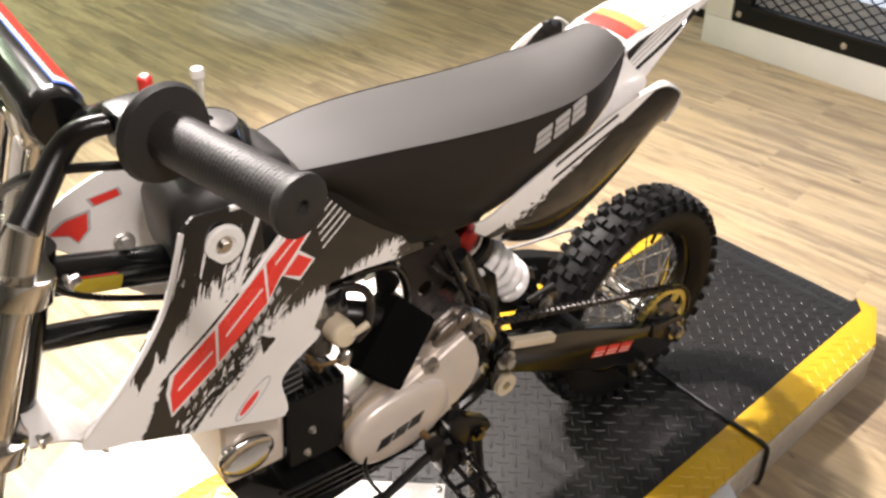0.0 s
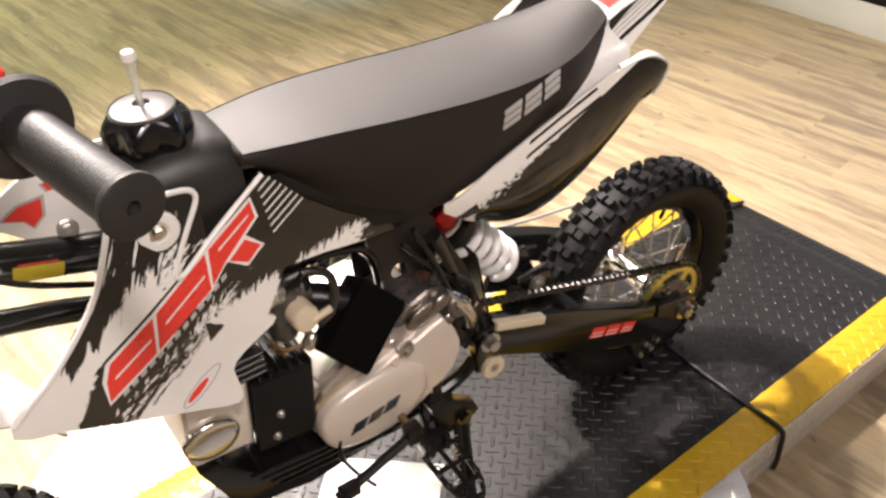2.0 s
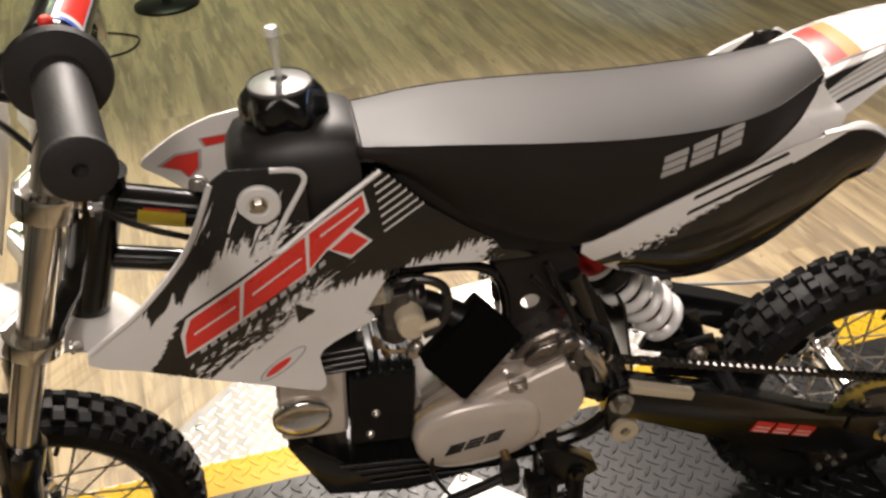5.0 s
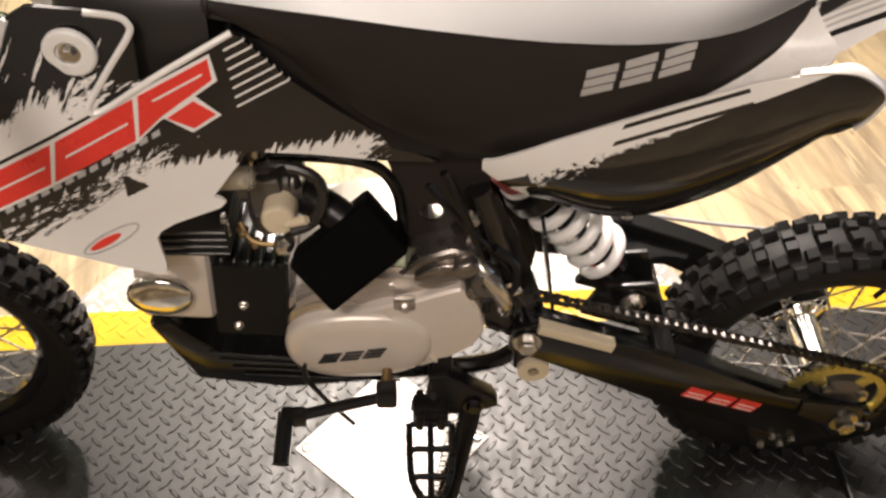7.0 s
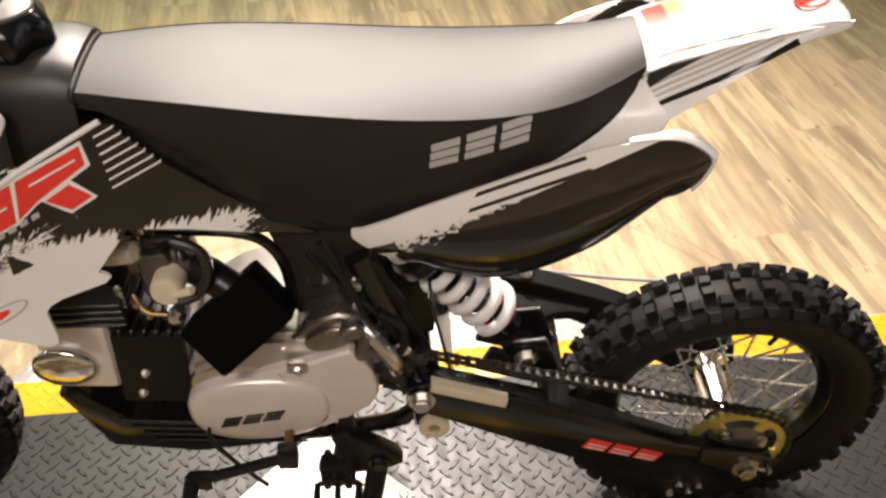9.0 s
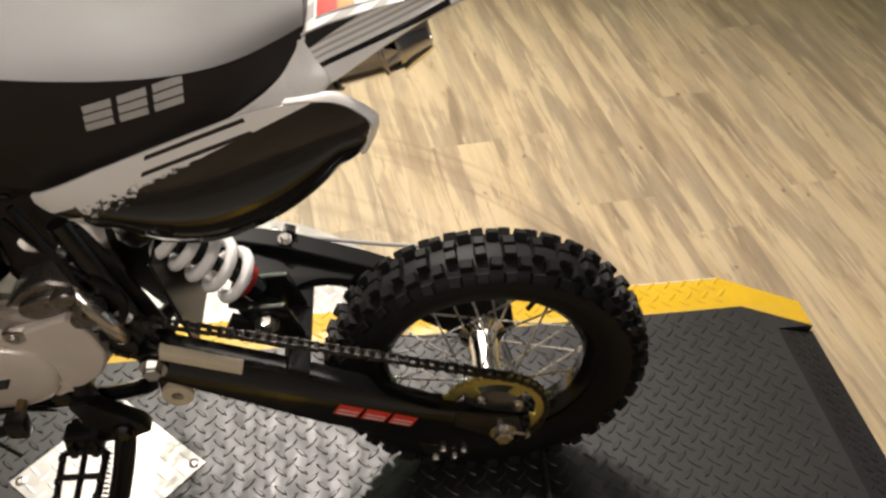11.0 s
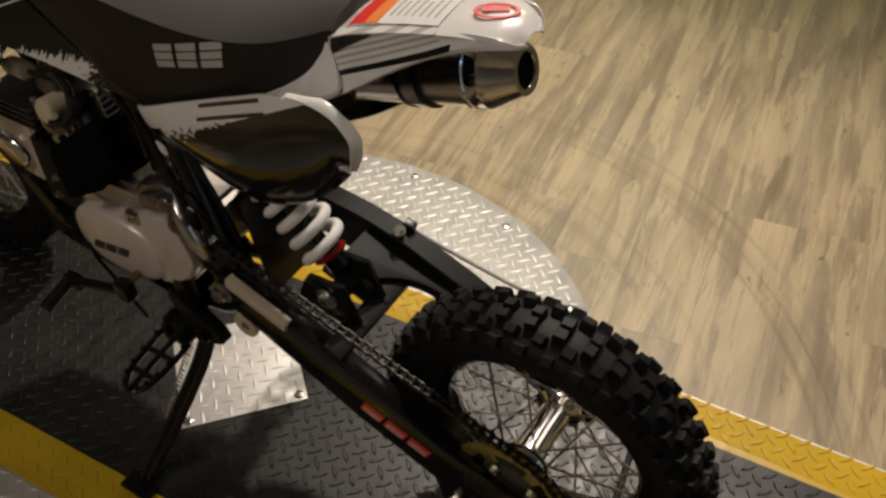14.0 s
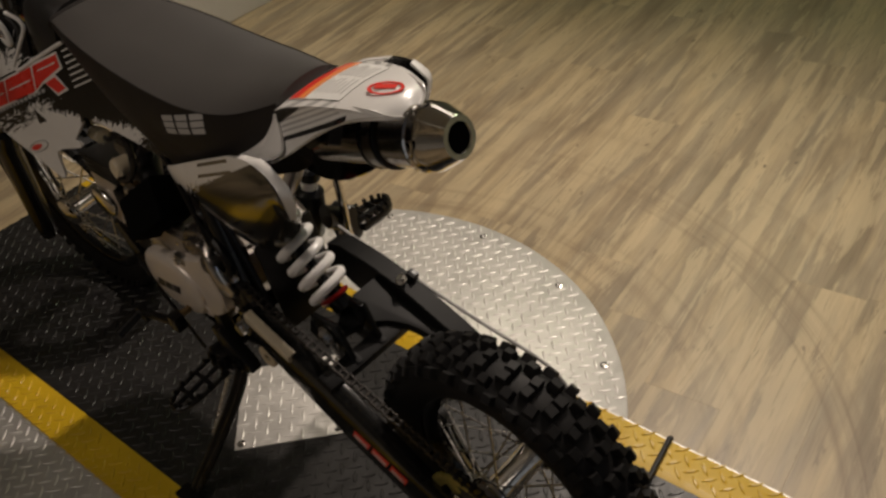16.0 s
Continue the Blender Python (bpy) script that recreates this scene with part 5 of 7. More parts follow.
def shroud_mask(n, x, z):
    u, v = along(n, x, z, -0.506, 0.620, 0.9245, 0.381)
    vec = n.add("ShaderNodeCombineXYZ")
    n.link(n.math("MULTIPLY", u, 16.0), vec.inputs[0]), n.link(n.math("MULTIPLY", v, 60.0), vec.inputs[1])
    jag = n.math("SUBTRACT", n.noise(vec.outputs[0], 3.0, 5, 0.7), 0.5)
    vec2 = n.add("ShaderNodeCombineXYZ")
    n.link(n.math("MULTIPLY", n.math("MULTIPLY_ADD", v, -1.1, u), 72.0), vec2.inputs[0]), n.link(n.math("MULTIPLY", v, 9.0), vec2.inputs[1])
    spike = n.math("SUBTRACT", n.noise(vec2.outputs[0], 2.5, 5, 0.7), 0.5)
    edge = n.math("ADD", v, n.math("MULTIPLY", spike, 0.045))
    band = both(n, above(n, edge, -0.023), less(n, v, 0.0335), above(n, n.math("ADD", n.math("MULTIPLY_ADD", v, -1.75, u), n.math("MULTIPLY", jag, 0.055)), -0.031))
    right = both(n, above(n, n.math("ADD", u, n.math("MULTIPLY", jag, 0.25)), 0.150), above(n, n.math("ADD", z, n.math("MULTIPLY", spike, 0.055)), 0.642), less(n, v, 0.075))
    tip = both(n, above(n, n.math("ADD", n.math("ADD", x, n.math("MULTIPLY", z, -0.35)), n.math("MULTIPLY", jag, 0.16)), -0.382), above(n, z, 0.5))
    under = both(n, less(n, v, -0.022), above(n, n.math("ADD", v, n.math("MULTIPLY", jag, 0.06)), -0.043), above(n, jag, -0.06), above(n, n.math("ADD", n.math("MULTIPLY_ADD", v, -0.6, u), n.math("MULTIPLY", jag, 0.09)), -0.008), less(n, n.math("ADD", u, n.math("MULTIPLY", jag, 0.4)), 0.12))
    vec3 = n.add("ShaderNodeCombineXYZ")
    n.link(n.math("MULTIPLY", n.math("SUBTRACT", x, n.math("MULTIPLY", z, 0.45)), 60.0), vec3.inputs[0]), n.link(n.math("MULTIPLY", z, 9.0), vec3.inputs[1])
    hang = n.math("SUBTRACT", n.noise(vec3.outputs[0], 2.0, 5, 0.7), 0.5)
    vec4 = n.add("ShaderNodeCombineXYZ")
    n.link(n.math("MULTIPLY", n.math("SUBTRACT", x, n.math("MULTIPLY", z, 0.6)), 110.0), vec4.inputs[0]), n.link(n.math("MULTIPLY", z, 7.0), vec4.inputs[1])
    thread = n.noise(vec4.outputs[0], 1.6, 3, 0.6)
    low = n.math("ADD", n.math("MULTIPLY", hang, 0.16), n.math("ADD", z, n.math("MULTIPLY", x, -0.15)))
    front = both(n, above(n, v, 0.044), above(n, low, 0.782), less(n, thread, n.math("MULTIPLY_ADD", n.math("SUBTRACT", low, 0.782), 4.0, 0.50)))
    eu, ev = along(n, x, z, -0.565, 0.662, 0.80, 0.60)
    left = both(n, less(n, ev, -0.0065), above(n, n.math("ADD", ev, n.math("MULTIPLY", hang, 0.05)), -0.026), above(n, n.math("ADD", eu, n.math("MULTIPLY", hang, 0.07)), 0.040), less(n, eu, 0.15))
    front = either(n, front, left)
    gap = both(n, less(n, n.math("ADD", n.math("ABSOLUTE", n.math("ADD", n.math("MULTIPLY_ADD", z, -0.55, x), 0.6235)), n.math("MULTIPLY", spike, 0.03)), 0.011), above(n, z, 0.632))
    torn = n.math("MULTIPLY_ADD", spike, 0.012, z)
    eye = both(n, above(n, x, -0.3825), less(n, n.math("MULTIPLY_ADD", x, 0.8, torn), 0.3342), above(n, n.math("MULTIPLY_ADD", x, -0.45, torn), 0.7865))
    stripe = n.math("SINE", n.math("MULTIPLY", v, 6.2832 / 0.0085))
    lines = both(n, above(n, stripe, 0.74), above(n, n.math("ADD", u, n.math("MULTIPLY", v, -0.3)), 0.243), less(n, n.math("ADD", u, n.math("MULTIPLY", v, 0.75)), 0.326), above(n, v, -0.026), less(n, v, 0.034))
    return both(n, either(n, band, right, tip, under, front, eye, gap), n.math("SUBTRACT", 1.0, lines))


def cover_mask(n, x, z):
    u, v = along(n, x, z, -0.06, 0.606, 0.90, 0.43)
    vec = n.add("ShaderNodeCombineXYZ")
    n.link(n.math("MULTIPLY", u, 30.0), vec.inputs[0]), n.link(n.math("MULTIPLY", v, 50.0), vec.inputs[1])
    jag = n.math("SUBTRACT", n.noise(vec.outputs[0], 3.5, 6, 0.75), 0.5)
    fade = n.math("SUBTRACT", 1.0, n.math("MULTIPLY", u, 5.0), clamp=True)
    edge = n.math("ADD", v, n.math("MULTIPLY", n.math("MULTIPLY", jag, fade), 0.14))
    body = both(n, less(n, edge, n.math("MULTIPLY_ADD", u, 0.085, -0.018)), above(n, u, 0.035), less(n, u, 0.40))
    chip = both(n, less(n, v, -0.004), above(n, n.math("ADD", v, n.math("MULTIPLY", u, 0.2)), -0.012), above(n, u, 0.010), less(n, u, 0.045))
    stripe = n.math("SINE", n.math("MULTIPLY", v, 6.2832 / 0.0135))
    lines = both(n, above(n, stripe, 0.55), above(n, n.math("SUBTRACT", u, v), 0.125), less(n, u, 0.25), above(n, v, -0.020), less(n, v, 0.024))
    return either(n, body, chip, lines)


def fender_mask(n, x, z):
    u, v = along(n, x, z, 0.20, 0.744, 0.89, 0.456)
    stripe = n.math("SINE", n.math("MULTIPLY", v, 6.2832 / 0.0055))
    lines = both(n, above(n, stripe, 0.2), above(n, u, 0.022), less(n, u, 0.150), above(n, v, 0.006), less(n, v, 0.036))
    thick = both(n, above(n, v, -0.0022), less(n, v, 0.0022), above(n, u, 0.012), less(n, u, 0.160))
    return either(n, n.math("MULTIPLY", lines, 0.42), thick)


SHROUD_PRINT = print_material("shroud_print", shroud_mask)
COVER_PRINT = print_material("side_cover_print", cover_mask)
FAR_COVER_PRINT = print_material("far_side_cover_print", lambda n, x, z: cover_mask(n, x, n.math("SUBTRACT", z, n.math("MULTIPLY_ADD", x, 0.07, 0.0042))))
FENDER_PRINT = print_material("rear_fender_print", fender_mask)


def shroud_y(x, z):
    bulge = 0.006 * math.exp(-((x + 0.42) ** 2 + (z - 0.66) ** 2) / 0.006)
    return -0.110 + 0.233 * x + 0.1535 * z - bulge


SHROUD = [(-0.440, 0.790), (-0.425, 0.797), (-0.362, 0.783), (-0.352, 0.776), (-0.352, 0.764), (-0.372, 0.742), (-0.399, 0.708), (-0.392, 0.700), (-0.340, 0.724), (-0.281, 0.757), (-0.270, 0.752),
          (-0.233, 0.707), (-0.19, 0.668), (-0.125, 0.616), (-0.098, 0.600), (-0.16, 0.613), (-0.22, 0.630), (-0.275, 0.642), (-0.325, 0.641), (-0.358, 0.627), (-0.334, 0.613), (-0.314, 0.602), (-0.304, 0.596), (-0.3005, 0.591), (-0.306, 0.586), (-0.325, 0.582), (-0.348, 0.577), (-0.361, 0.571), (-0.366, 0.564), (-0.365, 0.551),
          (-0.363, 0.534), (-0.364, 0.525), (-0.371, 0.521), (-0.386, 0.528), (-0.402, 0.537), (-0.44, 0.559), (-0.50, 0.592), (-0.545, 0.618), (-0.572, 0.630), (-0.585, 0.640), (-0.583, 0.652), (-0.565, 0.662), (-0.525, 0.684), (-0.475, 0.730)]


def shroud_mesh(outline, depth):
    bm = bmesh.new()
    verts = [bm.verts.new((x, 0, z)) for x, z in outline]
    bm.faces.new(verts)
    bmesh.ops.triangulate(bm, faces=bm.faces[:], quad_method="BEAUTY", ngon_method="BEAUTY")
    for _ in range(3):
        bmesh.ops.subdivide_edges(bm, edges=[e for e in bm.edges if e.calc_length() > 0.016], cuts=1)
        bmesh.ops.triangulate(bm, faces=bm.faces[:])
    for v in bm.verts:
        v.co.y = depth(v.co.x, v.co.z)
    bm.normal_update()
    if sum(f.normal.y for f in bm.faces) > 0:
        bmesh.ops.reverse_faces(bm, faces=bm.faces[:])
    made = bmesh.ops.extrude_face_region(bm, geom=bm.faces[:])
    for v in made["geom"]:
        if isinstance(v, bmesh.types.BMVert):
            v.co.y -= 0.004
    bmesh.ops.recalc_face_normals(bm, faces=bm.faces[:])
    return bm


# the far panel is set higher, ends in a short beak and lies flat along the tank
FAR_SHROUD = [(-0.537, 0.704), (-0.533, 0.711), (-0.515, 0.724), (-0.490, 0.739), (-0.468, 0.748), (-0.447, 0.755), (-0.418, 0.759), (-0.36, 0.757), (-0.30, 0.745), (-0.233, 0.70), (-0.125, 0.616), (-0.16, 0.610), (-0.275, 0.630),
              (-0.33, 0.58), (-0.36, 0.53), (-0.40, 0.55), (-0.45, 0.60), (-0.480, 0.640), (-0.498, 0.668), (-0.516, 0.685), (-0.531, 0.697)]


FAR_MARKS = [[(-0.463, 0.729), (-0.432, 0.731), (-0.430, 0.722), (-0.459, 0.719)], [(-0.514, 0.700), (-0.495, 0.711), (-0.469, 0.713), (-0.473, 0.692), (-0.486, 0.681), (-0.493, 0.692)]]


def far_y(x, z):
    return -0.108 + 0.06 * max(0.0, x + 0.42)


shroud = part("shroud", shroud_mesh(SHROUD, shroud_y), SHROUD_PRINT, bike, "white shroud panel with black splashes and a red block decal", angle=0.7)
far_shroud = part("shroud", flip(shroud_mesh(FAR_SHROUD, far_y)), WHITE, bike, "white shroud panel with red marks inside its beak", angle=0.7)
bm = bmesh.new()
lathe(bm, [(0.011, 0), (0.011, 0.002), (0.0095, 0.003), (0.006, 0.003)], Matrix.Translation((-0.464, 0.008, 0.728)) @ Matrix.Rotation(math.radians(70), 4, "X"), 24)
bolt(bm, (-0.464, 0.006, 0.7285), (0, -0.94, 0.34), 0.006, 0.007)
part("tank_bolt", bm, STEEL, bike, "steel bolt and washer of the tank")
# red block decal: slanted blocks, outlined


def slant(u, v):
    return (-0.506 + u * 0.9245 - v * 0.381, 0.620 + u * 0.381 + v * 0.9245)


BLOCKS = [[(0.009, -0.004), (0.070, -0.005), (0.091, 0.027), (0.034, 0.027), (0.020, 0.015)], [(0.074, -0.005), (0.150, -0.006), (0.168, 0.028), (0.096, 0.027)], [(0.154, -0.005), (0.178, 0.002), (0.231, 0.010), (0.237, 0.028), (0.173, 0.028)], [(0.196, -0.022), (0.218, -0.020), (0.208, 0.0008), (0.182, -0.0018)]]
for name, grow, out, material in (("decal_outline", 0.0032, 0.0050, WHITE), ("decal_block", 0.0, 0.0056, RED)):
    for block in BLOCKS:
        bm = bmesh.new()
        cx, cy = sum(p[0] for p in block) / len(block), sum(p[1] for p in block) / len(block)
        grown = [(u + math.copysign(grow, u - cx), v + math.copysign(grow, v - cy)) for u, v in block]
        prism(bm, [slant(u, v) for u, v in grown], lambda x, z, out=out: shroud_y(x, z) - out, 0.0008)
        part(name, bm, material, shroud, "red slanted decal block" if material is RED else "")
for u0, long, v0 in ((0.027, 0.048, 0.0105), (0.095, 0.058, 0.0105), (0.180, 0.046, 0.0175)):
    bm = prism(bmesh.new(), [slant(u0, v0), slant(u0 + long, v0), slant(u0 + long + 0.0015, v0 + 0.0018), slant(u0 + 0.0015, v0 + 0.0018)], lambda x, z: shroud_y(x, z) - 0.0062, 0.0006)
    part("decal_slit", bm, WHITE, shroud)
bm = bmesh.new()
for k in range(13):
    u0 = 0.020 + 0.0118 * k
    prism(bm, [slant(u0, -0.0125), slant(u0 + 0.0075, -0.0125), slant(u0 + 0.0095, -0.0075), slant(u0 + 0.002, -0.0075)], lambda x, z: shroud_y(x, z) - 0.0050, 0.0006)
part("small_print", bm, GREY_DECAL, shroud)
bm = bmesh.new()
sweep(bm, [(x, shroud_y(x, z) - 0.0045, z) for x, z in [(-0.405 + 0.028 * math.cos(t) * 0.908 - 0.008 * math.sin(t) * 0.42, 0.572 + 0.028 * math.cos(t) * 0.42 + 0.008 * math.sin(t) * 0.908) for t in (2 * math.pi * k / 30 for k in range(30))]], 0.0009, 6, closed=True)
part("oval_mark", bm, GREY_DECAL, shroud, "grey outline of a small oval mark")
blob = [(-0.4105 + 0.908 * 0.016 * math.cos(t) - 0.42 * 0.0042 * math.sin(t), 0.5695 + 0.42 * 0.016 * math.cos(t) + 0.908 * 0.0042 * math.sin(t)) for t in (2 * math.pi * k / 14 for k in range(14))]
part("oval_fill", prism(bmesh.new(), blob, lambda x, z: shroud_y(x, z) - 0.0046, 0.0006), RED, shroud, "red swirl inside the oval mark")
bm = bmesh.new()
at = (-0.400, shroud_y(-0.400, 0.757) - 0.004, 0.757)
mm = Matrix.Translation(at) @ Matrix.Rotation(math.radians(90), 4, "X")
lathe(bm, [(0.0215, 0), (0.0215, 0.004), (0.0195, 0.0055), (0.0115, 0.0055), (0.0105, 0.003), (0, 0.003)], mm, 32)
part("washer", bm, WHITE_PAINT, shroud, "round white shroud washer")
bm = bmesh.new()
bolt(bm, (at[0], at[1] - 0.002, at[2]), (0, -1, 0), 0.006, 0.006)
part("washer_bolt", bm, STEEL, shroud)
# marks that show on the inner face of the far panel's beak
for grow, out, material in ((1.22, 0.0006, GREY_DECAL), (1.0, 0.0012, RED)):
    for mark in FAR_MARKS:
        cx, cz = sum(p[0] for p in mark) / len(mark), sum(p[1] for p in mark) / len(mark)
        grown = [(cx + (x - cx) * grow, cz + (z - cz) * grow) for x, z in mark]
        bm = flip(prism(bmesh.new(), grown, lambda x, z, out=out: far_y(x, z) + out, 0.0005))
        part("inner_decal" if material is RED else "inner_decal_outline", bm, material, far_shroud, "red decal inside the shroud beak" if material is RED else "")
# white edge strip along the upper rim of the near panel
for line in ([(-0.385, 0, 0.787), (-0.362, 0, 0.781), (-0.354, 0, 0.774), (-0.355, 0, 0.764), (-0.375, 0, 0.738), (-0.394, 0, 0.712), (-0.396, 0, 0.704), (-0.386, 0, 0.703), (-0.34, 0, 0.726), (-0.276, 0, 0.756)],
             [(-0.441, 0, 0.788), (-0.474, 0, 0.730), (-0.524, 0, 0.684), (-0.564, 0, 0.661), (-0.582, 0, 0.651)]):
    bm = bmesh.new()
    sweep(bm, [(p.x, shroud_y(p.x, p.z) - 0.0040, p.z) for p in curve_pts(line, 5)], 0.0031, 8)
    part("white_rim", bm, WHITE, shroud)

# side covers under the seat
COVER_TOP = [(-0.06, 0.631), (0.037, 0.677), (0.117, 0.715), (0.17, 0.739), (0.20, 0.746), (0.231, 0.750), (0.247, 0.747), (0.260, 0.740), (0.267, 0.734), (0.2695, 0.729)]
COVER_LOW = [(-0.06, 0.620), (0.012, 0.570), (0.063, 0.554), (0.104, 0.557), (0.134, 0.569), (0.18, 0.597), (0.215, 0.629), (0.243, 0.663), (0.258, 0.687), (0.266, 0.708), (0.2695, 0.725)]
# white flange turned in along the rear edge of a cover: face edge, then inner edge
FLANGE = [(0.195, -0.1045, 0.745), (0.215, -0.107, 0.749), (0.235, -0.109, 0.750), (0.250, -0.110, 0.7455), (0.263, -0.112, 0.737), (0.2695, -0.1125, 0.7275), (0.2665, -0.110, 0.710), (0.259, -0.104, 0.690)]
FLANGE_IN = [(0.198, -0.098, 0.7445), (0.219, -0.100, 0.749), (0.237, -0.1005, 0.753), (0.254, -0.1015, 0.7465), (0.270, -0.102, 0.735), (0.2755, -0.1025, 0.727), (0.2715, -0.100, 0.708), (0.262, -0.098, 0.687)]


def cover(side):
    def fn(u, v):
        u = 0.9691 * (1 - (1 - u) ** 1.6)
        x = -0.06 + 0.34 * u
        zt, zl = lerp(COVER_TOP, x), lerp(COVER_LOW, x)
        w = v if side < 0 else 1 - v
        flat = 0.42 + (w - 0.42) * min(1.0, (zt - zl) / 0.09)
        out = 0.080 + 0.030 * u ** 0.5 * math.sin(math.pi * min(1, 0.12 + 0.25 * u + 0.62 * flat * (1 - 0.35 * u))) + 0.006 * u * u - 0.022 * flat ** 3
        lift = 0.0238 * u if side > 0 else 0.0
        return (x, LEAN_Y + side * out + lift * 0.35, zt + (zl - zt) * w + lift)
    return fn


for side in (-1, 1):
    cov = part("side_cover", sheet(bmesh.new(), cover(side), 52, 18, -0.004), COVER_PRINT if side < 0 else FAR_COVER_PRINT, bike, "white and gloss black side cover below the seat", angle=0.9)
    edge, inner = curve_pts(FLANGE if side < 0 else FLANGE[3:], 4), curve_pts(FLANGE_IN if side < 0 else FLANGE_IN[3:], 4)

    def flange(u, v, side=side):
        p = edge[round(u * (len(edge) - 1))].lerp(inner[round(u * (len(inner) - 1))], v)
        lift = (p.x + 0.06) * 0.07 if side > 0 else 0.0
        return (p.x, side * -p.y + lift * 0.35, p.z + lift + 0.0015 * math.sin(math.pi * v))
    part("rear_flange", sheet(bmesh.new(), flange, len(edge) - 1, 4, 0.003 * side), WHITE, cov, "white flange along the cover's rear edge", angle=0.9)

# rear fender
F_X0, F_LONG = 0.207, 0.189
F_HALF = [(0.207, 0.054), (0.234, 0.054), (0.30, 0.049), (0.35, 0.041), (0.378, 0.033), (0.390, 0.025), (0.396, 0.014)]
F_SKIRT = [(0.207, 0.076), (0.234, 0.072), (0.30, 0.058), (0.35, 0.045), (0.378, 0.035), (0.390, 0.026), (0.396, 0.015)]
F_TOP = [(0.207, 0.789), (0.234, 0.801), (0.30, 0.823), (0.36, 0.834), (0.385, 0.832), (0.396, 0.826)]
F_LOW = [(0.207, 0.727), (0.234, 0.744), (0.29, 0.784), (0.34, 0.814), (0.37, 0.825), (0.387, 0.8275), (0.396, 0.824)]


def fender(u, v):
    """A flat white deck with a crease on each side and a skirt that flares below it."""
    x = F_X0 + F_LONG * u
    h, hs, zt, zl = lerp(F_HALF, x), lerp(F_SKIRT, x), lerp(F_TOP, x), lerp(F_LOW, x)
    s = 1 - 2 * v
    k = abs(s)
    mid = -0.018 * max(0.0, x - 0.234) / 0.13
    if k < 0.6:
        return (x, mid - math.copysign(h * k / 0.6, s), zt - 0.006 * (k / 0.6) ** 2)
    w = (k - 0.6) / 0.4
    return (x, mid - math.copysign(h + (hs - h) * w - 0.004 * math.sin(w * math.pi), s), zt - 0.006 - (zt - 0.006 - zl) * w)


fend = part("rear_fender", sheet(bmesh.new(), fender, 40, 40, 0.004), FENDER_PRINT, bike, "white rear fender with grey stripes and stickers", angle=0.9)


def on_fender(bm, x0, x1, s0, s1, out, nx=8, ny=8):
    return sheet(bm, lambda u, v: Vector(fender((x0 + (x1 - x0) * u - F_X0) / F_LONG, 0.5 - 0.3 * (s0 + (s1 - s0) * v))) + Vector((0, 0, out)), nx, ny, 0.0005)


# Flat black sheets laid on the skirt paint the recess's shade.
for side in (0, 1):
    def recess_shade(u, v, side=side):
        k = 0.612 + 0.11 * v * (1 - u) ** 0.7
        p = Vector(fender(0.045 + 0.25 * u, (1 - k) / 2 if side == 0 else (1 + k) / 2))
        return p + Vector((0, -0.0008 if side == 0 else 0.0008, 0.0004))
    part("recess_shade", sheet(bmesh.new(), recess_shade, 16, 3, 0.0006), BLACK_DECAL, fend, "black strip painted for the shaded recess below the fender's crease")
part("sticker_sheet", on_fender(bmesh.new(), 0.224, 0.325, 0.80, -0.72, 0.0012), WHITE_PAINT, fend, "white instruction sticker")
part("sticker_stripe", on_fender(bmesh.new(), 0.226, 0.245, 0.78, -0.78, 0.0018), RED, fend, "red and orange warning stripe")
part("sticker_stripe", on_fender(bmesh.new(), 0.245, 0.260, 0.78, -0.78, 0.0018), ORANGE, fend)
bm = bmesh.new()
for k in range(7):
    for s0, s1 in ((0.6, 0.05), (-0.05, -0.6)):
        on_fender(bm, 0.267 + 0.008 * k, 0.2685 + 0.008 * k, s0, s1 + (0.1 if k % 3 == 1 else 0), 0.0018, 1, 4)
part("sticker_print", bm, PALE_PRINT, fend)
bm = bmesh.new()
lathe(bm, [(0.0165, 0), (0.0165, 0.0008), (0.0135, 0.0008), (0.0135, 0)], Matrix.Translation((0.362, -0.019, 0.8345)) @ Matrix.Rotation(0.5, 4, "Z") @ Matrix.Diagonal((1.15, 0.72, 1, 1)), 28, closed=True)
box(bm, (0.022, 0.008, 0.0008), Matrix.Translation((0.360, -0.017, 0.8351)) @ Matrix.Rotation(0.5, 4, "Z"))
part("round_badge", bm, RED, fend, "small round red badge")

# white tail panels joining seat, side covers and fender
TAIL_IN = [(0.2075, -0.0535, 0.780), (0.203, -0.0575, 0.767), (0.190, -0.064, 0.748), (0.164, -0.074, 0.729), (0.123, -0.083, 0.707), (0.085, -0.088, 0.692)]
TAIL_OUT = [(0.213, -0.0555, 0.781), (0.224, -0.0625, 0.765), (0.234, -0.0775, 0.751), (0.205, -0.094, 0.743), (0.15, -0.094, 0.721), (0.085, -0.092, 0.690)]
for side in (-1, 1):
    ins, outs = curve_pts(TAIL_IN, 4), curve_pts(TAIL_OUT, 4)

    def tail(u, v, side=side):
        p = ins[round(u * (len(ins) - 1))].lerp(outs[round(u * (len(outs) - 1))], v)
        return (p.x, side * (-p.y + 0.0012 + 0.0012 * math.sin(math.pi * v)), p.z)
    part("tail_panel", sheet(bmesh.new(), tail, len(ins) - 1, 6, 0.004 * -side), WHITE, bike, "white tail panel below the seat", angle=0.9)

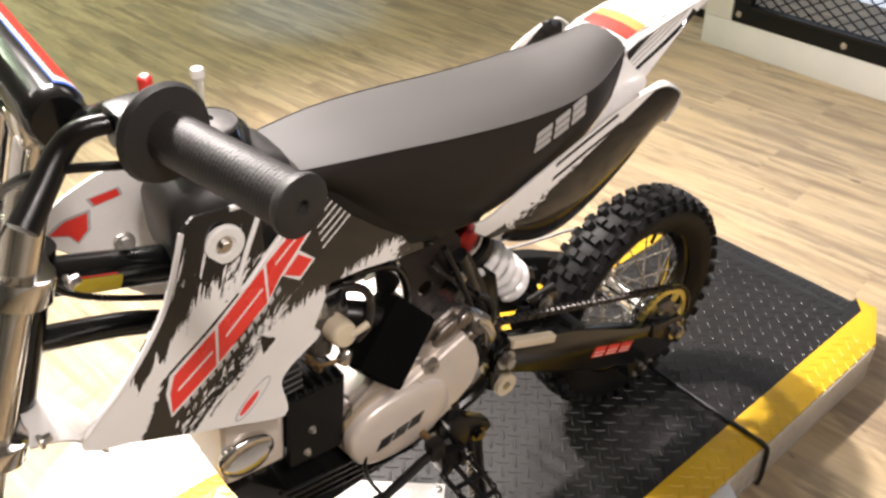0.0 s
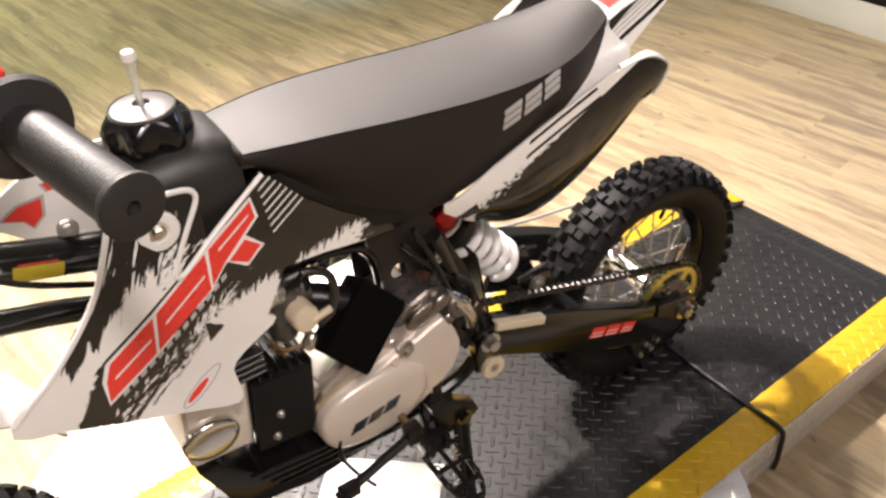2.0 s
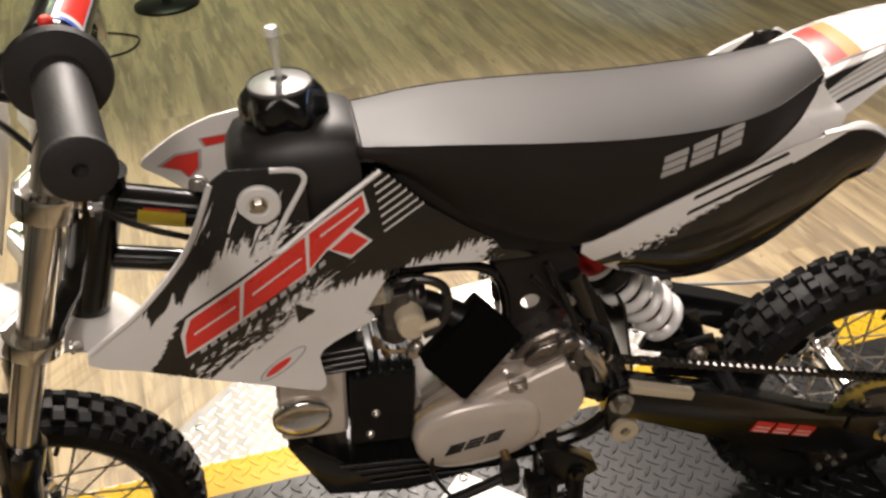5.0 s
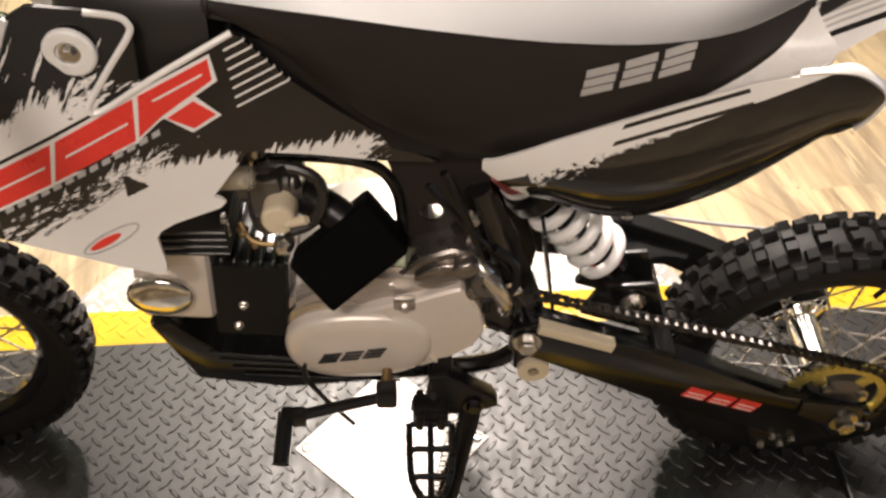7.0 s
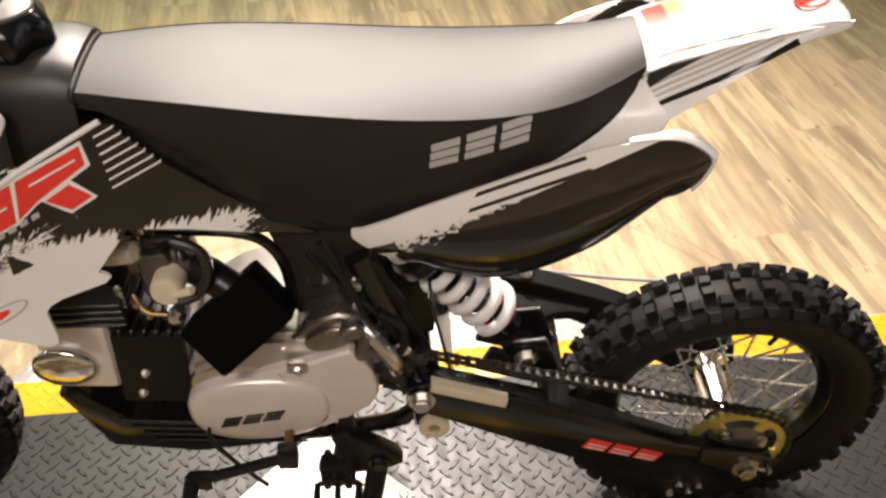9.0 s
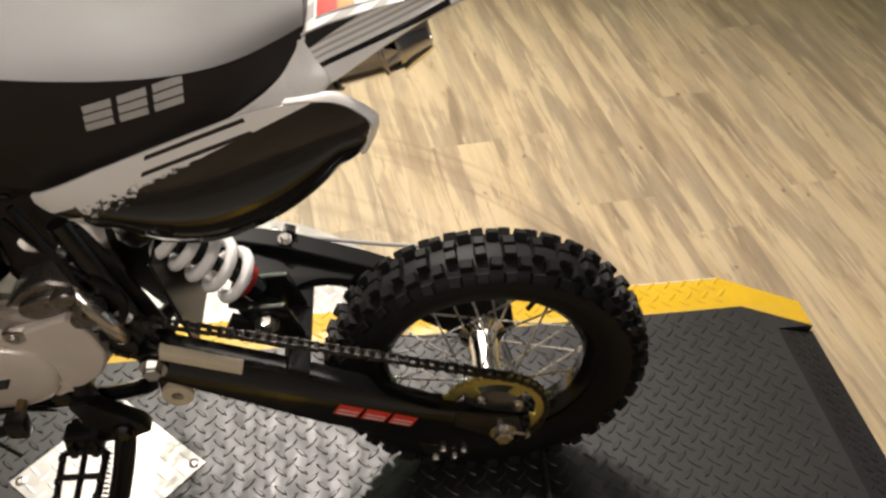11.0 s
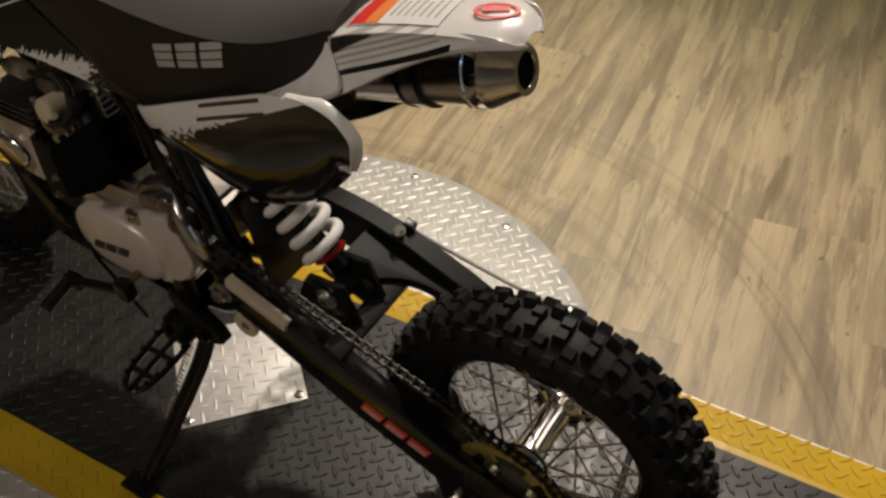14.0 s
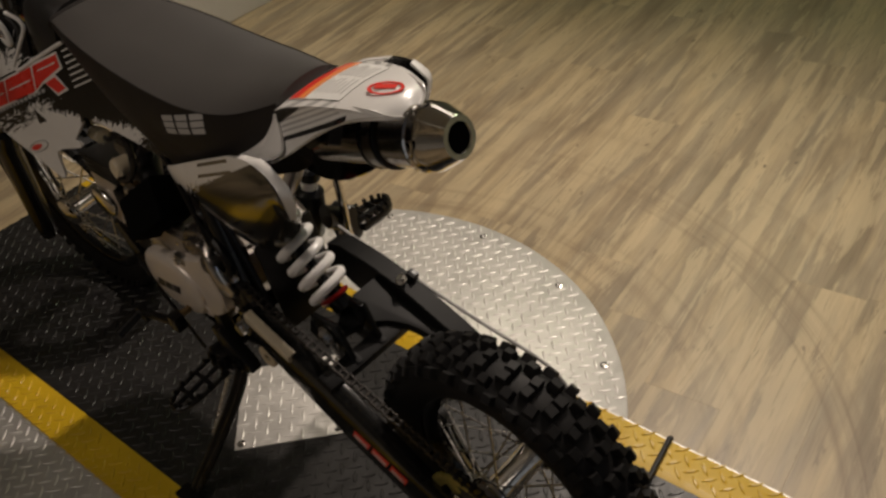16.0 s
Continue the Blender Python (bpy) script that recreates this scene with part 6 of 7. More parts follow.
# exhaust silencer
M0, M1 = Vector((0.098, 0.085, 0.640)), Vector((0.3325, 0.0937, 0.7037))
mrot = Matrix.Translation(M0) @ (M1 - M0).to_track_quat("Z", "Y").to_matrix().to_4x4()
ml = (M1 - M0).length
bm = bmesh.new()
lathe(bm, [(0.018, -0.05), (0.020, -0.02), (0.037, 0.0), (0.0375, 0.006), (0.0385, ml * 0.78)], mrot, 40)
silencer = part("exhaust_silencer", bm, BRUSHED, bike, "polished steel exhaust silencer")
bm = bmesh.new()
lathe(bm, [(0.0395, ml * 0.77), (0.0425, ml * 0.775), (0.0425, ml * 0.787), (0.0402, ml * 0.792), (0.0402, ml * 0.85), (0.0410, ml * 0.855), (0.0405, ml * 0.87), (0.0385, ml * 0.885), (0.0275, ml * 0.987), (0.0255, ml), (0.0190, ml), (0.0178, ml * 0.992)], mrot, 40)
part("end_cap", bm, CHROME, silencer, "chrome cone end cap")
# The bore's wall is coloured matt black so the hole stays dark inside.
bm = bmesh.new()
lathe(bm, [(0.0179, ml * 0.993), (0.0172, ml * 0.96), (0.017, ml * 0.86), (0.0, ml * 0.855)], mrot, 24)
part("outlet", bm, FOAM, silencer)
bm = bmesh.new()
lathe(bm, [(0.0392, ml * 0.452), (0.0412, ml * 0.457), (0.0412, ml * 0.532), (0.0392, ml * 0.537)], mrot, 40)
clamp_band = part("band_clamp", bm, STEEL, silencer, "steel band clamp with rubber edges")
for k0 in (0.437, 0.537):
    part("rubber_edge", lathe(bmesh.new(), [(0.0392, ml * k0), (0.0424, ml * (k0 + 0.003)), (0.0424, ml * (k0 + 0.022)), (0.0392, ml * (k0 + 0.025))], mrot, 40), PLASTIC_BLACK, clamp_band)
bm = bmesh.new()
sweep(bm, curve_pts([(0.075, 0.085, 0.634), (0.01, 0.095, 0.59), (-0.10, 0.095, 0.45), (-0.25, 0.09, 0.36), (-0.36, 0.085, 0.345), (-0.40, 0.062, 0.37), (-0.392, 0.04, 0.41)], 6), 0.014, 12)
part("exhaust_pipe", bm, STEEL, bike)

# ---- front end, turned to the left lock side ----
STEER = 7.0
PIV = Vector((-0.585, 0.0, 0.68))
AXIS = Vector((0.36, 0, 0.93)).normalized()
TURN = Matrix.Translation(PIV) @ Matrix.Rotation(math.radians(STEER), 4, AXIS) @ Matrix.Translation(-PIV)


BAR_TURN = Matrix.Translation(PIV) @ Matrix.Rotation(math.radians(5.0), 4, AXIS) @ Matrix.Translation(-PIV)


def barred(bm):
    """Turns the handlebar, which sits a little askew in its clamps."""
    bmesh.ops.transform(bm, matrix=BAR_TURN, verts=bm.verts[:])
    return bm


def steered(bm):
    bmesh.ops.transform(bm, matrix=TURN, verts=bm.verts[:])
    return bm


F_AXLE = Vector((-0.783, 0.026, 0.224))
front_wheel = new("front_wheel")
front_wheel.parent = bike
tyre_parts(front_wheel, TURN @ upright(F_AXLE), 0.231, 0.070, 0.176, [(0.0, 0, 0.018, 0.016, 0.012, 0.0), (0.017, 16, 0.013, 0.016, 0.012, 0.5), (0.029, 45, 0.012, 0.017, 0.012, 0.0)], 46)
GOLD = surface("worn_fork_chrome", (0.72, 0.67, 0.58), 0.16, 0.95, spread=0.1)
for side in (-1, 1):
    bm = bmesh.new()
    sweep(bm, [(-0.564, side * 0.085, 0.883), (-0.5655, side * 0.085, 0.879), (-0.729, side * 0.085, 0.455)], [0.0145, 0.0168, 0.0168], 20)
    leg = part("fork_tube", steered(bm), GOLD, bike, "polished upside-down fork tube")
    bm = bmesh.new()
    sweep(bm, [(-0.712, side * 0.085, 0.500), (-0.714, side * 0.085, 0.494), (-0.727, side * 0.085, 0.458), (-0.731, side * 0.085, 0.446), (-0.772, side * 0.085, 0.25), (-0.785, side * 0.085, 0.210)], [0.021, 0.0265, 0.0265, 0.023, 0.020, 0.016], 18)
    part("fork_lower", steered(bm), GLOSS_BLACK, leg, "gloss black fork lower")


def yoke(z, thick, slope=0.386):
    """A triple clamp seen from above: two split eyes on a waisted bridge."""
    x0 = -0.574 + (z - 0.857) * slope
    half = []
    for k in range(15):
        a = math.radians(-100 + 200 * k / 14)
        half.append((x0 + 0.031 * math.sin(a), 0.085 + 0.031 * math.cos(a)))
    loop = half + [(x0 + 0.040, 0.045), (x0 + 0.050, 0.02), (x0 + 0.050, -0.02), (x0 + 0.040, -0.045)] + [(x, -y) for x, y in half[::-1]] + [(x0 - 0.014, -0.045), (x0 - 0.006, 0.0), (x0 - 0.014, 0.045)]
    bm = plan(bmesh.new(), loop, z - thick, z + thick, 0.004)
    tilt = Matrix.Translation((x0, 0, z)) @ Matrix.Rotation(math.radians(19), 4, "Y") @ Matrix.Translation((-x0, 0, -z))
    bmesh.ops.transform(bm, matrix=tilt, verts=bm.verts[:])
    return steered(bm)


for z, thick in ((0.640, 0.010), (0.800, 0.013)):
    clamp = part("triple_clamp", yoke(z, thick), CHROME, bike, "polished triple clamp with split fork eyes")
    for side in (-1, 1):
        x0 = -0.574 + (z - 0.857) * 0.386
        part("pinch_bolt", steered(bolt(bmesh.new(), (x0 + 0.034, side * 0.102, z - 0.010), (1, 0, 0), 0.005, 0.012)), STEEL, clamp)
part("stem_nut", steered(bolt(bmesh.new(), (-0.566, 0.0, 0.812), (0.36, 0, 0.93), 0.014, 0.016)), CHROME, clamp)
for side in (-1, 1):
    bm = bmesh.new()
    sweep(bm, [(-0.572, side * 0.035, 0.80), (-0.535, side * 0.035, 0.90)], 0.014, 14)
    box(bm, (0.034, 0.03, 0.034), Matrix.Translation((-0.532, side * 0.035, 0.908)), 0.006)
    part("bar_riser", barred(bm), CHROME, clamp)
BAR = [(-0.504, -0.380, 0.997), (-0.520, -0.27, 0.995), (-0.53, -0.20, 0.985), (-0.535, -0.10, 0.92), (-0.532, -0.06, 0.908), (-0.532, 0.06, 0.908), (-0.535, 0.10, 0.92), (-0.53, 0.20, 0.985), (-0.520, 0.27, 0.995), (-0.504, 0.380, 0.997)]
bm = bmesh.new()
sweep(bm, curve_pts(BAR, 5), 0.011, 14)
bars = part("handlebar", barred(bm), GLOSS_BLACK, bike, "black handlebar")
for side in (-1, 1):
    g0, g1 = Vector((-0.5195, side * 0.265, 0.995)), Vector((-0.503, side * 0.388, 0.998))
    gm = Matrix.Translation(g0) @ (g1 - g0).to_track_quat("Z", "Y").to_matrix().to_4x4()
    gl = (g1 - g0).length
    prof = [(0.020, -0.012), (0.033, -0.010), (0.035, -0.006), (0.033, -0.001), (0.018, 0.002)]
    k = 0.006
    while k < gl - 0.012:
        prof += [(0.01785, k), (0.0180, k + 0.0006), (0.0180, k + 0.0022), (0.01785, k + 0.0028)]
        k += 0.0032
    prof += [(0.0185, gl - 0.008), (0.0205, gl - 0.005), (0.0205, gl - 0.001), (0.019, gl), (0.0045, gl), (0.0040, gl - 0.004), (0, gl - 0.004)]
    part("grip", barred(lathe(bmesh.new(), prof, gm, 32)), GRIP_RUBBER, bars, "black ribbed rubber grip with a round flange", angle=0.7)
PAD = Matrix.Translation((-0.543, -0.139, 0.957)) @ Matrix.Rotation(math.radians(-6), 4, "Z") @ Matrix.Translation((0, 0.139, 0))
bm = bmesh.new()
lathe(bm, [(0.006, -0.139), (0.020, -0.138), (0.0235, -0.132), (0.024, -0.12), (0.024, 0.12), (0.0235, 0.132), (0.020, 0.138), (0.006, 0.139)], PAD @ Matrix.Rotation(math.radians(90), 4, "X"), 28)
pad = part("crossbar_pad", barred(bm), GLOSS_BLACK, bars, "gloss black crossbar pad with a red stripe")
for name, a0, a1, y0, r, material in (("pad_border", 1.34, 0.20, -0.122, 0.0244, BLUE_DECAL), ("pad_border", 1.27, 0.25, -0.117, 0.0247, WHITE), ("pad_stripe", 1.15, 0.32, -0.110, 0.0250, RED)):
    bm = sheet(bmesh.new(), lambda u, v: PAD @ Vector((r * math.cos(a0 + (a1 - a0) * v), y0 - 2 * y0 * u, r * math.sin(a0 + (a1 - a0) * v))), 6, 10, 0.0005)
    part(name, barred(bm), material, pad, "red pad stripe" if material is RED else "")
bm = bmesh.new()
box(bm, (0.03, 0.035, 0.034), Matrix.Translation((-0.526, -0.23, 0.989)), 0.006)
clutch = part("lever_clamp", barred(bm), PLASTIC_BLACK, bars)
bm = bmesh.new()
lev = curve_pts([(-0.535, -0.222, 0.992), (-0.556, -0.215, 0.990), (-0.570, -0.210, 0.978), (-0.592, -0.218, 0.958), (-0.612, -0.228, 0.942)], 5)
sweep(bm, lev, [0.007 + 0.004 * k / (len(lev) - 1) for k in range(len(lev))], 12)
part("lever", barred(bm), PLASTIC_BLACK, clutch, "black hand lever")
bm = bmesh.new()
lathe(bm, [(0.0048, -0.004), (0.0048, 0.009), (0.003, 0.011)], Matrix.Translation((-0.520, -0.244, 1.019)), 14)
part("kill_button", barred(bm), RED, bars, "red kill switch button")
bm = bmesh.new()
prism(bm, [(-0.66, 0.80), (-0.615, 0.955), (-0.605, 0.955), (-0.635, 0.80), (-0.655, 0.74)], -0.085, 0.17, 0.008)
plate = part("number_plate", steered(bm), WHITE, bike, "white front number plate")
bm = bmesh.new()
sweep(bm, curve_pts([(-0.60, -0.11, 0.93), (-0.68, -0.12, 0.80), (-0.72, -0.11, 0.55), (-0.76, -0.10, 0.30)], 6), 0.004, 8)
part("brake_hose", steered(bm), PLASTIC_BLACK, bike)
bm = bmesh.new()
sweep(bm, curve_pts([(-0.545, -0.235, 0.97), (-0.60, -0.19, 0.96), (-0.60, -0.08, 0.86), (-0.55, -0.05, 0.74), (-0.44, -0.035, 0.66)], 6), 0.0035, 8)
part("clutch_cable", steered(bm), PLASTIC_BLACK, bike)


# high-mounted front fender, white
FF = [(0.0, -0.548, 0.518, 0.040), (0.10, -0.580, 0.572, 0.050), (0.25, -0.635, 0.606, 0.058), (0.45, -0.73, 0.628, 0.062), (0.7, -0.87, 0.645, 0.064), (0.9, -1.0, 0.636, 0.052), (1.0, -1.06, 0.618, 0.030)]


def front_fender(u, v):
    x, z, w = (lerp([(row[0], row[k]) for row in FF], u) for k in (1, 2, 3))
    q = 1 - 2 * v
    return (x, q * w, z - 0.022 * q * q)


part("front_fender", steered(sheet(bmesh.new(), front_fender, 30, 12, -0.004)), WHITE, bike, "white plastic front fender", angle=0.9)

# ---- foot controls and stand ----
bm = bmesh.new()
sweep(bm, [(-0.155, -0.06, 0.332), (-0.155, -0.128, 0.328)], 0.006, 10)
part("shift_shaft", bm, BRASS, bike)
bm = bmesh.new()
box(bm, (0.024, 0.020, 0.030), Matrix.Translation((-0.155, -0.125, 0.322)), 0.004)
sweep(bm, [(-0.16, -0.126, 0.318), (-0.26, -0.134, 0.292)], 0.007, 10)
sweep(bm, [(-0.272, -0.128, 0.290), (-0.274, -0.185, 0.272)], 0.0095, 12)
box(bm, (0.03, 0.016, 0.022), Matrix.Translation((-0.262, -0.133, 0.29)), 0.004)
part("shift_lever", bm, PLASTIC_BLACK, bike, "black gear lever with a rubber toe peg")


def foot_peg(side):
    """A toothed hoop that narrows to a rounded end, with two cross bars and a rib down its middle."""
    bm = bmesh.new()
    s = side
    hoop = [(-0.130, 0.110, 0.237), (-0.129, 0.150, 0.231), (-0.126, 0.180, 0.227), (-0.116, 0.200, 0.224), (-0.104, 0.206, 0.223), (-0.092, 0.200, 0.224), (-0.082, 0.180, 0.227), (-0.079, 0.150, 0.231), (-0.078, 0.110, 0.237)]
    line = curve_pts([(x, s * y, z) for x, y, z in hoop], 3)
    sweep(bm, line, 0.0045, 8)
    sweep(bm, [(-0.104, s * 0.104, 0.238), (-0.104, s * 0.206, 0.223)], 0.0042, 8)
    for y, z in ((0.110, 0.237), (0.142, 0.2325), (0.176, 0.2275)):
        sweep(bm, [(-0.129, s * y, z), (-0.079, s * y, z)], 0.0042, 8)
    for k in range(1, len(line) - 1, 2):
        box(bm, (0.0055, 0.0055, 0.008), Matrix.Translation(line[k] + Vector((0, 0, 0.005))))
    for x in (-0.117, -0.091):
        box(bm, (0.010, 0.042, 0.030), Matrix.Translation((x, s * 0.095, 0.246)), 0.003)
    box(bm, (0.044, 0.026, 0.036), Matrix.Translation((-0.104, s * 0.096, 0.247)), 0.005)
    sweep(bm, [(-0.128, s * 0.092, 0.250), (-0.080, s * 0.092, 0.250)], 0.007, 10)
    sweep(bm, [(-0.09, s * 0.05, 0.275), (-0.100, s * 0.092, 0.252)], 0.013, 10)
    return bm


part("foot_peg", foot_peg(-1), PLASTIC_BLACK, bike, "black toothed foot peg")
FOLD = Matrix.Translation((-0.070, 0.188, 0.338)) @ Matrix.Rotation(math.radians(8), 4, "Z") @ Matrix.Rotation(math.radians(8), 4, "X") @ Matrix.Diagonal((0.9, 0.92, 2.0, 1)) @ Matrix.Translation((0.104, -0.104, -0.237))
bm = foot_peg(1)
bmesh.ops.transform(bm, matrix=FOLD, verts=bm.verts[:])
part("foot_peg", bm, PLASTIC_BLACK, bike, "black toothed foot peg on a raised bracket")
part("peg_bracket", sweep(bmesh.new(), [(-0.08, 0.05, 0.275), (-0.07, 0.12, 0.30), (-0.062, 0.165, 0.325), (-0.066, 0.195, 0.336)], 0.012, 10), PLASTIC_BLACK, bike)
bm = bmesh.new()
for off in (-0.0075, 0.0075):
    sweep(bm, curve_pts([(-0.052 + off, -0.090, 0.262), (-0.064 + off, -0.115, 0.205), (-0.092 + off, -0.172, 0.110), (-0.122 + off * 0.8, -0.232, 0.018)], 5), 0.0062, 10)
sweep(bm, curve_pts([(-0.052, -0.090, 0.262), (-0.064, -0.113, 0.205), (-0.092, -0.170, 0.110), (-0.122, -0.230, 0.018)], 5), 0.0055, 8)
box(bm, (0.055, 0.030, 0.008), Matrix.Translation((-0.124, -0.245, 0.0135)), 0.003)
stand_leg = part("side_stand", bm, PLASTIC_BLACK, bike, "black side stand resting on the lift")
bm = bmesh.new()
prism(bm, [(-0.108, 0.312), (-0.085, 0.318), (-0.028, 0.272), (-0.022, 0.256), (-0.050, 0.242), (-0.085, 0.238)], -0.098, 0.022, 0.004)
prism(bm, [(-0.100, 0.345), (-0.080, 0.345), (-0.076, 0.275), (-0.104, 0.270)], -0.088, 0.02, 0.004)
part("stand_bracket", bm, PLASTIC_BLACK, stand_leg, "black stand bracket with a pointed wing")
part("stand_bolt", bolt(bmesh.new(), (-0.052, -0.100, 0.262), (0, -1, 0), 0.009, 0.008), GLOSS_BLACK, stand_leg)
bm = bmesh.new()
sweep(bm, [Vector((-0.075, -0.108, 0.24)).lerp(Vector((-0.108, -0.17, 0.11)), k / 90) + Vector((0.005 * math.cos(k * 1.4), 0, 0.005 * math.sin(k * 1.4))) for k in range(91)], 0.0012, 5)
part("stand_spring", bm, STEEL, stand_leg)
part("clutch_cover", flip(bulged(bmesh.new(), -0.13, 0.385, 0.085, 0.07, 0.1, -0.082, 0.03)), PAINTED_ALLOY, engine, "round silver-grey clutch cover", angle=0.8)
RES = Matrix.Translation((-0.108, 0.128, 0.355)) @ Matrix.Rotation(math.radians(12), 4, "Y") @ Matrix.Rotation(math.radians(-8), 4, "X")
bm = lathe(bmesh.new(), [(0.0, -0.01), (0.022, -0.008), (0.027, 0.0), (0.027, 0.060), (0.024, 0.085), (0.016, 0.092), (0.0, 0.093)], RES, 24)
reservoir = part("brake_reservoir", bm, PLASTIC_BLACK, bike, "black brake fluid reservoir")
part("neck", lathe(bmesh.new(), [(0.013, 0.088), (0.013, 0.112), (0.017, 0.113)], RES, 20), WHITE_PAINT, reservoir, "pale reservoir neck")
part("cap", lathe(bmesh.new(), [(0.017, 0.110), (0.0185, 0.112), (0.0185, 0.128), (0.014, 0.134), (0.0, 0.135)], RES, 20), PLASTIC_BLACK, reservoir)
bm = bmesh.new()
sweep(bm, curve_pts([(-0.06, 0.08, 0.335), (-0.056, 0.145, 0.335), (-0.047, 0.160, 0.352), (-0.043, 0.162, 0.380), (-0.045, 0.166, 0.43), (-0.05, 0.170, 0.50), (-0.055, 0.172, 0.56)], 5), 0.0068, 12)
lathe(bm, [(0.011, 0.0), (0.0125, 0.004), (0.0125, 0.026), (0.010, 0.032), (0.007, 0.034)], Matrix.Translation((-0.050, 0.160, 0.335)), 16)
part("kick_lever", bm, CHROME, bike, "chrome kick-start lever")
bm = bmesh.new()
sweep(bm, curve_pts([(-0.225, -0.08, 0.40), (-0.25, -0.095, 0.33), (-0.235, -0.09, 0.27), (-0.20, -0.085, 0.20)], 6), 0.003, 8)
part("drain_hose", bm, PLASTIC_BLACK, bike)

# ---- tie-down cord ----
cord = thing("tie_down_cord", "thin black rubber tie-down cord hooked over the lift edge", "strap")
bm = bmesh.new()
sweep(bm, [(0.476, FAR + 0.010, -0.075), (0.478, FAR + 0.008, -0.002), (0.480, FAR, 0.006), (0.495, 0.20, 0.006), (0.508, 0.07, 0.008), (0.511, -0.03, 0.0075), (0.505, -0.16, 0.006), (0.498, NEAR + 0.004, 0.0065), (0.497, NEAR - 0.007, 0.003), (0.496, NEAR - 0.010, -0.006), (0.492, NEAR - 0.012, -0.03), (0.488, NEAR - 0.014, -0.06), (0.486, NEAR - 0.012, -0.082)], 0.0048, 8)
part("cord", bm, STRAP, cord)

# ---- room things ----
gate = thing("display_panel", "white framed partition with black wire mesh before a bright window", "partition")
GX, GY = 2.33, 1.065
bm = bmesh.new()
box(bm, (0.06, 2.4, 0.118), Matrix.Translation((GX, GY - 1.2, FLOOR + 0.059)), 0.004)
part("base_rail", bm, WHITE_PAINT, gate)
bm = bmesh.new()
box(bm, (0.06, 0.115, 1.4), Matrix.Translation((GX, GY - 0.0575, FLOOR + 0.118 + 0.7)), 0.004)
part("upright", bm, WHITE_PAINT, gate)
for name, size, at in (("mesh_rail", (0.03, 2.27, 0.075), (GX - 0.018, GY - 1.255, FLOOR + 0.156)), ("mesh_upright", (0.03, 0.075, 1.2), (GX - 0.018, GY - 0.1525, FLOOR + 0.7935))):
    part(name, box(bmesh.new(), size, Matrix.Translation(at), 0.003), SATIN_BLACK, gate, "black steel frame of the mesh")
for name, size, at in (("inner_lip", (0.012, 2.19, 0.012), (GX - 0.036, GY - 1.29, FLOOR + 0.187)), ("inner_lip", (0.012, 0.012, 1.1), (GX - 0.036, GY - 0.184, FLOOR + 0.75))):
    part(name, box(bmesh.new(), size, Matrix.Translation(at), 0.002), PLASTIC_BLACK, gate)
bm = bmesh.new()
y_hi, y_lo, z_lo, z_hi = GY - 0.19, GY - 2.3, FLOOR + 0.19, FLOOR + 1.39
for k in range(-24, 44):
    for slope in (0.62, -0.62):
        # wires of flattened diamonds, clipped to the frame
        y0 = y_hi - 0.062 * k
        ends = []
        for z in (z_lo, z_hi):
            ends.append(Vector((GX - 0.01, y0 - (z - z_lo) / slope, z)))
        d = ends[1] - ends[0]
        t0, t1 = sorted(((y_hi - ends[0].y) / d.y, (y_lo - ends[0].y) / d.y))
        t0, t1 = max(0.0, t0), min(1.0, t1)
        if t1 > t0 + 0.001:
            sweep(bm, [ends[0] + d * t0, ends[0] + d * t1], 0.0032, 4)
part("wire_mesh", bm, PLASTIC_BLACK, gate, "black diamond wire mesh")
for k in range(5):
    part("rail_screw", bolt(bmesh.new(), (GX - 0.034, GY - 0.145 - 0.42 * k, FLOOR + 0.150), (-1, 0, 0), 0.008, 0.004), STEEL, gate)
pane = Nodes("bright_window")
WINDOW = pane.finish((0.75, 0.8, 0.85), 0.4, 0.0, Emission_Color=(0.80, 0.90, 1.0, 1.0), Emission_Strength=0.42)
bm = bmesh.new()
box(bm, (0.01, 2.2, 1.3), Matrix.Translation((GX + 0.30, GY - 1.2, FLOOR + 0.85)))
part("bright_window", bm, WINDOW, gate, "pale blue daylit window behind the mesh")
for k in range(4):
    part("window_bar", box(bmesh.new(), (0.02, 0.05 + 0.03 * (k % 2), 0.34), Matrix.Translation((GX + 0.27, GY - 0.36 - 0.33 * k, FLOOR + 0.98)), 0.003), DARK_ALLOY, gate)

leaf = thing("panel_door", "white hinged door leaf beside the mesh partition", "door")
part("leaf", box(bmesh.new(), (0.04, 0.95, 1.35), Matrix.Translation((GX + 0.19, GY + 0.56, FLOOR + 0.035 + 0.675)) @ Matrix.Rotation(math.radians(4), 4, "Z"), 0.004), WHITE_PAINT, leaf)
part("threshold", box(bmesh.new(), (0.05, 0.97, 0.034), Matrix.Translation((GX + 0.19, GY + 0.56, FLOOR + 0.017)) @ Matrix.Rotation(math.radians(4), 4, "Z"), 0.003), PLASTIC_BLACK, leaf, "dark threshold strip under the door")
bm = box(bmesh.new(), (0.05, 0.045, 0.10), Matrix.Translation((GX + 0.10, GY + 0.045, FLOOR + 0.10)), 0.004)
lathe(bm, [(0.012, 0), (0.012, 0.11)], Matrix.Translation((GX + 0.075, GY + 0.04, FLOOR + 0.045)), 14)
part("hinge", bm, STEEL, leaf, "steel floor hinge")

cab = thing("white_cabinet", "plain white showroom cabinet standing on the wood floor", "cabinet")
bm = bmesh.new()
box(bm, (0.5, 1.2, 0.9), Matrix.Translation((-2.13, 1.25, FLOOR + 0.45)), 0.006)
part("body", bm, WHITE_PAINT, cab)

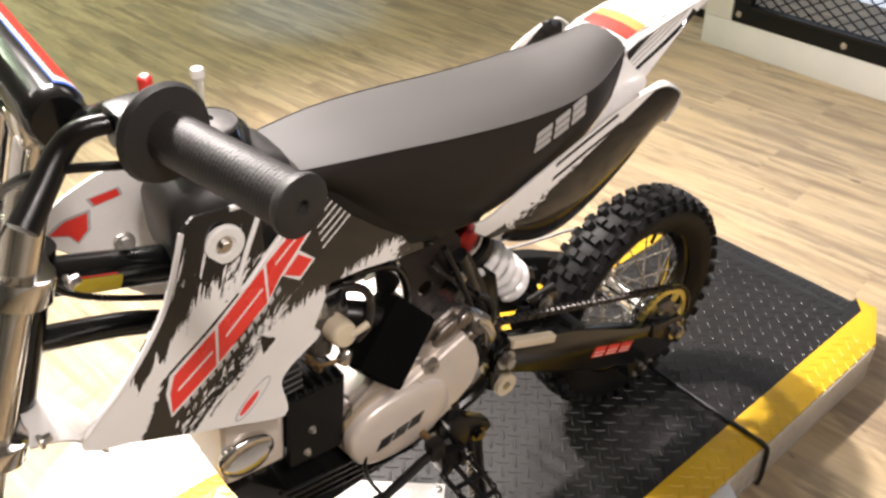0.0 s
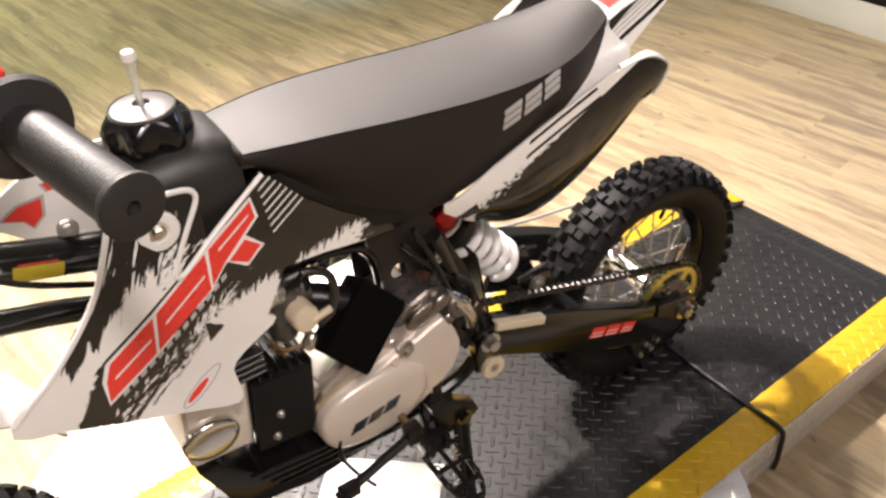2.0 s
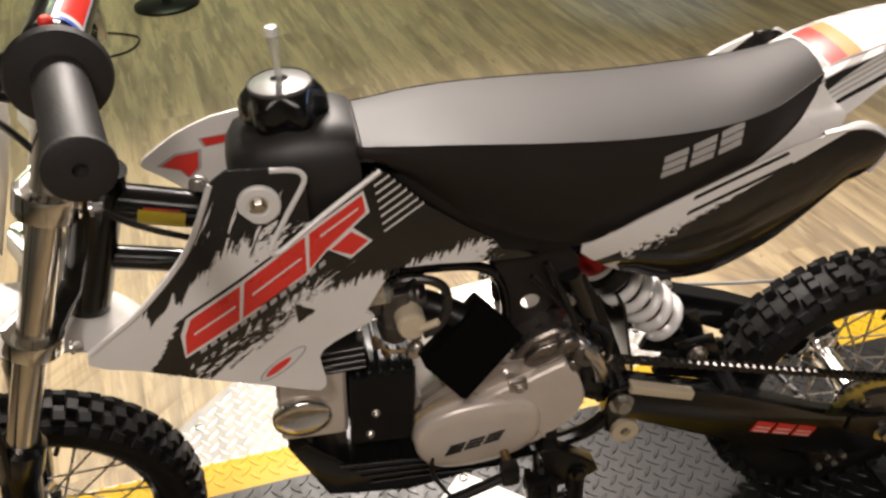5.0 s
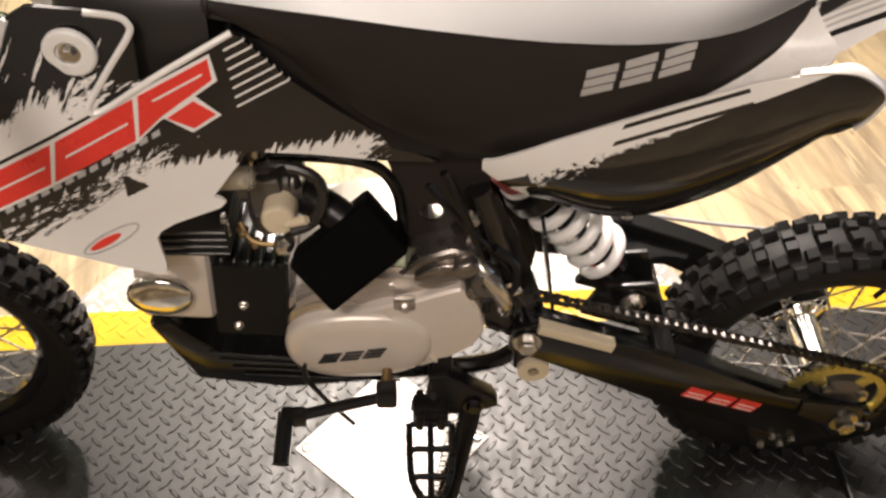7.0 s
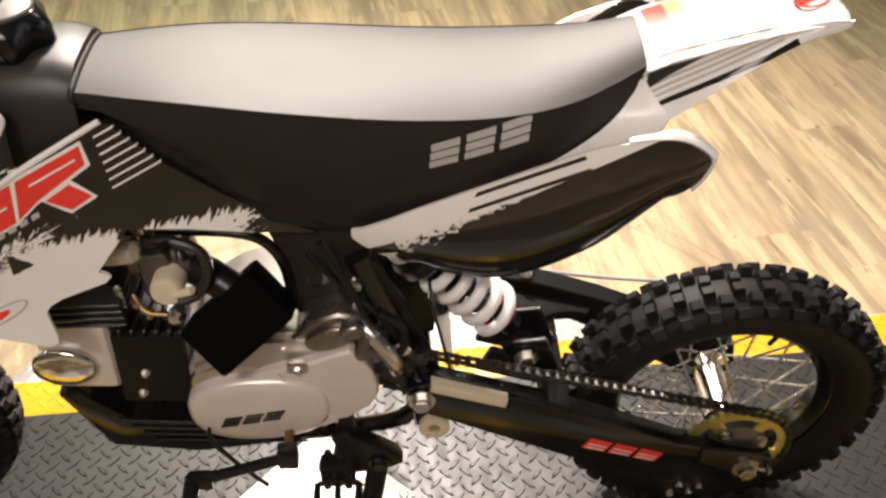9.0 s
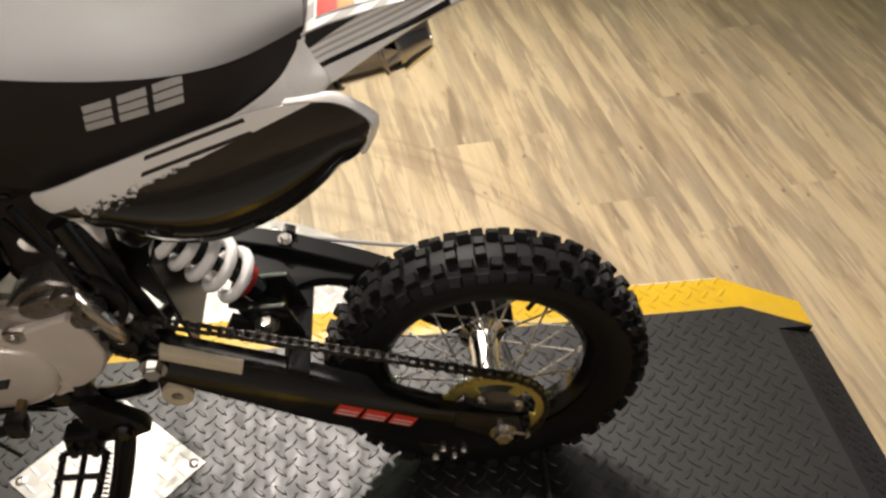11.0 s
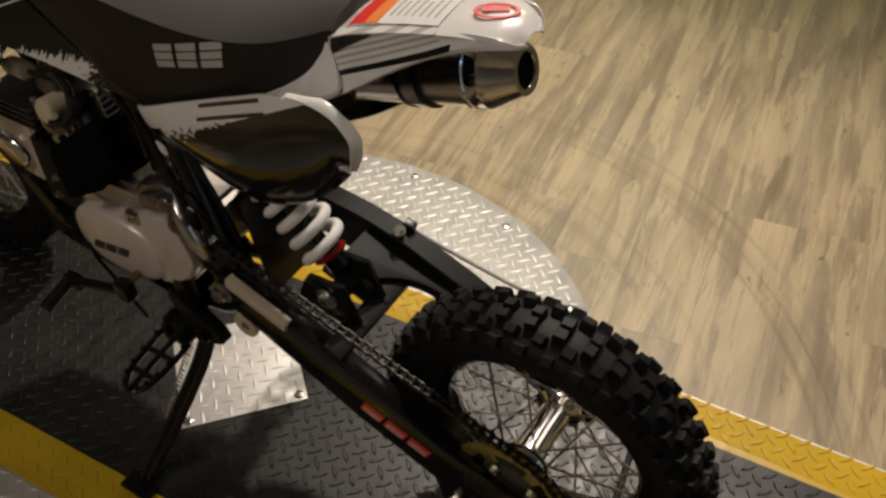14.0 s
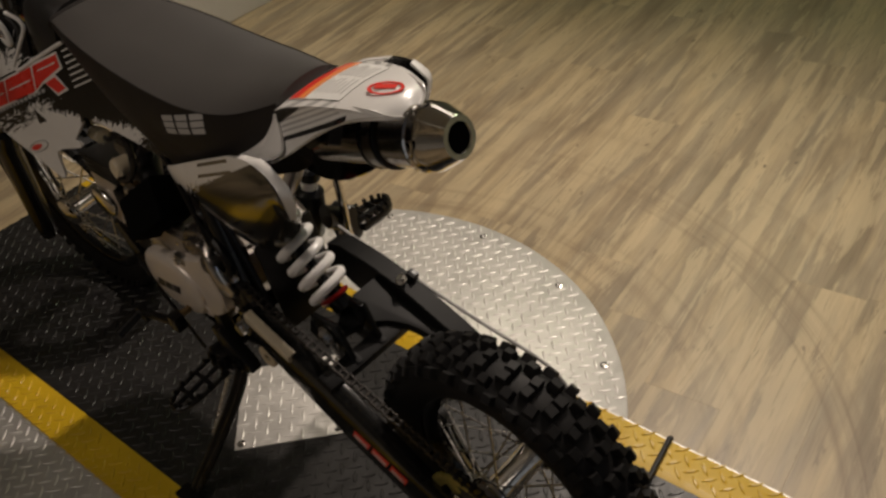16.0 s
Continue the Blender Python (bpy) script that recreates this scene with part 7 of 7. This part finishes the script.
stand = thing("round_base", "round black stand foot with a loose black cable on the floor", "stand")
bm = bmesh.new()
lathe(bm, [(0.14, FLOOR), (0.14, FLOOR + 0.012), (0.12, FLOOR + 0.022), (0.02, FLOOR + 0.03), (0.018, FLOOR + 0.9)], Matrix.Translation((-0.62, 3.12, 0)), 32)
part("foot", bm, PLASTIC_BLACK, stand)
cable = thing("power_cable", "loose black power cable coiled on the floor", "cable")
bm = bmesh.new()
sweep(bm, curve_pts([(-1.25, 2.75, FLOOR + 0.005), (-1.0, 2.9, FLOOR + 0.005), (-0.75, 2.78, FLOOR + 0.005), (-0.78, 2.62, FLOOR + 0.005), (-0.95, 2.60, FLOOR + 0.006), (-1.1, 2.72, FLOOR + 0.012), (-1.3, 2.62, FLOOR + 0.005)], 6), 0.004, 6)
part("cord", bm, STRAP, cable)
adapter = thing("power_adapter", "black power adapter lying on the wood floor by its cable", "adapter")
bm = box(bmesh.new(), (0.16, 0.07, 0.045), Matrix.Translation((-1.07, 2.73, FLOOR + 0.0225)) @ Matrix.Rotation(0.12, 4, "Z"), 0.008)
part("case", bm, PLASTIC_BLACK, adapter)
bm = sweep(bmesh.new(), [(-1.15, 2.72, FLOOR + 0.02), (-1.17, 2.718, FLOOR + 0.018), (-1.185, 2.715, FLOOR + 0.010)], [0.009, 0.007, 0.0045], 10)
part("strain_relief", bm, STRAP, adapter)

# ---- floor planks ----
PLANK_W, PLANK_L = 0.152, 1.22
bm = bmesh.new()
box(bm, (PLANK_W - 0.0001, PLANK_L - 0.0001, 0.006), Matrix.Translation((0, 0, -0.003)), 0.0002, 1)
plank_mesh = mesh_of("plank", bm, WOOD)
floor_turn = math.radians(5.0)
rot_f = Matrix.Rotation(floor_turn, 4, "Z")
rng = random.Random(5)
for i in range(-24, 32):
    start = rng.random() * PLANK_L
    for j in range(-4, 7):
        p = rot_f @ Vector((i * PLANK_W, j * PLANK_L + start, 0))
        if -2.6 < p.x < 4.2 and -1.6 < p.y < 4.8 and (p.x < 1.6 or p.y < 3.2):
            share("plank", plank_mesh, floor, Matrix.Translation((p.x, p.y, FLOOR)) @ rot_f)
